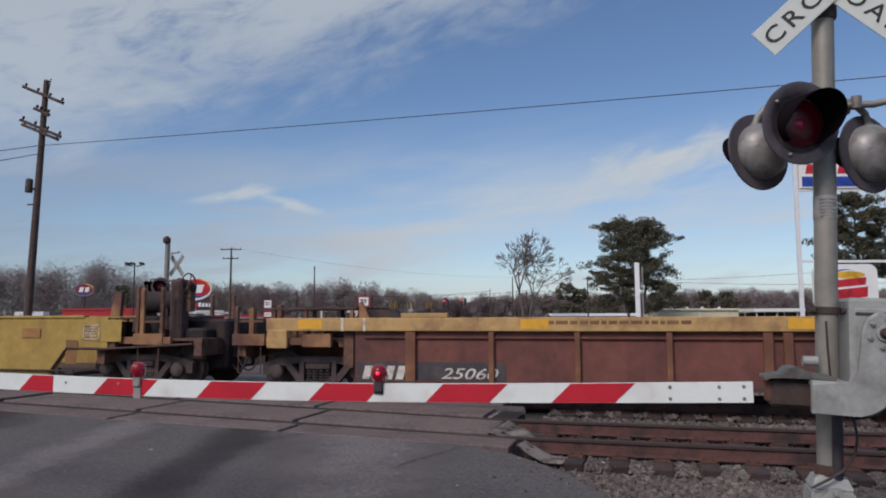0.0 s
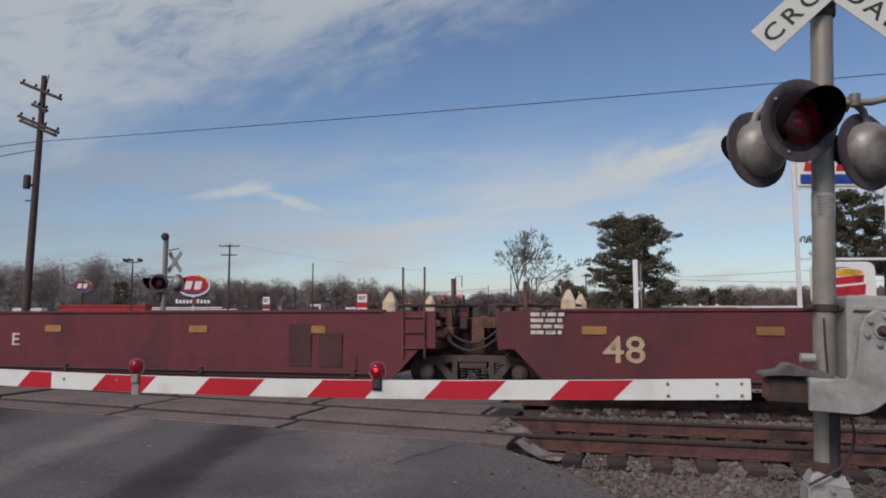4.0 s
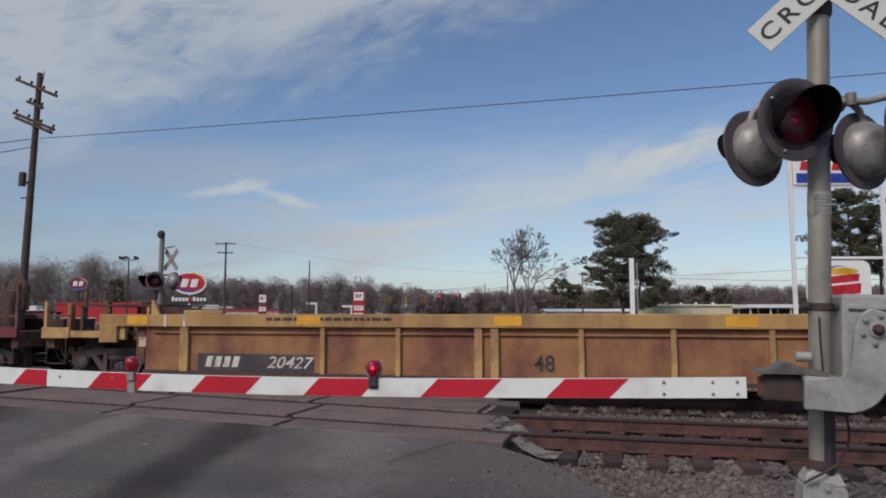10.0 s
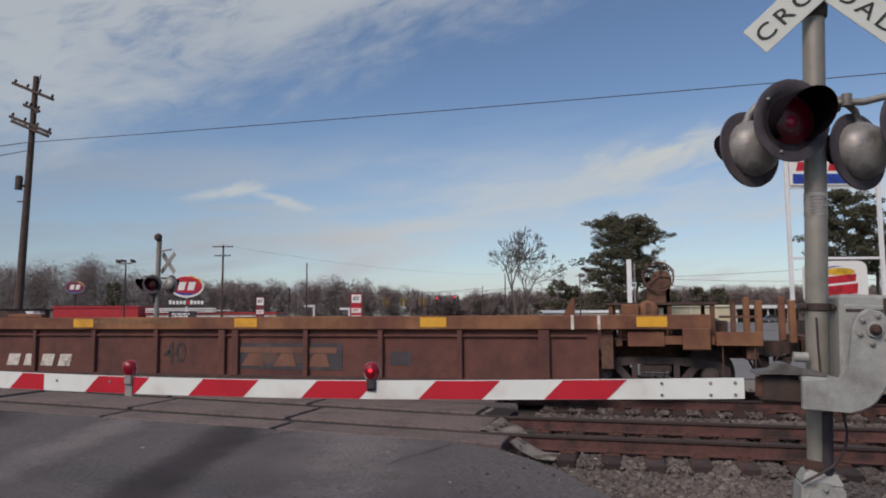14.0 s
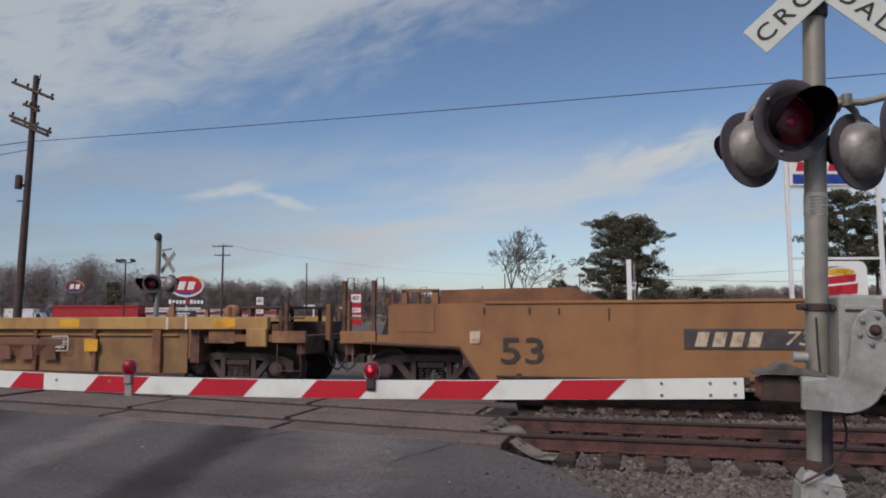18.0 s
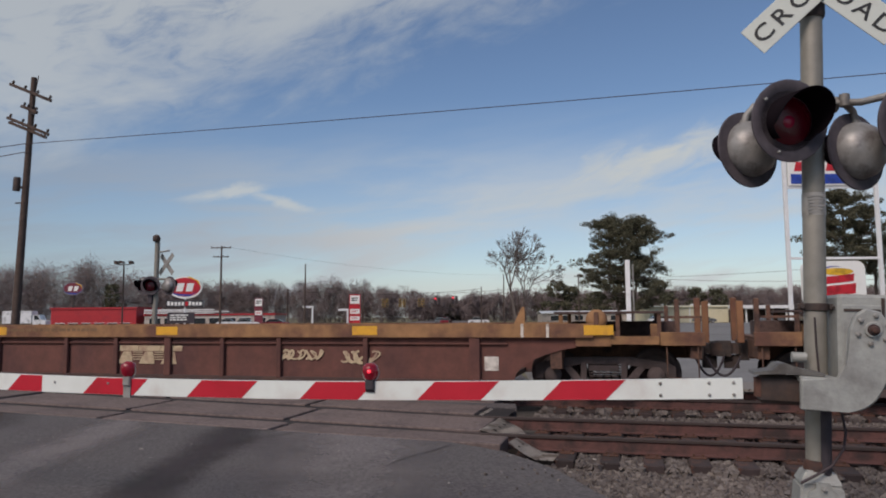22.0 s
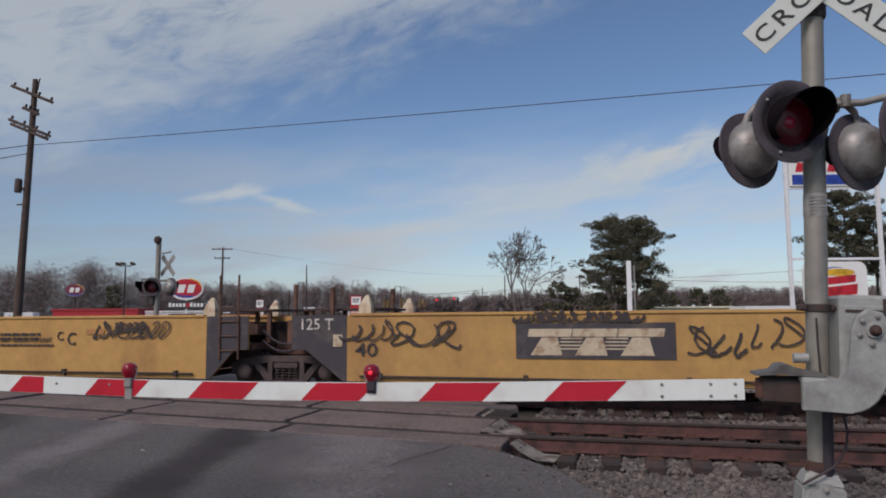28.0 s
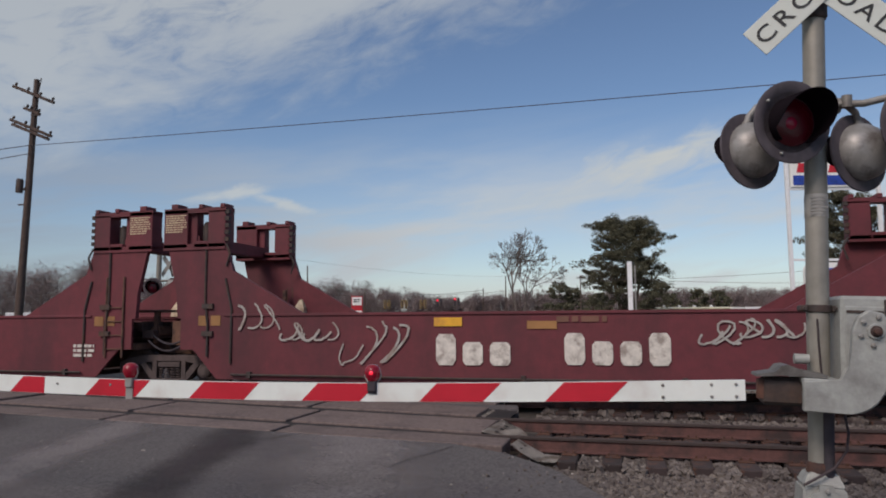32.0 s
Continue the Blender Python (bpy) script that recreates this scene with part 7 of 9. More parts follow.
# ---- stencils, plates, emblems and graffiti on the cars ----
SILVER = mat("silver_spray", (0.37, 0.35, 0.33), 0.6, 0.0, 0.2, 9, (0.26, 0.20, 0.17), 0.45, 5, bump=0)
PALE_GREEN = mat("pale_green_spray", (0.46, 0.48, 0.37), 0.6, 0, 0.15, 9, (0.36, 0.38, 0.29), 0.4, 4, bump=0)
PINK_PLATE = mat("faded_pink_plate", (0.25, 0.115, 0.095), 0.7, 0, 0.15, 6, bump=0)
FADED = mat("faded_reflector", (0.40, 0.195, 0.070), 0.65, 0, 0.12, 6, bump=0)
DARKER = mat("darker_patch", (0.070, 0.024, 0.028), 0.7, 0, 0.15, 6, bump=0)
TEXT_RED = mat("faded_red_stencil", (0.19, 0.088, 0.060), 0.7, 0, 0.15, 6, bump=0)


def face(k):
    return -SIDE + 0.079 if UNITS[k][0] in ("R", "Rw", "Rd", "Y", "Yw", "Ry", "r", "rb") else -SIDE - 0.018


def mark(k, words, x, z, w, h, material):
    slant = 0.28 if len(words) > 4 and words.isdigit() and UNITS[k][0] not in ("N", "G", "F") else 0.0
    o = text("stencil", words, h * 1.38, material, CARS[k][0], upright(x, face(k) - 0.004, z), 0.012 * h, 0.002, w, shear=slant)
    return tagged(o, kind="stuff") if len(words) > 1 else o


def rows(k, x, z, w, h, material, n):
    if n == 1 and h >= 0.2:                       # the owner's mark: four slanted bars
        bm = B()
        for i in range(4):
            a, b, q = x - w / 2 + w * (i + 0.12) / 4, x - w / 2 + w * (i + 0.80) / 4, h * 0.14
            prism(bm, [(a - q, z - h / 2), (b - q, z - h / 2), (b + q, z + h / 2), (a + q, z + h / 2)], face(k) - 0.006, face(k) - 0.002)
        return tagged(part("owner_mark", bm, material, CARS[k][0]), kind="stuff")
    return bars("small_print", CARS[k][0], x, face(k) - 0.006, z, w, h, n, material, k * 7 + int(x * 10))


def flat(name, k, poly, material, off=0.005, label=""):
    bm = B()
    prism(bm, poly, face(k) - off, face(k) - off + 0.004)
    return part(name, bm, material, CARS[k][0], label)


def patch(k, x, z, w, h, material):
    if material is REFLECT and UNITS[k][0] in ("N", "G", "F"):
        material = FADED
    return flat("reflector_plate" if material in (REFLECT, FADED) else "label_plate", k, [(x - w / 2, z - h / 2), (x + w / 2, z - h / 2), (x + w / 2, z + h / 2), (x - w / 2, z + h / 2)], material)


def panel(k, x, z, w, h, material):
    m = PAINTS["slate"] if material is TEXT_BLACK else material
    return flat("stencil_panel", k, [(x - w / 2, z - h / 2), (x + w / 2, z - h / 2), (x + w / 2, z + h / 2), (x - w / 2, z + h / 2)], m, 0.003, "dark painted stencil panel")


def plate(k, x, z, w, h, material):
    bm = B()
    y = face(k) - 0.006
    t = 0.025
    for a, b, c, d in ((x - w / 2, x + w / 2, z + h / 2 - t, z + h / 2), (x - w / 2, x + w / 2, z - h / 2, z - h / 2 + t), (x - w / 2, x - w / 2 + t, z - h / 2, z + h / 2), (x + w / 2 - t, x + w / 2, z - h / 2, z + h / 2), (x - 0.01, x + 0.01, z - h / 2, z + h / 2)):
        box(bm, a, b, y, y + 0.004, c, d)
    p = part("service_plate", bm, material, CARS[k][0], "white outlined service stencil")
    bars("small_print", p, x, y, z, w * 0.8, h * 0.7, 4, material, k + 3)
    return p


def ring(k, x, z, w, h, material):
    bm = B()
    torus(bm, w * 0.42, 0.02, 24, 4, pose(x, face(k) - 0.004, z, 90))
    box(bm, x - w * .25, x + w * .25, face(k) - 0.006, face(k) - 0.002, z - 0.03, z + 0.03)
    return part("round_emblem", bm, material, CARS[k][0], "round white emblem")


def blocks(k, x, z, w, h, material, n):
    """An emblem as plain blocks, one for each of its shapes; broad ones carry fine lines."""
    g = w / n
    if n == 2:
        material = DARKER
    y = face(k) - 0.010
    for i in range(n):
        bm = B()
        if k >= 40:                                # chamfered blocks, the outer ones taller
            a, b = x - w / 2 + g * i + g * 0.13, x - w / 2 + g * (i + 1) - g * 0.13
            zt = z + h * (0.5 if i == 0 or i == n - 1 and n > 3 else 0.24)
            cx, cz, rx, rz, e = (a + b) / 2, (z - h / 2 + zt) / 2, (b - a) / 2, (zt - z + h / 2) / 2, 0.68
            chamfered = [(cx + rx * p, cz + rz * q) for p, q in ((-1, -e), (-e, -1), (e, -1), (1, -e), (1, e), (e, 1), (-e, 1), (-1, e))]
            prism(bm, chamfered, y, y + 0.004)
            part("emblem", bm, material, CARS[k][0], "cream painted emblem block")
        elif n == 3:                               # a broad bar over flared feet, joined by fine lines
            a, b, sl = x - w / 2 + g * i, x - w / 2 + g * (i + 1), h * 0.2

            def piece(x0, x1, z0, x2, x3, z1):
                prism(bm, [(x0 + sl * z0, z + h * z0), (x1 + sl * z0, z + h * z0), (x3 + sl * z1, z + h * z1), (x2 + sl * z1, z + h * z1)], y, y + 0.004)
            piece(a, b - 0.015, 0.20, a, b - 0.015, 0.5)
            piece(a + g * 0.14, b - g * 0.14, -0.5, a + g * 0.32, b - g * 0.32, 0.17)
            if i < 2:
                for q in (-0.28, -0.15, -0.02, 0.11):
                    piece(b - g * 0.24, b + g * 0.24, q, b - g * 0.24, b + g * 0.24, q + 0.05)
            tagged(part("emblem", bm, material, CARS[k][0], "painted emblem block with fine lines"), kind="stuff")
        elif n == 4 and material is TEXT_TAN:
            a, b, sl = x - w / 2 + g * i + g * 0.04, x - w / 2 + g * (i + 1) - g * 0.04, h * 0.5
            prism(bm, [(a - sl * 0.1, z - h * 0.08), (b - sl * 0.1, z - h * 0.08), (b + sl * 0.45, z + h * 0.45), (a + sl * 0.45, z + h * 0.45)], y, y + 0.004)
            part("emblem", bm, material, CARS[k][0], "slanted tan emblem block")
            if i == 0:
                bm = B()
                prism(bm, [(x - w * 0.55, z - h * 0.42), (x + w * 0.40, z - h * 0.30), (x + w * 0.30, z - h * 0.17), (x - w * 0.30, z - h * 0.20)], y, y + 0.004)
                part("emblem", bm, material, CARS[k][0], "long tan wedge under the emblem")
        else:
            a, b = x - w / 2 + g * i + g * 0.14, x - w / 2 + g * (i + 1) - g * 0.14
            t = 0.5 if i == 0 or i == n - 1 and n > 3 else 0.28
            prism(bm, [(a, z - h * 0.5), (b, z - h * 0.5), (b, z + h * t), (a, z + h * t)], y, y + 0.004)
            part("emblem", bm, material, CARS[k][0], "painted emblem block")


def ribbon(bm, pts, w, y):
    n = len(pts)
    prev = None
    for i, (x, z) in enumerate(pts):
        a, b = pts[max(0, i - 1)], pts[min(n - 1, i + 1)]
        d = Vector((b[0] - a[0], b[1] - a[1]))
        d = d.normalized() if d.length else Vector((1, 0))
        yy = y - 0.0004 * i                        # a stroke lies over its own start
        cur = (bm.verts.new((x - d.y * w, yy, z + d.x * w)), bm.verts.new((x + d.y * w, yy, z - d.x * w)))
        if prev:
            bm.faces.new((prev[0], prev[1], cur[1], cur[0]))
        prev = cur


def scrawl(k, x, z, w, h, material, seed):
    """A sprayed tag: loops and strokes with no letters in it."""
    rnd = random.Random(seed)
    bm = B()
    n = max(3, int(w / h * 2.2))
    for i in range(n):
        cx = x - w / 2 + w * (i + 0.5) / n
        a, ph, fr = 0.5 * h, rnd.random() * 6.28, 1 + int(rnd.random() * 2.4)
        amp = w / n * (0.35 + 0.35 * rnd.random())
        pts = []
        for j in range(19):
            f = j / 18
            pts.append((cx + amp * math.sin(ph + f * 6.28 * fr * 0.7) + (f - .5) * w / n * 0.6, z + a * (0.85 * math.cos(ph * 0.5 + f * 3.14 * fr)) * (0.75 + 0.25 * rnd.random() * f)))
        ribbon(bm, pts, ((0.015 if k >= 40 else 0.024) if material is SILVER else 0.016) + 0.010 * rnd.random(), face(k) - 0.013 - 0.0012 * i)
    return tagged(part("graffiti", bm, material, CARS[k][0], "sprayed looping scrawl"), kind="stuff")


def blob(k, x, z, w, h, material, seed):
    """A filled bubble tag with a dark outline."""
    rnd = random.Random(seed)
    n = 4
    ob = None
    for lay, (m, grow) in enumerate(((TEXT_BLACK, 0.055), (material, -0.012))):
        bm = B()
        rnd = random.Random(seed)
        for i in range(n):
            cx = x - w / 2 + w * (i + 0.5) / n
            pts = []
            for j in range(22):
                q = 2 * math.pi * j / 22
                r = 1 + 0.22 * math.sin(3 * q + seed + i * 2) + 0.12 * math.sin(5 * q + i)
                pts.append((cx + (w / n * 0.52 * r + grow) * math.cos(q), z + (h * 0.42 * r + grow) * math.sin(q)))
            prism(bm, pts, face(k) - 0.012 - 0.003 * lay - 0.0006 * i, face(k) - 0.006)
        ob = tagged(part("graffiti", bm, m, CARS[k][0], "bubble graffiti with a dark outline"), kind="stuff")
    return ob


# cars that repeat the stencils of their neighbours
for k, dx in ((5, -1.4), (6, -1.4), (7, -1.4)):
    for x in (3.7, 6.5, 9.8, 13.4, 16.0):
        patch(k, x + dx, 1.22, 0.42, 0.14, REFLECT)
    rows(k, 2.9 + dx, 1.32, 0.6, 0.42, TEXT_WHITE, 4)
    mark(k, "48", 4.2 + dx, 0.87, 0.70, 0.46, TEXT_TAN)
    blocks(k, 14.6, 0.92, 1.3, 0.8, TEXT_BLACK, 2)
for k, c in ((5, "E"), (6, "D"), (7, "C")):
    mark(k, c, 7.4, 0.97, 0.2, 0.27, TEXT_WHITE)
for k in (20, 21, 22):
    scrawl(k, 9.6, 0.85, 1.3, 0.6, SILVER, 50 + k)
    scrawl(k, 11.8, 0.80, 1.2, 0.6, TEXT_WHITE, 60 + k)
    scrawl(k, 4.6, 0.85, 0.9, 0.5, TEXT_BLACK, 70 + k)
    patch(k, 3.3, 0.72, 0.3, 0.3, CREAM)
mark(24, "40", 8.0, 0.85, 0.42, 0.40, TEXT_BLACK)
rows(24, 4.6, 0.55, 2.2, 0.26, TEXT_WHITE, 1)
blocks(24, 12.2, 0.80, 1.8, 0.45, TEXT_RED, 3)
for k in (16, 17):
    panel(k, 11.8, 0.78, 2.2, 0.5, TEXT_BLACK)
    blocks(k, 11.8, 0.78, 2.0, 0.4, TEXT_TAN, 3)
mark(16, "125-T", 2.5, 0.62, 0.7, 0.28, TEXT_WHITE)
rows(17, 15.5, 0.66, 0.5, 0.5, TEXT_WHITE, 6)
panel(35, 9.2, 1.04, 2.7, 0.62, TEXT_BLACK)
blocks(35, 9.2, 1.04, 2.3, 0.45, CREAM, 3)
for x in (4.4, 7.0, 12.2, 14.6):
    patch(35, x, 1.2, 0.42, 0.12, FADED)
rows(35, 5.6, 1.05, 1.5, 0.12, TEXT_BLACK, 1)
scrawl(35, 13.2, 0.95, 1.2, 0.6, TEXT_BLACK, 91)
panel(1, 4.48, 0.52, 2.86, 0.32, TEXT_BLACK)
rows(1, 3.60, 0.48, 0.89, 0.25, TEXT_WHITE, 1)
mark(1, "25060", 5.22, 0.47, 1.07, 0.20, TEXT_WHITE)
panel(2, 12.57, 0.71, 2.93, 0.46, TEXT_BLACK)
blocks(2, 12.59, 0.71, 2.41, 0.39, TEXT_WHITE, 3)
panel(3, 4.25, 0.54, 2.59, 0.33, TEXT_BLACK)
rows(3, 3.51, 0.55, 0.79, 0.22, TEXT_WHITE, 1)
mark(3, "25060", 4.99, 0.56, 0.99, 0.23, TEXT_WHITE)
patch(3, 5.96, 0.86, 0.41, 0.32, CREAM)
mark(4, "48", 4.19, 0.87, 0.72, 0.47, TEXT_TAN)
blocks(4, 5.26, 1.04, 0.99, 0.28, TEXT_WHITE, 4)
mark(4, "240311", 6.28, 1.03, 0.91, 0.27, TEXT_WHITE)
mark(4, "A", 7.71, 0.97, 0.20, 0.27, TEXT_WHITE)
mark(4, "LD LMT 110000 PER UNIT", 10.24, 1.03, 1.32, 0.10, TEXT_WHITE)
for x in (9.2, 11.0, 13.0, 15.2):
    patch(4, x, 0.91, 0.2, 0.13, FADED)
rows(4, 10.88, 1.45, 0.82, 0.11, TEXT_WHITE, 1)
patch(4, 9.79, 1.18, 0.48, 0.13, REFLECT)
patch(4, 13.46, 1.16, 0.50, 0.14, REFLECT)
patch(4, 6.50, 1.26, 0.40, 0.16, REFLECT)
patch(4, 3.67, 1.25, 0.40, 0.19, REFLECT)
rows(4, 3.09, 1.32, 0.64, 0.44, TEXT_WHITE, 4)
patch(4, 3.70, 1.47, 0.07, 0.15, TEXT_WHITE)
patch(4, 4.09, 1.47, 0.07, 0.15, TEXT_WHITE)
patch(4, 4.53, 1.46, 0.07, 0.14, TEXT_WHITE)
patch(4, 4.82, 1.40, 0.07, 0.25, TEXT_WHITE)
patch(4, 5.31, 1.43, 0.41, 0.21, TEXT_TAN)
blocks(4, 15.78, 0.92, 1.31, 0.86, TEXT_BLACK, 2)
patch(4, 16.77, 1.38, 0.39, 0.24, TEXT_TAN)
mark(4, "40", 17.27, 1.38, 0.19, 0.24, TEXT_WHITE)
mark(4, "45", 18.04, 1.42, 0.20, 0.15, TEXT_WHITE)
patch(4, 16.76, 1.19, 0.46, 0.12, REFLECT)
rows(4, 18.03, 1.04, 0.53, 0.34, TEXT_WHITE, 4)
blocks(8, 3.98, 1.08, 0.80, 0.29, TEXT_WHITE, 4)
mark(8, "240311", 4.87, 1.04, 0.86, 0.24, TEXT_WHITE)
mark(8, "B", 6.21, 1.01, 0.20, 0.23, TEXT_WHITE)
patch(8, 11.30, 1.14, 0.48, 0.13, REFLECT)
patch(8, 8.17, 1.17, 0.43, 0.12, REFLECT)
patch(8, 14.83, 1.17, 0.51, 0.14, REFLECT)
patch(8, 14.96, 1.35, 0.49, 0.22, TEXT_WHITE)
patch(8, 17.62, 1.17, 0.87, 0.13, REFLECT)
rows(8, 17.64, 1.39, 0.76, 0.24, TEXT_WHITE, 4)
rows(8, 16.65, 0.73, 0.53, 0.14, TEXT_WHITE, 2)
mark(8, "40", 15.52, 1.31, 0.24, 0.30, TEXT_WHITE)
mark(8, "45", 16.41, 1.38, 0.21, 0.15, TEXT_WHITE)
patch(8, 18.45, 1.25, 0.45, 0.35, TEXT_TAN)
mark(9, "A", 7.13, 1.05, 0.21, 0.22, TEXT_WHITE)
blocks(9, 10.10, 1.08, 2.83, 0.43, TEXT_TAN, 4)
rows(9, 9.22, 1.51, 1.23, 0.12, TEXT_WHITE, 1)
patch(9, 8.34, 1.29, 0.45, 0.12, REFLECT)
patch(9, 11.87, 1.22, 0.47, 0.12, REFLECT)
patch(9, 14.17, 1.27, 0.52, 0.21, REFLECT)
mark(9, "125", 14.68, 1.38, 0.23, 0.13, TEXT_WHITE)
plate(9, 14.07, 0.84, 0.54, 0.29, TEXT_WHITE)
patch(10, 1.86, 1.27, 0.48, 0.22, REFLECT)
patch(10, 1.40, 1.03, 0.21, 0.23, CREAM)
rows(10, 2.42, 1.44, 0.43, 0.10, TEXT_WHITE, 2)
rows(10, 2.92, 1.22, 1.44, 0.16, TEXT_WHITE, 2)
rows(10, 2.03, 0.84, 0.75, 0.31, TEXT_WHITE, 4)
mark(10, "E", 5.22, 0.99, 0.15, 0.27, TEXT_WHITE)
patch(10, 4.18, 1.24, 0.46, 0.12, REFLECT)
patch(11, 1.85, 1.33, 0.38, 0.18, REFLECT)
rows(11, 2.75, 1.28, 1.27, 0.17, TEXT_WHITE, 2)
patch(11, 1.48, 1.13, 0.20, 0.19, CREAM)
rows(11, 2.15, 0.94, 0.90, 0.26, TEXT_WHITE, 4)
mark(11, "D", 4.93, 1.00, 0.20, 0.24, TEXT_WHITE)
patch(11, 3.90, 1.26, 0.44, 0.11, REFLECT)
rows(11, 6.84, 1.47, 0.87, 0.11, TEXT_WHITE, 1)
mark(11, "WELL LD LMT 124,200", 8.60, 1.46, 1.33, 0.11, TEXT_WHITE)
patch(11, 7.59, 1.23, 0.46, 0.12, REFLECT)
blocks(11, 9.57, 1.02, 3.22, 0.53, TEXT_TAN, 4)
patch(11, 11.55, 1.23, 0.49, 0.13, REFLECT)
patch(11, 13.87, 1.31, 0.45, 0.20, REFLECT)
mark(11, "125 T", 14.42, 1.42, 0.32, 0.11, TEXT_WHITE)
plate(11, 13.76, 0.88, 0.50, 0.27, TEXT_WHITE)
mark(12, "C", 4.60, 1.02, 0.17, 0.25, TEXT_WHITE)
patch(12, 13.38, 1.30, 0.50, 0.21, REFLECT)
plate(12, 13.31, 0.88, 0.54, 0.31, TEXT_WHITE)
mark(12, "125", 13.85, 1.41, 0.21, 0.12, TEXT_WHITE)
patch(12, 11.27, 1.27, 0.42, 0.12, REFLECT)
patch(13, 1.82, 1.30, 0.51, 0.23, REFLECT)
patch(13, 1.38, 1.06, 0.23, 0.22, CREAM)
rows(13, 2.89, 1.23, 1.47, 0.21, TEXT_WHITE, 2)
rows(13, 2.16, 0.86, 1.07, 0.34, TEXT_WHITE, 4)
blocks(13, 3.59, 0.95, 0.92, 0.27, TEXT_WHITE, 4)
mark(13, "239111", 4.91, 0.95, 1.05, 0.26, TEXT_WHITE)
mark(13, "B", 6.58, 0.97, 0.20, 0.28, TEXT_WHITE)
patch(13, 4.21, 1.22, 0.50, 0.14, REFLECT)
rows(13, 7.34, 1.46, 0.84, 0.10, TEXT_WHITE, 1)
patch(13, 8.05, 1.25, 0.46, 0.12, REFLECT)
plate(13, 8.05, 0.99, 0.25, 0.28, TEXT_WHITE)
blocks(13, 9.32, 1.08, 1.89, 0.48, TEXT_TAN, 4)
panel(14, 5.54, 0.52, 2.57, 0.34, TEXT_BLACK)
rows(14, 4.83, 0.53, 0.80, 0.21, TEXT_WHITE, 1)
mark(14, "20427", 6.28, 0.52, 1.02, 0.23, TEXT_WHITE)
mark(14, "48", 11.26, 0.59, 0.37, 0.29, TEXT_BLACK)
patch(14, 2.92, 0.90, 0.17, 0.20, CREAM)
panel(15, 9.91, 0.74, 2.54, 0.54, TEXT_BLACK)
blocks(15, 9.91, 0.73, 2.36, 0.42, TEXT_TAN, 3)
rows(15, 15.03, 0.61, 0.55, 0.49, TEXT_WHITE, 6)
patch(15, 15.63, 1.04, 0.47, 0.19, REFLECT)
patch(15, 15.71, 0.82, 0.17, 0.21, CREAM)
scrawl(15, 10.67, 0.65, 0.37, 0.16, TEXT_BLACK, 102)
patch(16, 1.76, 0.94, 0.45, 0.21, REFLECT)
patch(16, 15.70, 0.65, 0.38, 0.22, REFLECT)
patch(16, 15.80, 0.88, 0.17, 0.20, CREAM)
rows(16, 15.20, 0.59, 0.47, 0.59, TEXT_WHITE, 6)
mark(17, "125-T", 2.17, 0.53, 0.80, 0.30, TEXT_WHITE)
patch(17, 1.79, 1.08, 0.49, 0.29, REFLECT)
mark(17, "48", 3.79, 0.56, 0.40, 0.32, TEXT_BLACK)
panel(18, 3.73, 0.52, 2.78, 0.32, TEXT_BLACK)
rows(18, 3.04, 0.53, 0.77, 0.22, TEXT_WHITE, 1)
mark(18, "720427", 4.34, 0.51, 1.11, 0.23, TEXT_WHITE)
mark(18, "48", 9.34, 0.53, 0.35, 0.32, TEXT_BLACK)
mark(18, "125-T", 1.60, 0.59, 0.62, 0.24, TEXT_WHITE)
patch(18, 1.30, 0.89, 0.42, 0.20, REFLECT)
mark(19, "40", 8.14, 0.74, 0.51, 0.43, TEXT_BLACK)
panel(19, 10.67, 0.71, 2.31, 0.51, TEXT_BLACK)
blocks(19, 10.65, 0.70, 2.10, 0.37, TEXT_RED, 3)
panel(19, 12.99, 0.69, 0.41, 0.26, TEXT_BLACK)
rows(19, 4.77, 0.58, 1.81, 0.25, TEXT_WHITE, 1)
blocks(23, 6.75, 1.09, 0.66, 0.27, TEXT_WHITE, 3)
mark(23, "72771", 7.68, 1.09, 0.92, 0.28, TEXT_WHITE)
ring(23, 8.44, 1.09, 0.37, 0.36, TEXT_WHITE)
patch(23, 1.58, 1.29, 0.90, 0.16, REFLECT)
patch(23, 3.70, 1.25, 0.45, 0.16, REFLECT)
patch(23, 5.98, 1.23, 0.49, 0.14, REFLECT)
patch(23, 8.91, 1.22, 0.52, 0.12, REFLECT)
patch(23, 12.26, 1.25, 0.49, 0.12, REFLECT)
rows(23, 13.12, 1.26, 0.91, 0.13, TEXT_WHITE, 2)
rows(23, 11.99, 1.01, 0.79, 0.09, TEXT_WHITE, 1)
rows(23, 10.59, 1.23, 0.58, 0.10, TEXT_WHITE, 1)
ring(23, 13.80, 1.16, 0.20, 0.27, TEXT_WHITE)
rows(23, 14.16, 1.12, 0.41, 0.14, TEXT_WHITE, 1)
mark(23, "53", 16.18, 0.75, 0.51, 0.34, TEXT_TAN)
ring(23, 13.75, 1.18, 0.24, 0.23, TEXT_WHITE)
rows(23, 14.45, 1.13, 1.08, 0.16, TEXT_WHITE, 1)
patch(23, 14.86, 1.37, 0.44, 0.12, REFLECT)
patch(23, 17.15, 1.25, 0.47, 0.12, REFLECT)
patch(23, 19.48, 1.26, 1.02, 0.14, REFLECT)
mark(23, "45", 17.40, 1.11, 0.19, 0.14, TEXT_WHITE)
mark(23, "48", 17.91, 1.11, 0.21, 0.14, TEXT_WHITE)
mark(23, "53", 18.72, 1.11, 0.21, 0.14, TEXT_WHITE)
plate(23, 18.49, 0.73, 0.58, 0.34, TEXT_WHITE)
rows(23, 19.65, 1.06, 0.69, 0.21, TEXT_WHITE, 3)
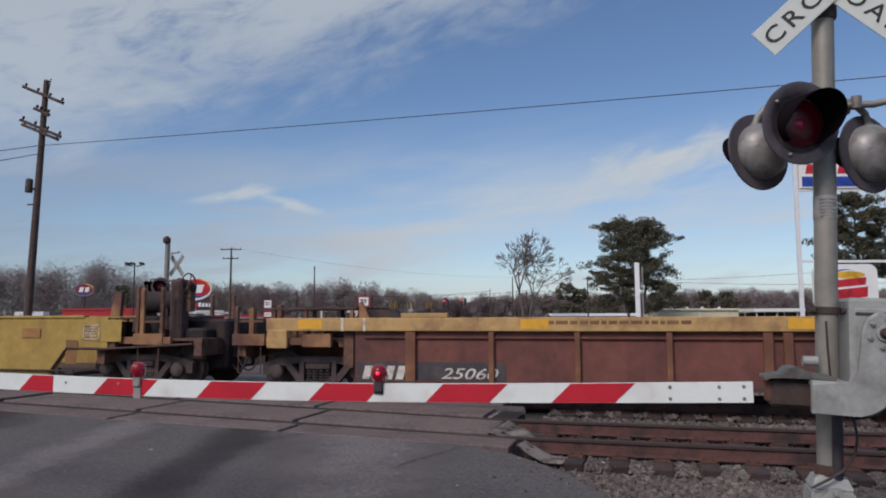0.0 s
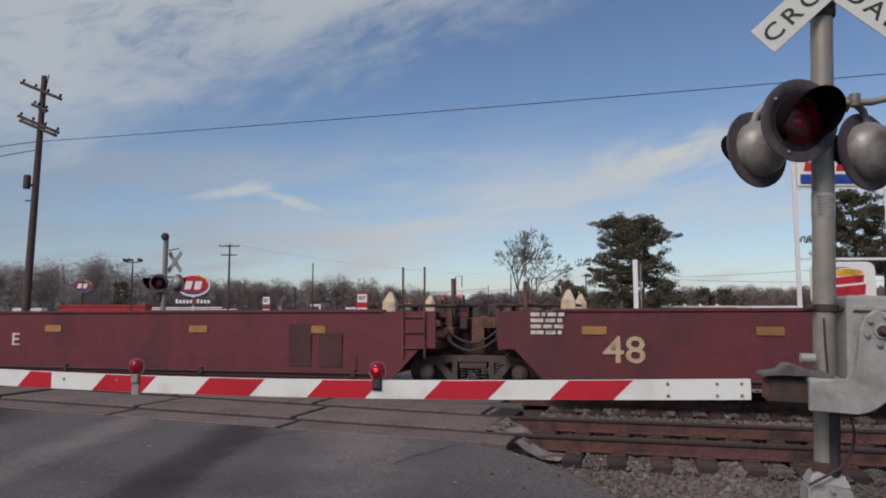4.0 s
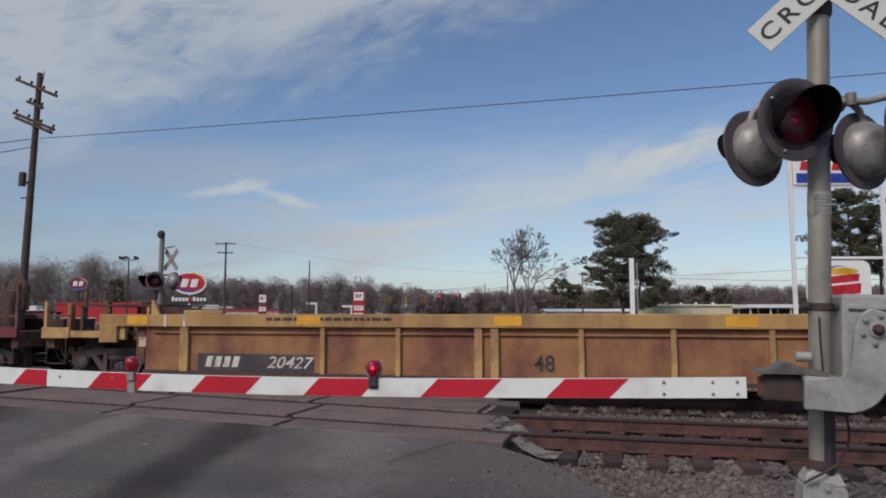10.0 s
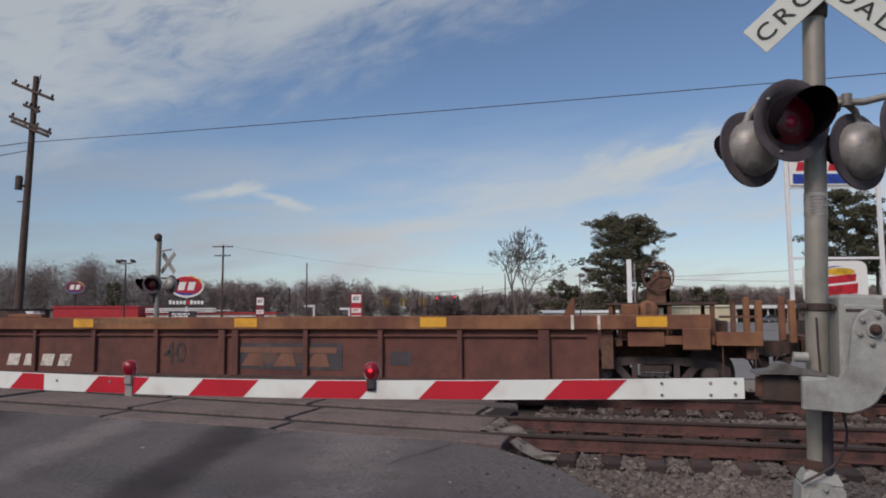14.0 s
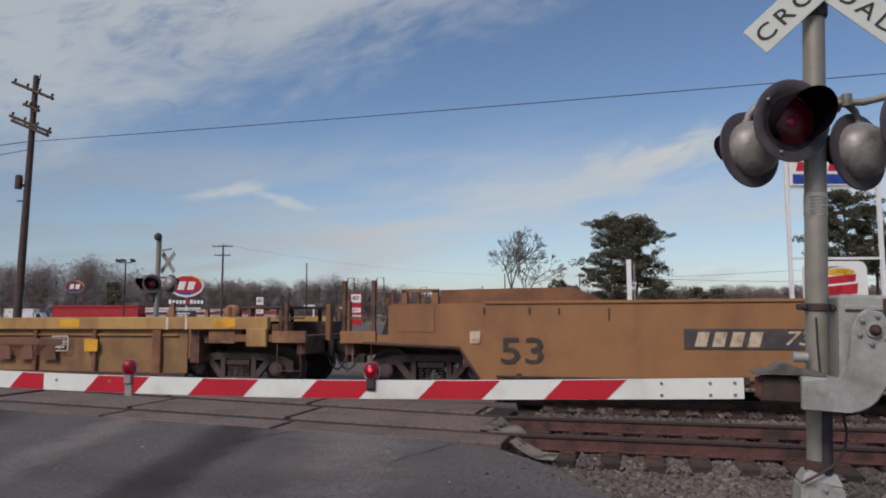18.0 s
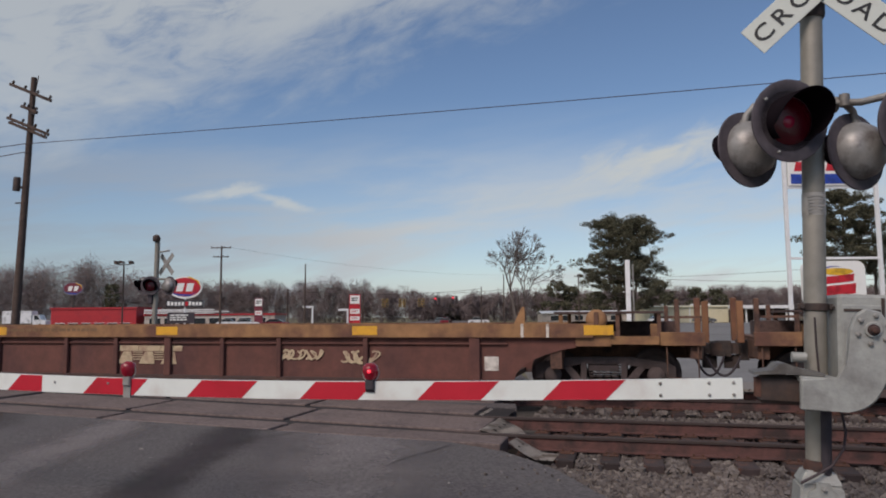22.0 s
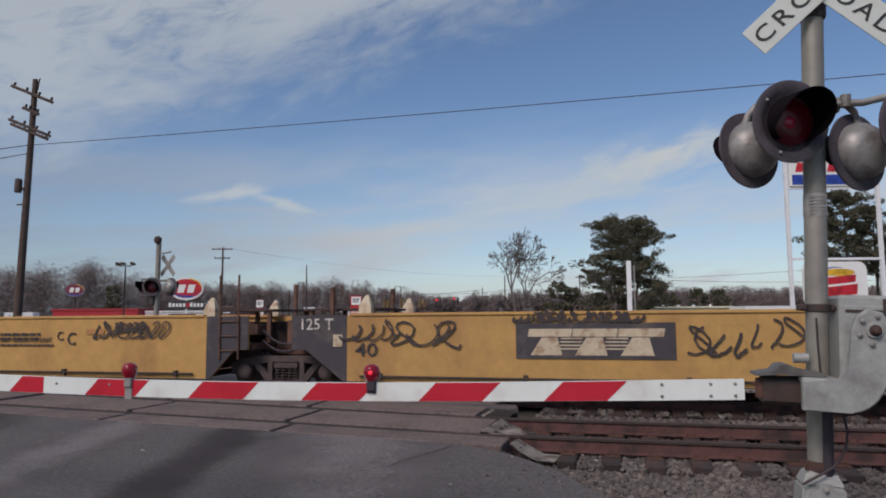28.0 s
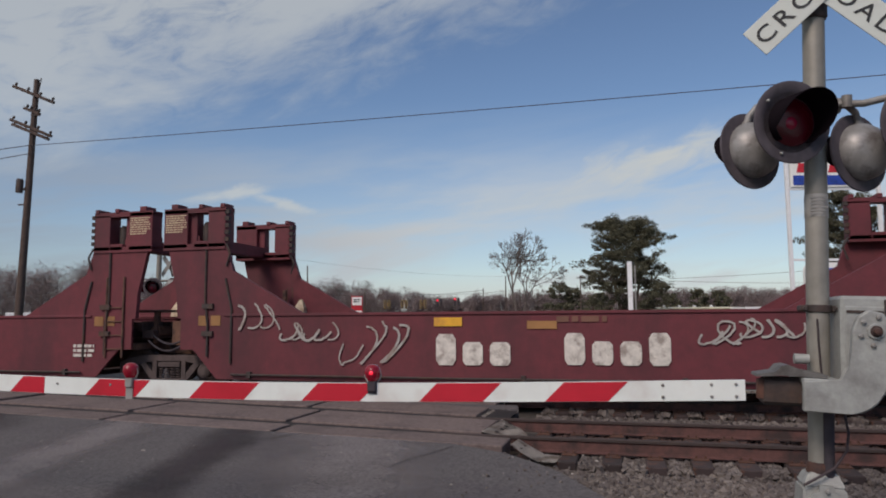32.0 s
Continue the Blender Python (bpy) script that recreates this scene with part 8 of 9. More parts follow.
plate(24, 13.05, 0.92, 0.43, 0.33, TEXT_WHITE)
patch(24, 13.84, 0.89, 0.33, 0.26, REFLECT)
mark(25, "53", 3.87, 0.83, 0.76, 0.47, TEXT_BLACK)
panel(25, 8.04, 1.08, 2.92, 0.33, TEXT_BLACK)
rows(25, 7.29, 1.07, 1.09, 0.24, CREAM, 1)
mark(25, "732834", 8.72, 1.08, 1.25, 0.23, CREAM)
patch(25, 3.01, 1.09, 0.19, 0.22, CREAM)
patch(25, 3.18, 1.56, 0.03, 0.11, TEXT_BLACK)
patch(25, 4.00, 1.56, 0.03, 0.11, TEXT_BLACK)
patch(25, 4.52, 1.55, 0.03, 0.11, TEXT_BLACK)
patch(25, 5.37, 1.49, 0.02, 0.22, TEXT_BLACK)
mark(26, "125 T", 0.85, 1.43, 0.60, 0.23, CREAM)
patch(26, 1.27, 1.08, 0.20, 0.22, REFLECT)
mark(26, "53", 2.08, 0.83, 0.74, 0.45, TEXT_BLACK)
mark(26, "C", 6.76, 0.98, 0.26, 0.24, TEXT_BLACK)
panel(26, 10.03, 0.96, 2.61, 0.60, TEXT_BLACK)
blocks(26, 10.03, 0.94, 2.25, 0.43, CREAM, 3)
patch(26, 2.67, 1.56, 0.04, 0.13, TEXT_BLACK)
patch(26, 3.56, 1.50, 0.04, 0.24, TEXT_BLACK)
patch(26, 8.01, 1.46, 0.03, 0.35, TEXT_BLACK)
mark(27, "125 T", 0.85, 1.43, 0.60, 0.23, CREAM)
patch(27, 1.27, 1.08, 0.20, 0.22, CREAM)
scrawl(27, 1.90, 1.21, 0.97, 0.87, SILVER, 165)
scrawl(27, 4.46, 1.22, 1.73, 0.92, SILVER, 166)
blob(27, 7.34, 1.11, 2.66, 0.86, PALE_GREEN, 167)
scrawl(27, 9.85, 1.40, 1.38, 0.37, TEXT_BLACK, 168)
patch(27, 9.31, 0.87, 0.87, 0.28, TEXT_BLACK)
mark(27, "B", 10.28, 1.00, 0.25, 0.25, TEXT_BLACK)
panel(27, 12.70, 1.05, 3.27, 0.32, TEXT_BLACK)
rows(27, 11.70, 1.03, 1.15, 0.27, CREAM, 1)
mark(27, "732834", 13.36, 1.04, 1.58, 0.25, CREAM)
blob(27, 12.07, 1.06, 1.52, 1.24, TEXT_BLACK, 174)
scrawl(27, 13.04, 1.32, 0.95, 0.88, SILVER, 175)
scrawl(27, 13.70, 1.01, 1.29, 1.19, SILVER, 176)
scrawl(27, 14.81, 0.95, 0.88, 1.01, SILVER, 177)
mark(27, "53", 1.85, 0.93, 0.65, 0.41, TEXT_BLACK)
mark(28, "27200", 7.53, 0.76, 1.27, 0.32, TEXT_WHITE)
rows(28, 6.18, 0.76, 1.02, 0.30, TEXT_TAN, 1)
patch(28, 18.41, 0.68, 0.23, 0.23, TEXT_WHITE)
scrawl(28, 14.77, 0.74, 0.80, 0.30, TEXT_TAN, 182)
scrawl(28, 15.98, 0.76, 0.69, 0.31, TEXT_TAN, 183)
patch(28, 4.19, 0.81, 0.20, 0.24, TEXT_WHITE)
blocks(29, 10.21, 0.74, 1.57, 0.37, TEXT_TAN, 3)
patch(29, 17.40, 0.63, 0.26, 0.25, TEXT_WHITE)
scrawl(29, 13.68, 0.76, 0.84, 0.24, TEXT_TAN, 187)
scrawl(29, 14.88, 0.73, 0.70, 0.31, TEXT_TAN, 188)
scrawl(30, 13.92, 0.80, 0.89, 0.31, TEXT_TAN, 189)
scrawl(30, 14.99, 0.78, 0.69, 0.35, TEXT_TAN, 190)
plate(30, 17.20, 0.72, 0.55, 0.36, TEXT_WHITE)
scrawl(31, 12.37, 0.81, 0.64, 0.55, TEXT_TAN, 192)
scrawl(31, 13.42, 0.84, 0.47, 0.48, TEXT_TAN, 193)
patch(31, 16.59, 0.42, 0.40, 0.18, REFLECT)
patch(32, 4.12, 0.46, 0.48, 0.05, REFLECT)
blocks(32, 10.48, 0.78, 1.56, 0.36, TEXT_WHITE, 3)
patch(32, 16.59, 0.51, 0.46, 0.18, REFLECT)
panel(33, 6.65, 0.70, 3.16, 0.29, TEXT_BLACK)
rows(33, 5.78, 0.67, 1.14, 0.24, TEXT_WHITE, 1)
mark(33, "430180", 7.44, 0.69, 1.45, 0.25, TEXT_WHITE)
patch(33, 4.11, 0.44, 0.57, 0.07, REFLECT)
patch(33, 13.89, 0.72, 1.10, 0.31, TEXT_TAN)
plate(33, 17.42, 0.69, 0.50, 0.29, TEXT_WHITE)
patch(33, 16.96, 0.77, 0.29, 0.17, TEXT_WHITE)
mark(36, "125 T", 0.97, 1.40, 0.63, 0.17, TEXT_WHITE)
mark(36, "40", 1.93, 0.97, 0.46, 0.34, TEXT_BLACK)
panel(36, 6.01, 1.06, 2.75, 0.62, TEXT_BLACK)
blocks(36, 6.01, 1.05, 2.35, 0.45, CREAM, 3)
mark(36, "C", 10.52, 1.08, 0.21, 0.27, TEXT_BLACK)
mark(36, "LD LMT 124,200 PER UNIT", 9.24, 1.06, 1.55, 0.11, TEXT_BLACK)
rows(36, 9.26, 0.94, 1.60, 0.07, TEXT_BLACK, 1)
rows(36, 7.95, 1.44, 0.90, 0.11, TEXT_BLACK, 1)
patch(36, 1.40, 1.10, 0.19, 0.20, CREAM)
scrawl(36, 3.44, 1.13, 2.57, 0.92, TEXT_BLACK, 214)
scrawl(36, 5.50, 1.45, 1.10, 0.22, TEXT_BLACK, 215)
patch(36, 1.77, 1.30, 0.41, 0.17, FADED)
patch(36, 7.97, 1.20, 0.50, 0.11, FADED)
patch(36, 11.11, 1.24, 0.46, 0.11, FADED)
scrawl(36, 11.91, 1.32, 0.83, 0.28, TEXT_BLACK, 219)
mark(36, "C", 10.23, 1.14, 0.16, 0.19, TEXT_BLACK)
scrawl(36, 11.99, 1.27, 1.88, 0.47, TEXT_BLACK, 221)
rows(36, 9.22, 1.12, 1.19, 0.19, TEXT_BLACK, 2)
mark(37, "125 T", 0.90, 1.36, 0.66, 0.22, TEXT_WHITE)
mark(37, "40", 1.93, 0.88, 0.45, 0.25, TEXT_BLACK)
scrawl(37, 2.00, 1.25, 1.02, 0.53, TEXT_BLACK, 225)
scrawl(37, 3.08, 1.19, 1.13, 0.64, TEXT_BLACK, 226)
panel(37, 6.11, 1.06, 2.70, 0.62, TEXT_BLACK)
blocks(37, 6.11, 1.04, 2.31, 0.46, CREAM, 3)
scrawl(37, 5.28, 1.48, 1.09, 0.23, TEXT_BLACK, 229)
scrawl(37, 6.41, 1.47, 1.06, 0.22, TEXT_BLACK, 230)
scrawl(37, 8.17, 1.07, 0.89, 0.71, TEXT_BLACK, 231)
scrawl(37, 9.00, 1.20, 0.85, 0.67, TEXT_BLACK, 232)
patch(37, 1.35, 1.06, 0.19, 0.23, CREAM)
panel(38, 8.95, 1.05, 2.67, 0.64, TEXT_BLACK)
blocks(38, 8.95, 1.04, 2.28, 0.44, CREAM, 3)
mark(38, "E", 4.80, 1.09, 0.25, 0.26, TEXT_BLACK)
rows(38, 5.93, 1.08, 1.41, 0.10, TEXT_BLACK, 1)
scrawl(38, 11.87, 1.23, 1.17, 0.52, TEXT_BLACK, 238)
patch(38, 7.08, 1.20, 0.47, 0.14, FADED)
patch(38, 10.84, 1.18, 0.49, 0.13, FADED)
patch(38, 4.29, 1.24, 0.37, 0.11, FADED)
patch(38, 13.28, 1.29, 0.50, 0.26, FADED)
scrawl(38, 2.68, 1.08, 1.63, 1.03, TEXT_BLACK, 243)
rows(38, 12.42, 0.82, 0.99, 0.35, TEXT_BLACK, 3)
mark(39, "125 T", 0.92, 1.39, 0.66, 0.21, TEXT_WHITE)
mark(39, "40", 1.90, 0.99, 0.44, 0.35, TEXT_BLACK)
patch(39, 1.35, 1.10, 0.18, 0.20, CREAM)
patch(39, 1.73, 1.31, 0.44, 0.19, FADED)
panel(39, 9.03, 1.07, 3.56, 0.36, TEXT_BLACK)
rows(39, 8.02, 1.06, 1.25, 0.25, CREAM, 1)
mark(39, "751013", 9.82, 1.06, 1.70, 0.24, CREAM)
mark(39, "A", 6.53, 1.12, 0.19, 0.17, TEXT_BLACK)
scrawl(39, 2.90, 1.10, 1.91, 0.69, TEXT_BLACK, 253)
plate(39, 13.95, 1.27, 0.42, 0.32, CREAM)
plate(0, 14.5, 1.22, 0.42, 0.32, CREAM)
for k in (0, 39):
    patch(k, 12.9, 1.20, 0.5, 0.2, FADED)
    patch(k, 14.2 if k else 14.0, 0.80, 0.3, 0.5, FADED_PLATE)
blocks(40, 5.36, 0.94, 1.50, 0.51, TEXT_WHITE, 3)
blocks(40, 7.84, 0.97, 1.86, 0.48, TEXT_WHITE, 4)
scrawl(40, 3.48, 1.64, 1.03, 0.89, SILVER, 257)
scrawl(40, 4.15, 1.17, 0.73, 0.87, SILVER, 258)
patch(40, 5.60, 1.45, 0.50, 0.13, FADED)
patch(40, 7.46, 1.46, 0.49, 0.13, REFLECT)
patch(40, 9.52, 1.46, 0.71, 0.12, FADED)
patch(40, 1.51, 1.73, 0.47, 0.24, FADED)
patch(40, 1.55, 2.18, 0.42, 0.31, PINK_PLATE)
rows(40, 2.10, 1.32, 0.61, 0.25, TEXT_TAN, 3)
panel(40, 12.59, 1.11, 2.64, 0.36, TEXT_TAN)
mark(40, "620274", 13.20, 1.11, 1.20, 0.24, TEXT_WHITE)
rows(40, 11.89, 1.11, 1.05, 0.25, TEXT_WHITE, 1)
blocks(41, 5.95, 0.93, 1.33, 0.54, TEXT_WHITE, 3)
blocks(41, 8.33, 0.94, 1.95, 0.51, TEXT_WHITE, 4)
scrawl(41, 2.02, 1.48, 1.17, 0.86, SILVER, 269)
patch(41, 8.68, 1.47, 0.50, 0.14, REFLECT)
patch(41, 7.09, 1.46, 0.44, 0.15, FADED)
patch(41, 10.58, 1.46, 0.50, 0.13, FADED)
rows(41, 7.77, 1.45, 0.94, 0.15, TEXT_RED, 1)
rows(41, 12.45, 1.47, 0.71, 0.09, TEXT_WHITE, 1)
rows(41, 13.17, 0.68, 0.61, 0.31, TEXT_WHITE, 3)
scrawl(41, 12.18, 0.91, 1.42, 0.39, TEXT_RED, 276)
scrawl(42, 1.82, 1.99, 0.49, 0.46, SILVER, 277)
blocks(42, 6.12, 0.94, 1.36, 0.55, TEXT_WHITE, 3)
blocks(42, 8.32, 0.95, 2.15, 0.53, TEXT_WHITE, 4)
scrawl(42, 10.15, 0.91, 1.29, 0.59, SILVER, 280)
rows(42, 13.46, 0.83, 0.56, 0.29, TEXT_WHITE, 3)
blocks(43, 6.69, 0.91, 1.50, 0.56, TEXT_WHITE, 3)
blocks(43, 9.21, 0.93, 1.89, 0.55, TEXT_WHITE, 4)
scrawl(43, 2.31, 1.53, 0.95, 0.69, SILVER, 284)
scrawl(43, 3.50, 1.24, 1.19, 0.49, SILVER, 285)
scrawl(43, 4.74, 1.00, 1.30, 1.05, SILVER, 286)
patch(43, 6.23, 1.41, 0.53, 0.16, REFLECT)
patch(43, 7.94, 1.35, 0.52, 0.14, FADED)
rows(43, 8.63, 1.42, 0.86, 0.16, TEXT_RED, 1)
scrawl(43, 10.96, 1.21, 0.76, 0.57, SILVER, 290)
scrawl(43, 11.71, 1.27, 0.86, 0.41, SILVER, 291)


# pale guide rails on the far walls of two maroon cars
for k, x0, x1 in ((4, 10.45, 12.5), (8, 6.2, 8.4)):
    bm = B()
    box(bm, x0, x1, SIDE - 0.10, SIDE + 0.04, 1.59, 1.68, 0.01)
    box(bm, x0, x0 + 0.35, SIDE - 0.14, SIDE - 0.10, 1.58, 1.70, 0.01)
    part("guide_rail", bm, PAINT_WHITE, CARS[k][0], "white guide rail on the far wall")


# ---- trees ----
def limbs(rnd, base, h, spread, depth=4, trunk=0.03, fork=3, lean=0.02):
    """Tapered limbs of a bare tree, as (from, to, radius, radius)."""
    out = []

    def grow(p, d, ln, r, lv):
        q = p + d * ln
        out.append((p, q, r, r * 0.66))
        if lv == 0:
            return
        n = fork if lv > 1 else fork + 1
        for i in range(n):
            a = rnd.random() * 2 * math.pi
            tilt = spread * (0.55 + 0.6 * rnd.random())
            s = d.orthogonal().normalized()
            t = d.cross(s)
            nd = (d * math.cos(tilt) + (s * math.cos(a) + t * math.sin(a)) * math.sin(tilt))
            nd.z += 0.10
            grow(p + d * ln * (0.62 + 0.38 * rnd.random()), nd.normalized(), ln * (0.58 + 0.22 * rnd.random()), r * 0.58, lv - 1)
    grow(base, Vector((lean, 0, 1)).normalized(), h * 0.26, h * trunk, depth)
    return out


def prisms(name, segs, material, n=4):
    """Many thin tapered bars in one mesh."""
    V, Fc = [], []
    for p, q, r0, r1 in segs:
        ax = (q - p).normalized()
        s = ax.orthogonal().normalized()
        t = ax.cross(s)
        b = len(V)
        for c, r in ((p, r0), (q, r1)):
            for i in range(n):
                w = 2 * math.pi * i / n
                V.append(c + (s * math.cos(w) + t * math.sin(w)) * r)
        for i in range(n):
            Fc.append((b + i, b + (i + 1) % n, b + n + (i + 1) % n, b + n + i))
    me = bpy.data.meshes.new(name)
    me.from_pydata([tuple(v) for v in V], [], Fc)
    me.materials.append(material)
    return me


def bare_tree(x, y, h, seed, label):
    rnd = random.Random(seed)
    t = thing("bare_tree", label, "tree", pose(x, y, -0.3))
    segs = []
    for k, (f, lx) in enumerate(((1.0, -0.16), (0.80, 0.30))):
        segs += limbs(rnd, Vector((0.35 * k - 0.1, 0, 0)), h * f, 0.66, 6, 0.011, 3, lx)
    big = [s for s in segs if s[2] > 0.05]
    small = [s for s in segs if s[2] <= 0.05]
    for nm, sg in (("trunk", big), ("crown", small)):
        ob = new(nm, prisms(nm, [(a, b, max(r, 0.034), max(q, 0.026)) for a, b, r, q in sg], BARKPALE, 5 if nm == "trunk" else 3))
        ob.parent = t
    return t


BARKPALE = mat("pale_bare_bark", (0.15, 0.125, 0.115), 0.95, 0, 0.25, 2)
NEEDLES = island_mat("pine_needles", ((0.046, 0.047, 0.028), (0.075, 0.074, 0.044), (0.105, 0.100, 0.060), (0.062, 0.060, 0.040)))
WOODS = island_mat("bare_woods", ((0.155, 0.118, 0.120), (0.19, 0.150, 0.148), (0.225, 0.182, 0.178), (0.17, 0.130, 0.130)))


def leaf_cloud(name, clumps, per, size, material, rnd, thin=0.5, flat=0.6):
    """Sprays of small blades round clump centres (x, y, z, radius)."""
    n = len(clumps) * per
    c = np.array(clumps)
    rs = np.random.RandomState(rnd.randrange(1 << 30))
    ctr = np.repeat(c[:, :3], per, 0)
    rad = np.repeat(c[:, 3], per)[:, None]
    d = rs.normal(size=(n, 3))
    d /= np.linalg.norm(d, axis=1)[:, None]
    p = ctr + d * rad * np.cbrt(rs.rand(n, 1)) * np.array([1, 1, flat])
    a = rs.normal(size=(n, 3))
    a /= np.linalg.norm(a, axis=1)[:, None]
    b = np.cross(a, rs.normal(size=(n, 3)))
    b /= np.linalg.norm(b, axis=1)[:, None]
    s = size * (0.6 + 0.8 * rs.rand(n, 1))
    v = np.stack([p - a * s, p + b * s * thin, p + a * s, p - b * s * thin + np.cross(a, b) * s * 0.3 * thin], 1).reshape(-1, 3)
    me = bpy.data.meshes.new(name)
    me.from_pydata(v.tolist(), [], [(4 * i, 4 * i + 1, 4 * i + 2, 4 * i + 3) for i in range(n)])
    me.materials.append(material)
    return me


def pine(x, y, h, w, seed, label, low=0.28, tiers=15, stems=((0.0, 1.0, 1.0, 0.8),)):
    """Each stem: offset along x, share of the height, share of the width, density of its tufts."""
    rnd = random.Random(seed)
    t = thing("pine_tree", label, "tree", pose(x, y, -0.35), "pine trees")
    segs, clumps = [], []
    for ox, fh, fw, full in stems:
        hh, ww = h * fh, w * fw
        segs += [(Vector((ox * 0.3, 0, 0)), Vector((ox + 0.2, 0, hh * 0.5)), h * 0.014, h * 0.010), (Vector((ox + 0.2, 0, hh * 0.5)), Vector((ox + 0.05, 0, hh * 0.95)), h * 0.010, h * 0.003)]
        for i in range(tiers * 7):
            f = rnd.random() ** 0.9
            z = hh * (low + (0.94 - low) * f)
            reach = ww * (0.55 + 0.50 * math.sin(math.pi * min(1, 0.10 + 0.75 * f))) * (1.0 if f < 0.6 else math.sqrt(max(0.06, 1.0 - ((f - 0.6) / 0.42) ** 2)))
            a = rnd.random() * 2 * math.pi
            ln = reach * (0.35 + 0.75 * rnd.random())
            tip = Vector((ox + math.cos(a) * ln, math.sin(a) * ln, z + ln * (0.30 * rnd.random() - 0.02)))
            b0 = Vector((ox + 0.1, 0, z - 0.1 * ln))
            segs.append((b0, tip, h * 0.0035, h * 0.0012))
            for q in (0.40, 0.62, 0.82, 1.0):
                if rnd.random() < full:
                    c = b0.lerp(tip, q)
                    clumps.append((c.x + (rnd.random() - .5) * 1.2, c.y + (rnd.random() - .5) * 1.2, c.z + (rnd.random() - 0.3) * 0.8, w * (0.07 + 0.12 * rnd.random())))
        for k in range(8):
            clumps.append((ox + (rnd.random() - .5) * ww * 0.35, (rnd.random() - .5) * ww * 0.35, hh * (0.88 + 0.10 * rnd.random()), w * 0.13))
    ob = new("trunk", prisms("trunk", segs, BARK, 6))
    ob.parent = t
    ob = new("crown", leaf_cloud("crown", clumps, 78, 0.25 * h / 23, NEEDLES, rnd, 0.30))
    ob.parent = t
    return t


pine(-1.5, 153.5, 23.6, 8.4, 3, "tall dark green pine with dense ragged double crown", 0.14, 14, ((-3.3, 1.0, 0.80, 0.78), (2.6, 0.98, 0.95, 1.0)))
pine(31.7, 121.1, 21.5, 6.8, 9, "tall thin pine with open tufted crown", 0.30, 12)
pine(36.5, 124.0, 19.0, 6.0, 12, "tall thin pine with open tufted crown", 0.35, 11)
bare_tree(-26.9, 167.3, 32.5, 5, "tall leafless tree with fine pale twigs")


def woods():
    """The wooded skyline: leafless trees, thick with twigs, with some evergreens among them."""
    rnd = random.Random(21)
    # (x, y) of the wood's edge from left to right with the height of the trees there
    edge = [(-330, 130, 17), (-260, 160, 19), (-199, 184, 18), (-172, 191, 19.5), (-160, 195, 14), (-146, 199, 12.5), (-120, 205, 12.8), (-93, 213, 13.2), (-80, 216, 11.2), (-66, 221, 8.6), (-58, 240, 7.0), (-50, 226, 9.2), (-40, 228, 9.4), (-10, 236, 9.6), (32, 247, 10.2), (70, 255, 10.4), (130, 270, 11), (220, 280, 13)]
    segs, ever, twigs = [], [], []
    for (xa, ya, ha), (xb, yb, hb) in zip(edge, edge[1:]):
        n = max(4, int((Vector((xb - xa, yb - ya)).length) / 0.62))
        for i in range(n):
            f = (i + rnd.random()) / n
            x, y = xa + (xb - xa) * f, ya + (yb - ya) * f + rnd.random() * 22
            h = (ha + (hb - ha) * f) * (0.84 + 0.36 * rnd.random())
            if rnd.random() < 0.035 and x > -40:
                ever.append((x, y, h * 0.9))
                continue
            b = Vector((x, y, -0.3))
            segs.append((b, b + Vector(((rnd.random() - .5), 0, h * 0.8)), 0.14, 0.05))
            for k in range(15):
                f = rnd.random() ** 0.75
                rr = (1.4 + 2.0 * math.sin(math.pi * min(1, f + 0.12))) * h / 12
                twigs.append((x + (rnd.random() - .5) * 2 * rr, y + (rnd.random() - .5) * 2 * rr, h * (0.04 + 0.84 * f), 1.7 * h / 12))
    tw = new("woodland_twigs", leaf_cloud("woodland_twigs", twigs, 36, 1.0, WOODS, rnd, 0.045, 1.0))
    tagged(tw, "fine bare twigs of the winter woods", "woods", kind="stuff")
    ob = new("woodland", prisms("woodland", segs, WOODS, 3))
    tagged(ob, "leafless grey-brown winter woods along the skyline", "woods", kind="stuff")
    clumps = []
    for x, y, h in ever:
        for k in range(26):
            f = rnd.random()
            rr = 2.6 * (1 - f * 0.6)
            a = rnd.random() * 6.28
            clumps.append((x + math.cos(a) * rr * rnd.random(), y + math.sin(a) * rr * rnd.random(), h * (0.3 + 0.68 * f), 1.1))
    for x, y, h, w in ((-21.2, 201.5, 11.5, 5.0), (-17, 203, 10, 4.0), (-10, 200, 8, 6), (-160, 190, 12.6, 4), (18, 225, 10.0, 5), (24, 226, 9.6, 5), (10, 224, 9.0, 5), (-62, 235, 6.5, 4)):
        for k in range(70):
            f = rnd.random()
            a = rnd.random() * 6.28
            rr = w * (1 - 0.6 * f) * math.sqrt(rnd.random())
            clumps.append((x + math.cos(a) * rr, y + math.sin(a) * rr, h * (0.12 + 0.84 * f), 1.0))
    ob = new("evergreen_thicket", leaf_cloud("evergreen_thicket", clumps, 16, 0.42, NEEDLES, rnd))
    tagged(ob, "dark evergreen trees scattered in the winter woods", "woods", kind="stuff")


woods()


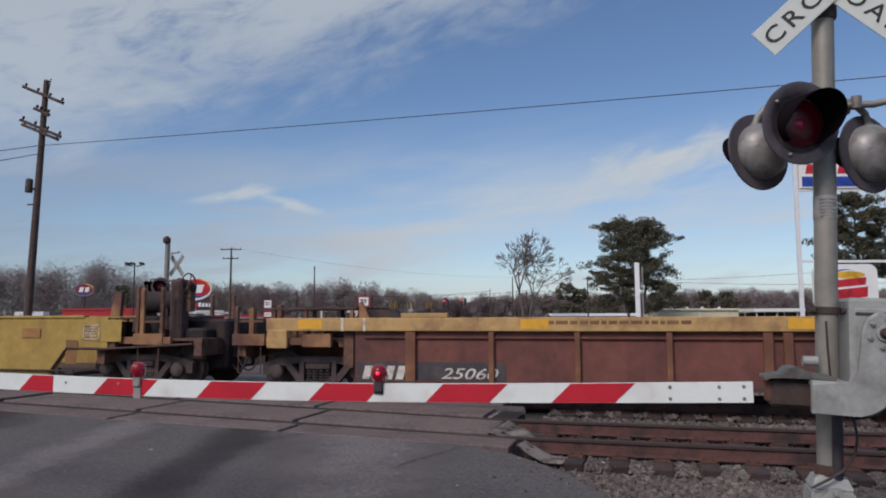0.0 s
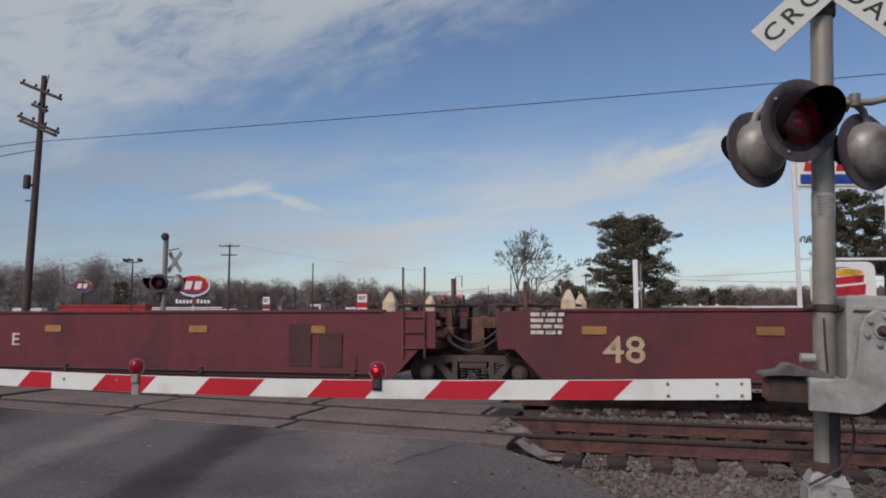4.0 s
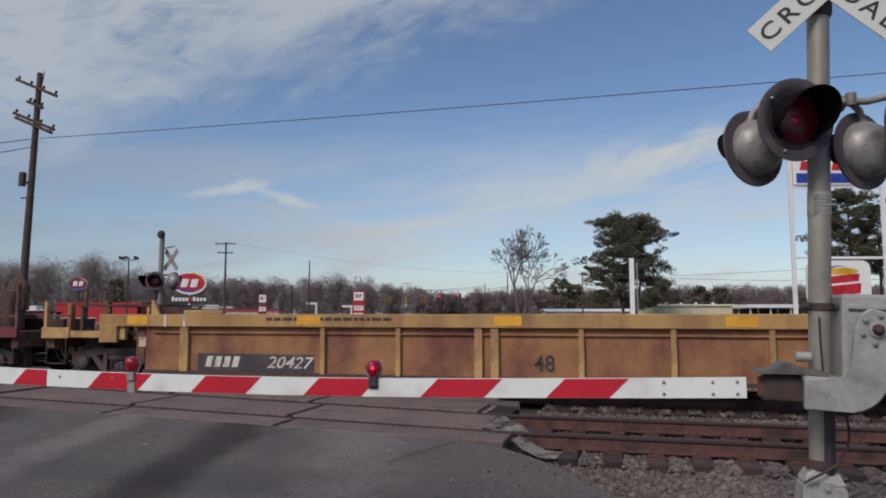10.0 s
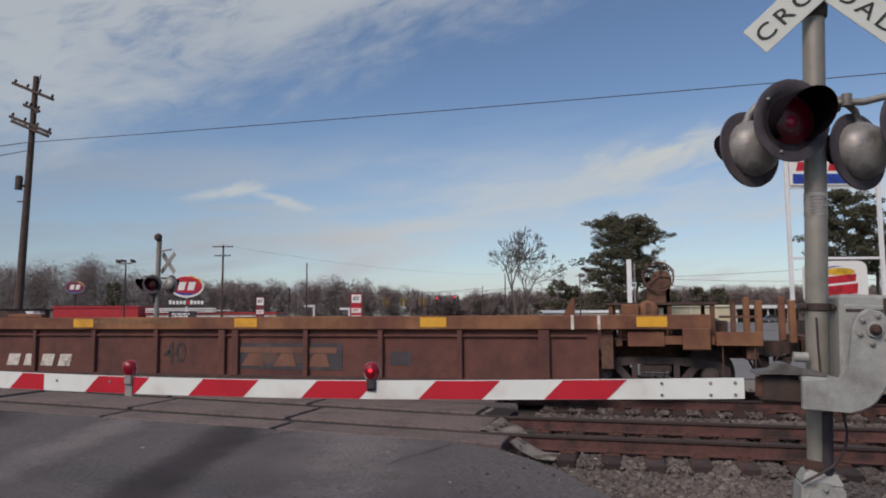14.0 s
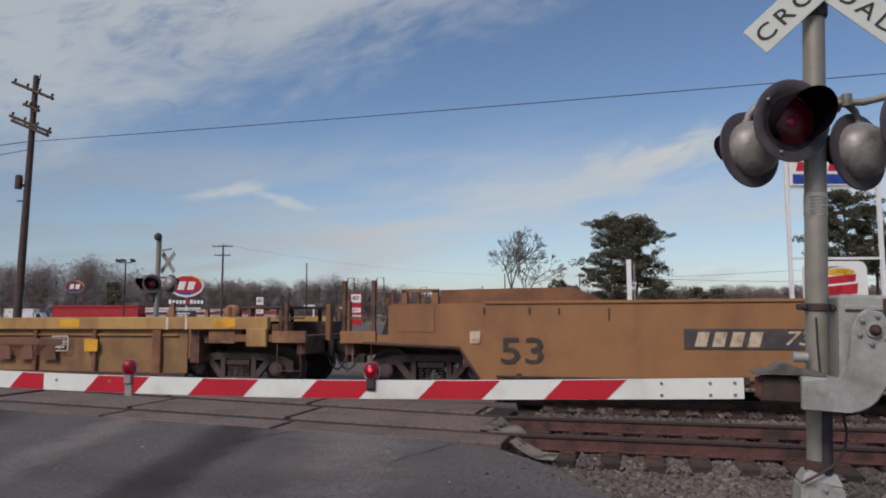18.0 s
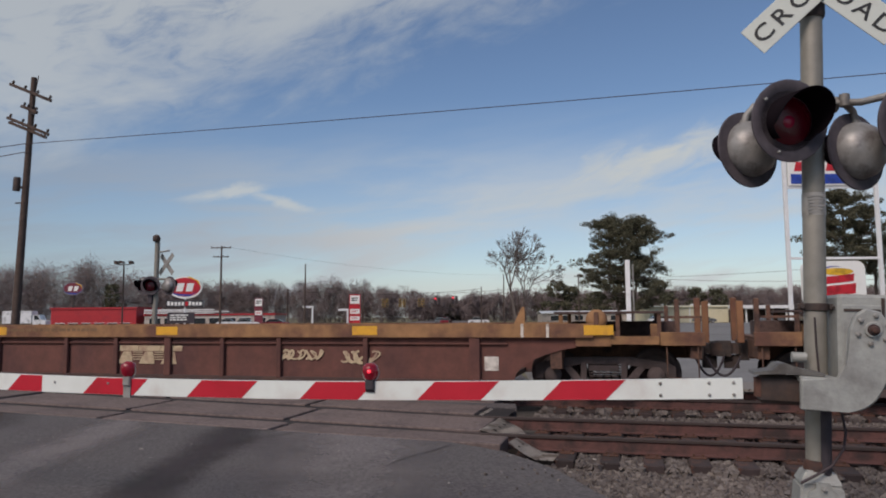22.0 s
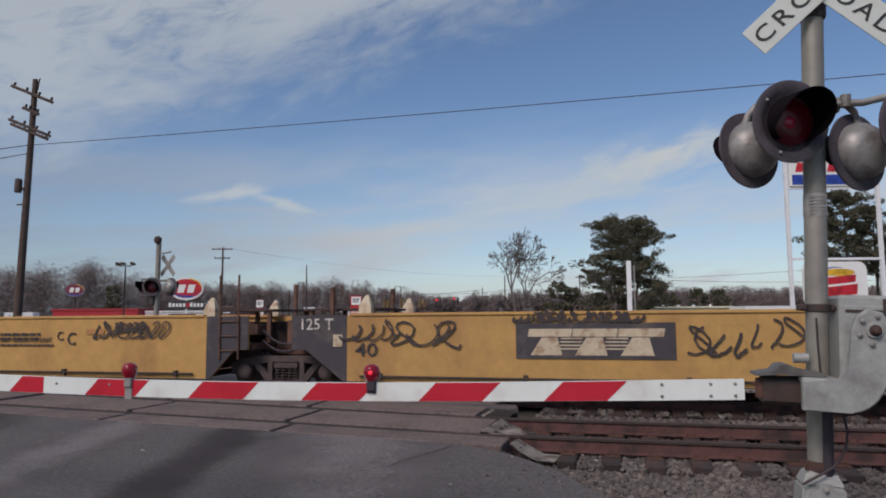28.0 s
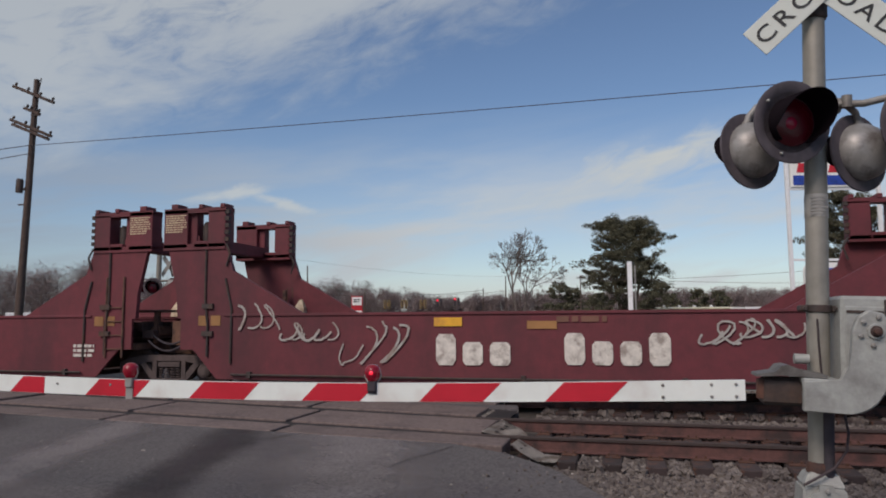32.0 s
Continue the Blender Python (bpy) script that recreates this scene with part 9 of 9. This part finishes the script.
# ---- ties, plates and ballast stones ----
def ties():
    bm = B()
    box(bm, -0.115, 0.115, -1.30, 1.30, -0.36, -0.192, 0.012)
    tie_me = finish("tie", bm, TIE)
    bm = B()
    box(bm, -0.09, 0.09, -0.17, 0.17, -0.192, -0.176, 0.004)
    for sx in (-0.05, 0.05):
        for sy in (-0.095, 0.095):
            box(bm, sx - 0.012, sx + 0.012, sy - 0.016, sy + 0.016, -0.176, -0.145)
    plate_me = finish("tie_plate", bm, PLATE)
    rnd = random.Random(4)
    for ti, (tk, ys) in enumerate(zip(TRACKS, (RAILS_1, RAILS_2))):
        yc = sum(ys) / 2
        for i in range(64):
            x = CROSS_R + 0.30 + 0.497 * i
            t = new("tie", tie_me)
            t.parent, t.matrix_basis = tk, pose(x + (rnd.random() - .5) * 0.05, yc + (rnd.random() - .5) * 0.09, (rnd.random() - .5) * 0.012, 0, 0, (rnd.random() - .5) * 1.6)
            for y in ys:
                p = new("tie_plate", plate_me)
                p.parent, p.matrix_basis = t, pose(0, y - yc, 0)
        bm = B()
        for i in range(190):
            x = CROSS_R + 0.30 + 0.497 * (64 + i)
            box(bm, x - 0.115, x + 0.115, yc - 1.3, yc + 1.3, -0.36, -0.192)
        for i in range(150):
            x = CROSS_L - 1.0 - 0.497 * i
            box(bm, x - 0.115, x + 0.115, yc - 1.3, yc + 1.3, -0.36, -0.192)
        tagged(part("far_ties", bm, TIE, tk), kind="stuff")


ties()
STONE_RUST = island_mat("stained_stone", ((0.050, 0.030, 0.028), (0.085, 0.048, 0.040), (0.062, 0.040, 0.038)))
STONE = island_mat("ballast_stone", ((0.062, 0.049, 0.046), (0.115, 0.094, 0.087), (0.155, 0.132, 0.122), (0.083, 0.067, 0.062), (0.22, 0.19, 0.17)))


def stones(name, areas, label, seed, material):
    """Angular crushed stones: (x0, x1, y0, y1, z at y0, z at y1, count, size, skip ties)."""
    rs = np.random.RandomState(seed)
    corner = np.array([[x, y, z] for z in (-1, 1) for y in (-1, 1) for x in (-1, 1)], float)
    quad = np.array([(0, 2, 3, 1), (4, 5, 7, 6), (0, 1, 5, 4), (2, 6, 7, 3), (0, 4, 6, 2), (1, 3, 7, 5)])
    VV, FF, base = [], [], 0
    for x0, x1, y0, y1, z0, z1, n, size, skip in areas:
        x, y = x0 + (x1 - x0) * rs.rand(n), y0 + (y1 - y0) * rs.rand(n)
        if skip:
            ph = ((x - (CROSS_R + 0.30)) / 0.497 + 0.5) % 1 - 0.5
            keep = np.abs(ph) > 0.25
            x, y = x[keep], y[keep]
        n = len(x)
        z = z0 + (z1 - z0) * (y - y0) / (y1 - y0) + size * (rs.rand(n) - 0.3) * 0.9
        s = size * (0.55 + 0.8 * rs.rand(n, 1, 1)) * (0.6 + 0.6 * rs.rand(n, 1, 3))
        v = corner[None] * s * (0.62 + 0.6 * rs.rand(n, 8, 1))
        q = rs.normal(size=(n, 4))
        q /= np.linalg.norm(q, axis=1)[:, None]
        w, a, b, c = q.T
        R = np.stack([np.stack([1 - 2 * (b * b + c * c), 2 * (a * b - c * w), 2 * (a * c + b * w)], 1),
                      np.stack([2 * (a * b + c * w), 1 - 2 * (a * a + c * c), 2 * (b * c - a * w)], 1),
                      np.stack([2 * (a * c - b * w), 2 * (b * c + a * w), 1 - 2 * (a * a + b * b)], 1)], 1)
        v = np.einsum("nij,nkj->nki", R, v) + np.stack([x, y, z], 1)[:, None]
        VV.append(v.reshape(-1, 3))
        FF.append((quad[None] + 8 * np.arange(n)[:, None, None]).reshape(-1, 4) + base)
        base += 8 * n
    me = bpy.data.meshes.new(name)
    me.from_pydata(np.concatenate(VV).tolist(), [], np.concatenate(FF).tolist())
    me.materials.append(material)
    return tagged(new(name, me), label, "stones", kind="stuff")


stones("ballast_stones", [(-1.5, 0.0, 5.5, 7.9, -0.002, -0.004, 60, 0.009, False), (-1.15, 8.0, 7.0, 8.50, -0.325, -0.305, 15000, 0.027, False), (-0.5, 6.0, 5.4, 7.1, -0.325, -0.325, 16000, 0.027, False),
                          (0.35, 4.5, 3.0, 5.4, -0.325, -0.325, 9000, 0.028, False),
                          (-0.95, 9.0, 8.35, 8.97, -0.245, -0.245, 6000, 0.024, True), (-1.7, 11.0, 11.4, 12.7, -0.29, -0.29, 9000, 0.032, False),
                          (-1.7, 14.0, 12.75, 15.4, -0.23, -0.23, 8000, 0.034, True), (8.0, 25.0, 5.0, 12.8, -0.325, -0.27, 12000, 0.04, False), (-2.2, 20, 15.3, 18.0, -0.27, -0.34, 5000, 0.04, False)],
       "grey-brown crushed stone ballast round the ties", 8, STONE)
stones("stained_ballast", [(-1.45, 9.0, 8.97, 11.4, -0.262, -0.262, 12000, 0.030, True)], "rust-stained ballast between the rails", 9, STONE_RUST)


# ---- what moves ----
POSITION = [(0, -0.04), (1, 23.72), (2, 48.57), (3, 72.9), (3.5, 85.3), (5.5, 133.6), (6, 146.4), (7, 169.72), (8, 194.69), (9, 218.65), (10, 242.73), (11, 266.84), (12, 292.05), (13, 315.42), (14, 340.24),
            (15.2, 369.6), (16.5, 401.23), (17, 413.36), (18, 437.46), (19, 461.63), (20, 486.3), (21, 510.7), (22, 534.88), (23, 558.85), (24, 583.62), (25, 607.54), (26.2, 637.2), (27.5, 668.62), (28, 681.03), (29, 704.76), (30, 729.59), (31, 753.21), (32, 778.63)]


def motions():
    for u, x0, L in CARS:
        walk(u, [(t, pose(x0 - p - 3.386, YT, 0)) for t, p in POSITION])


motions()
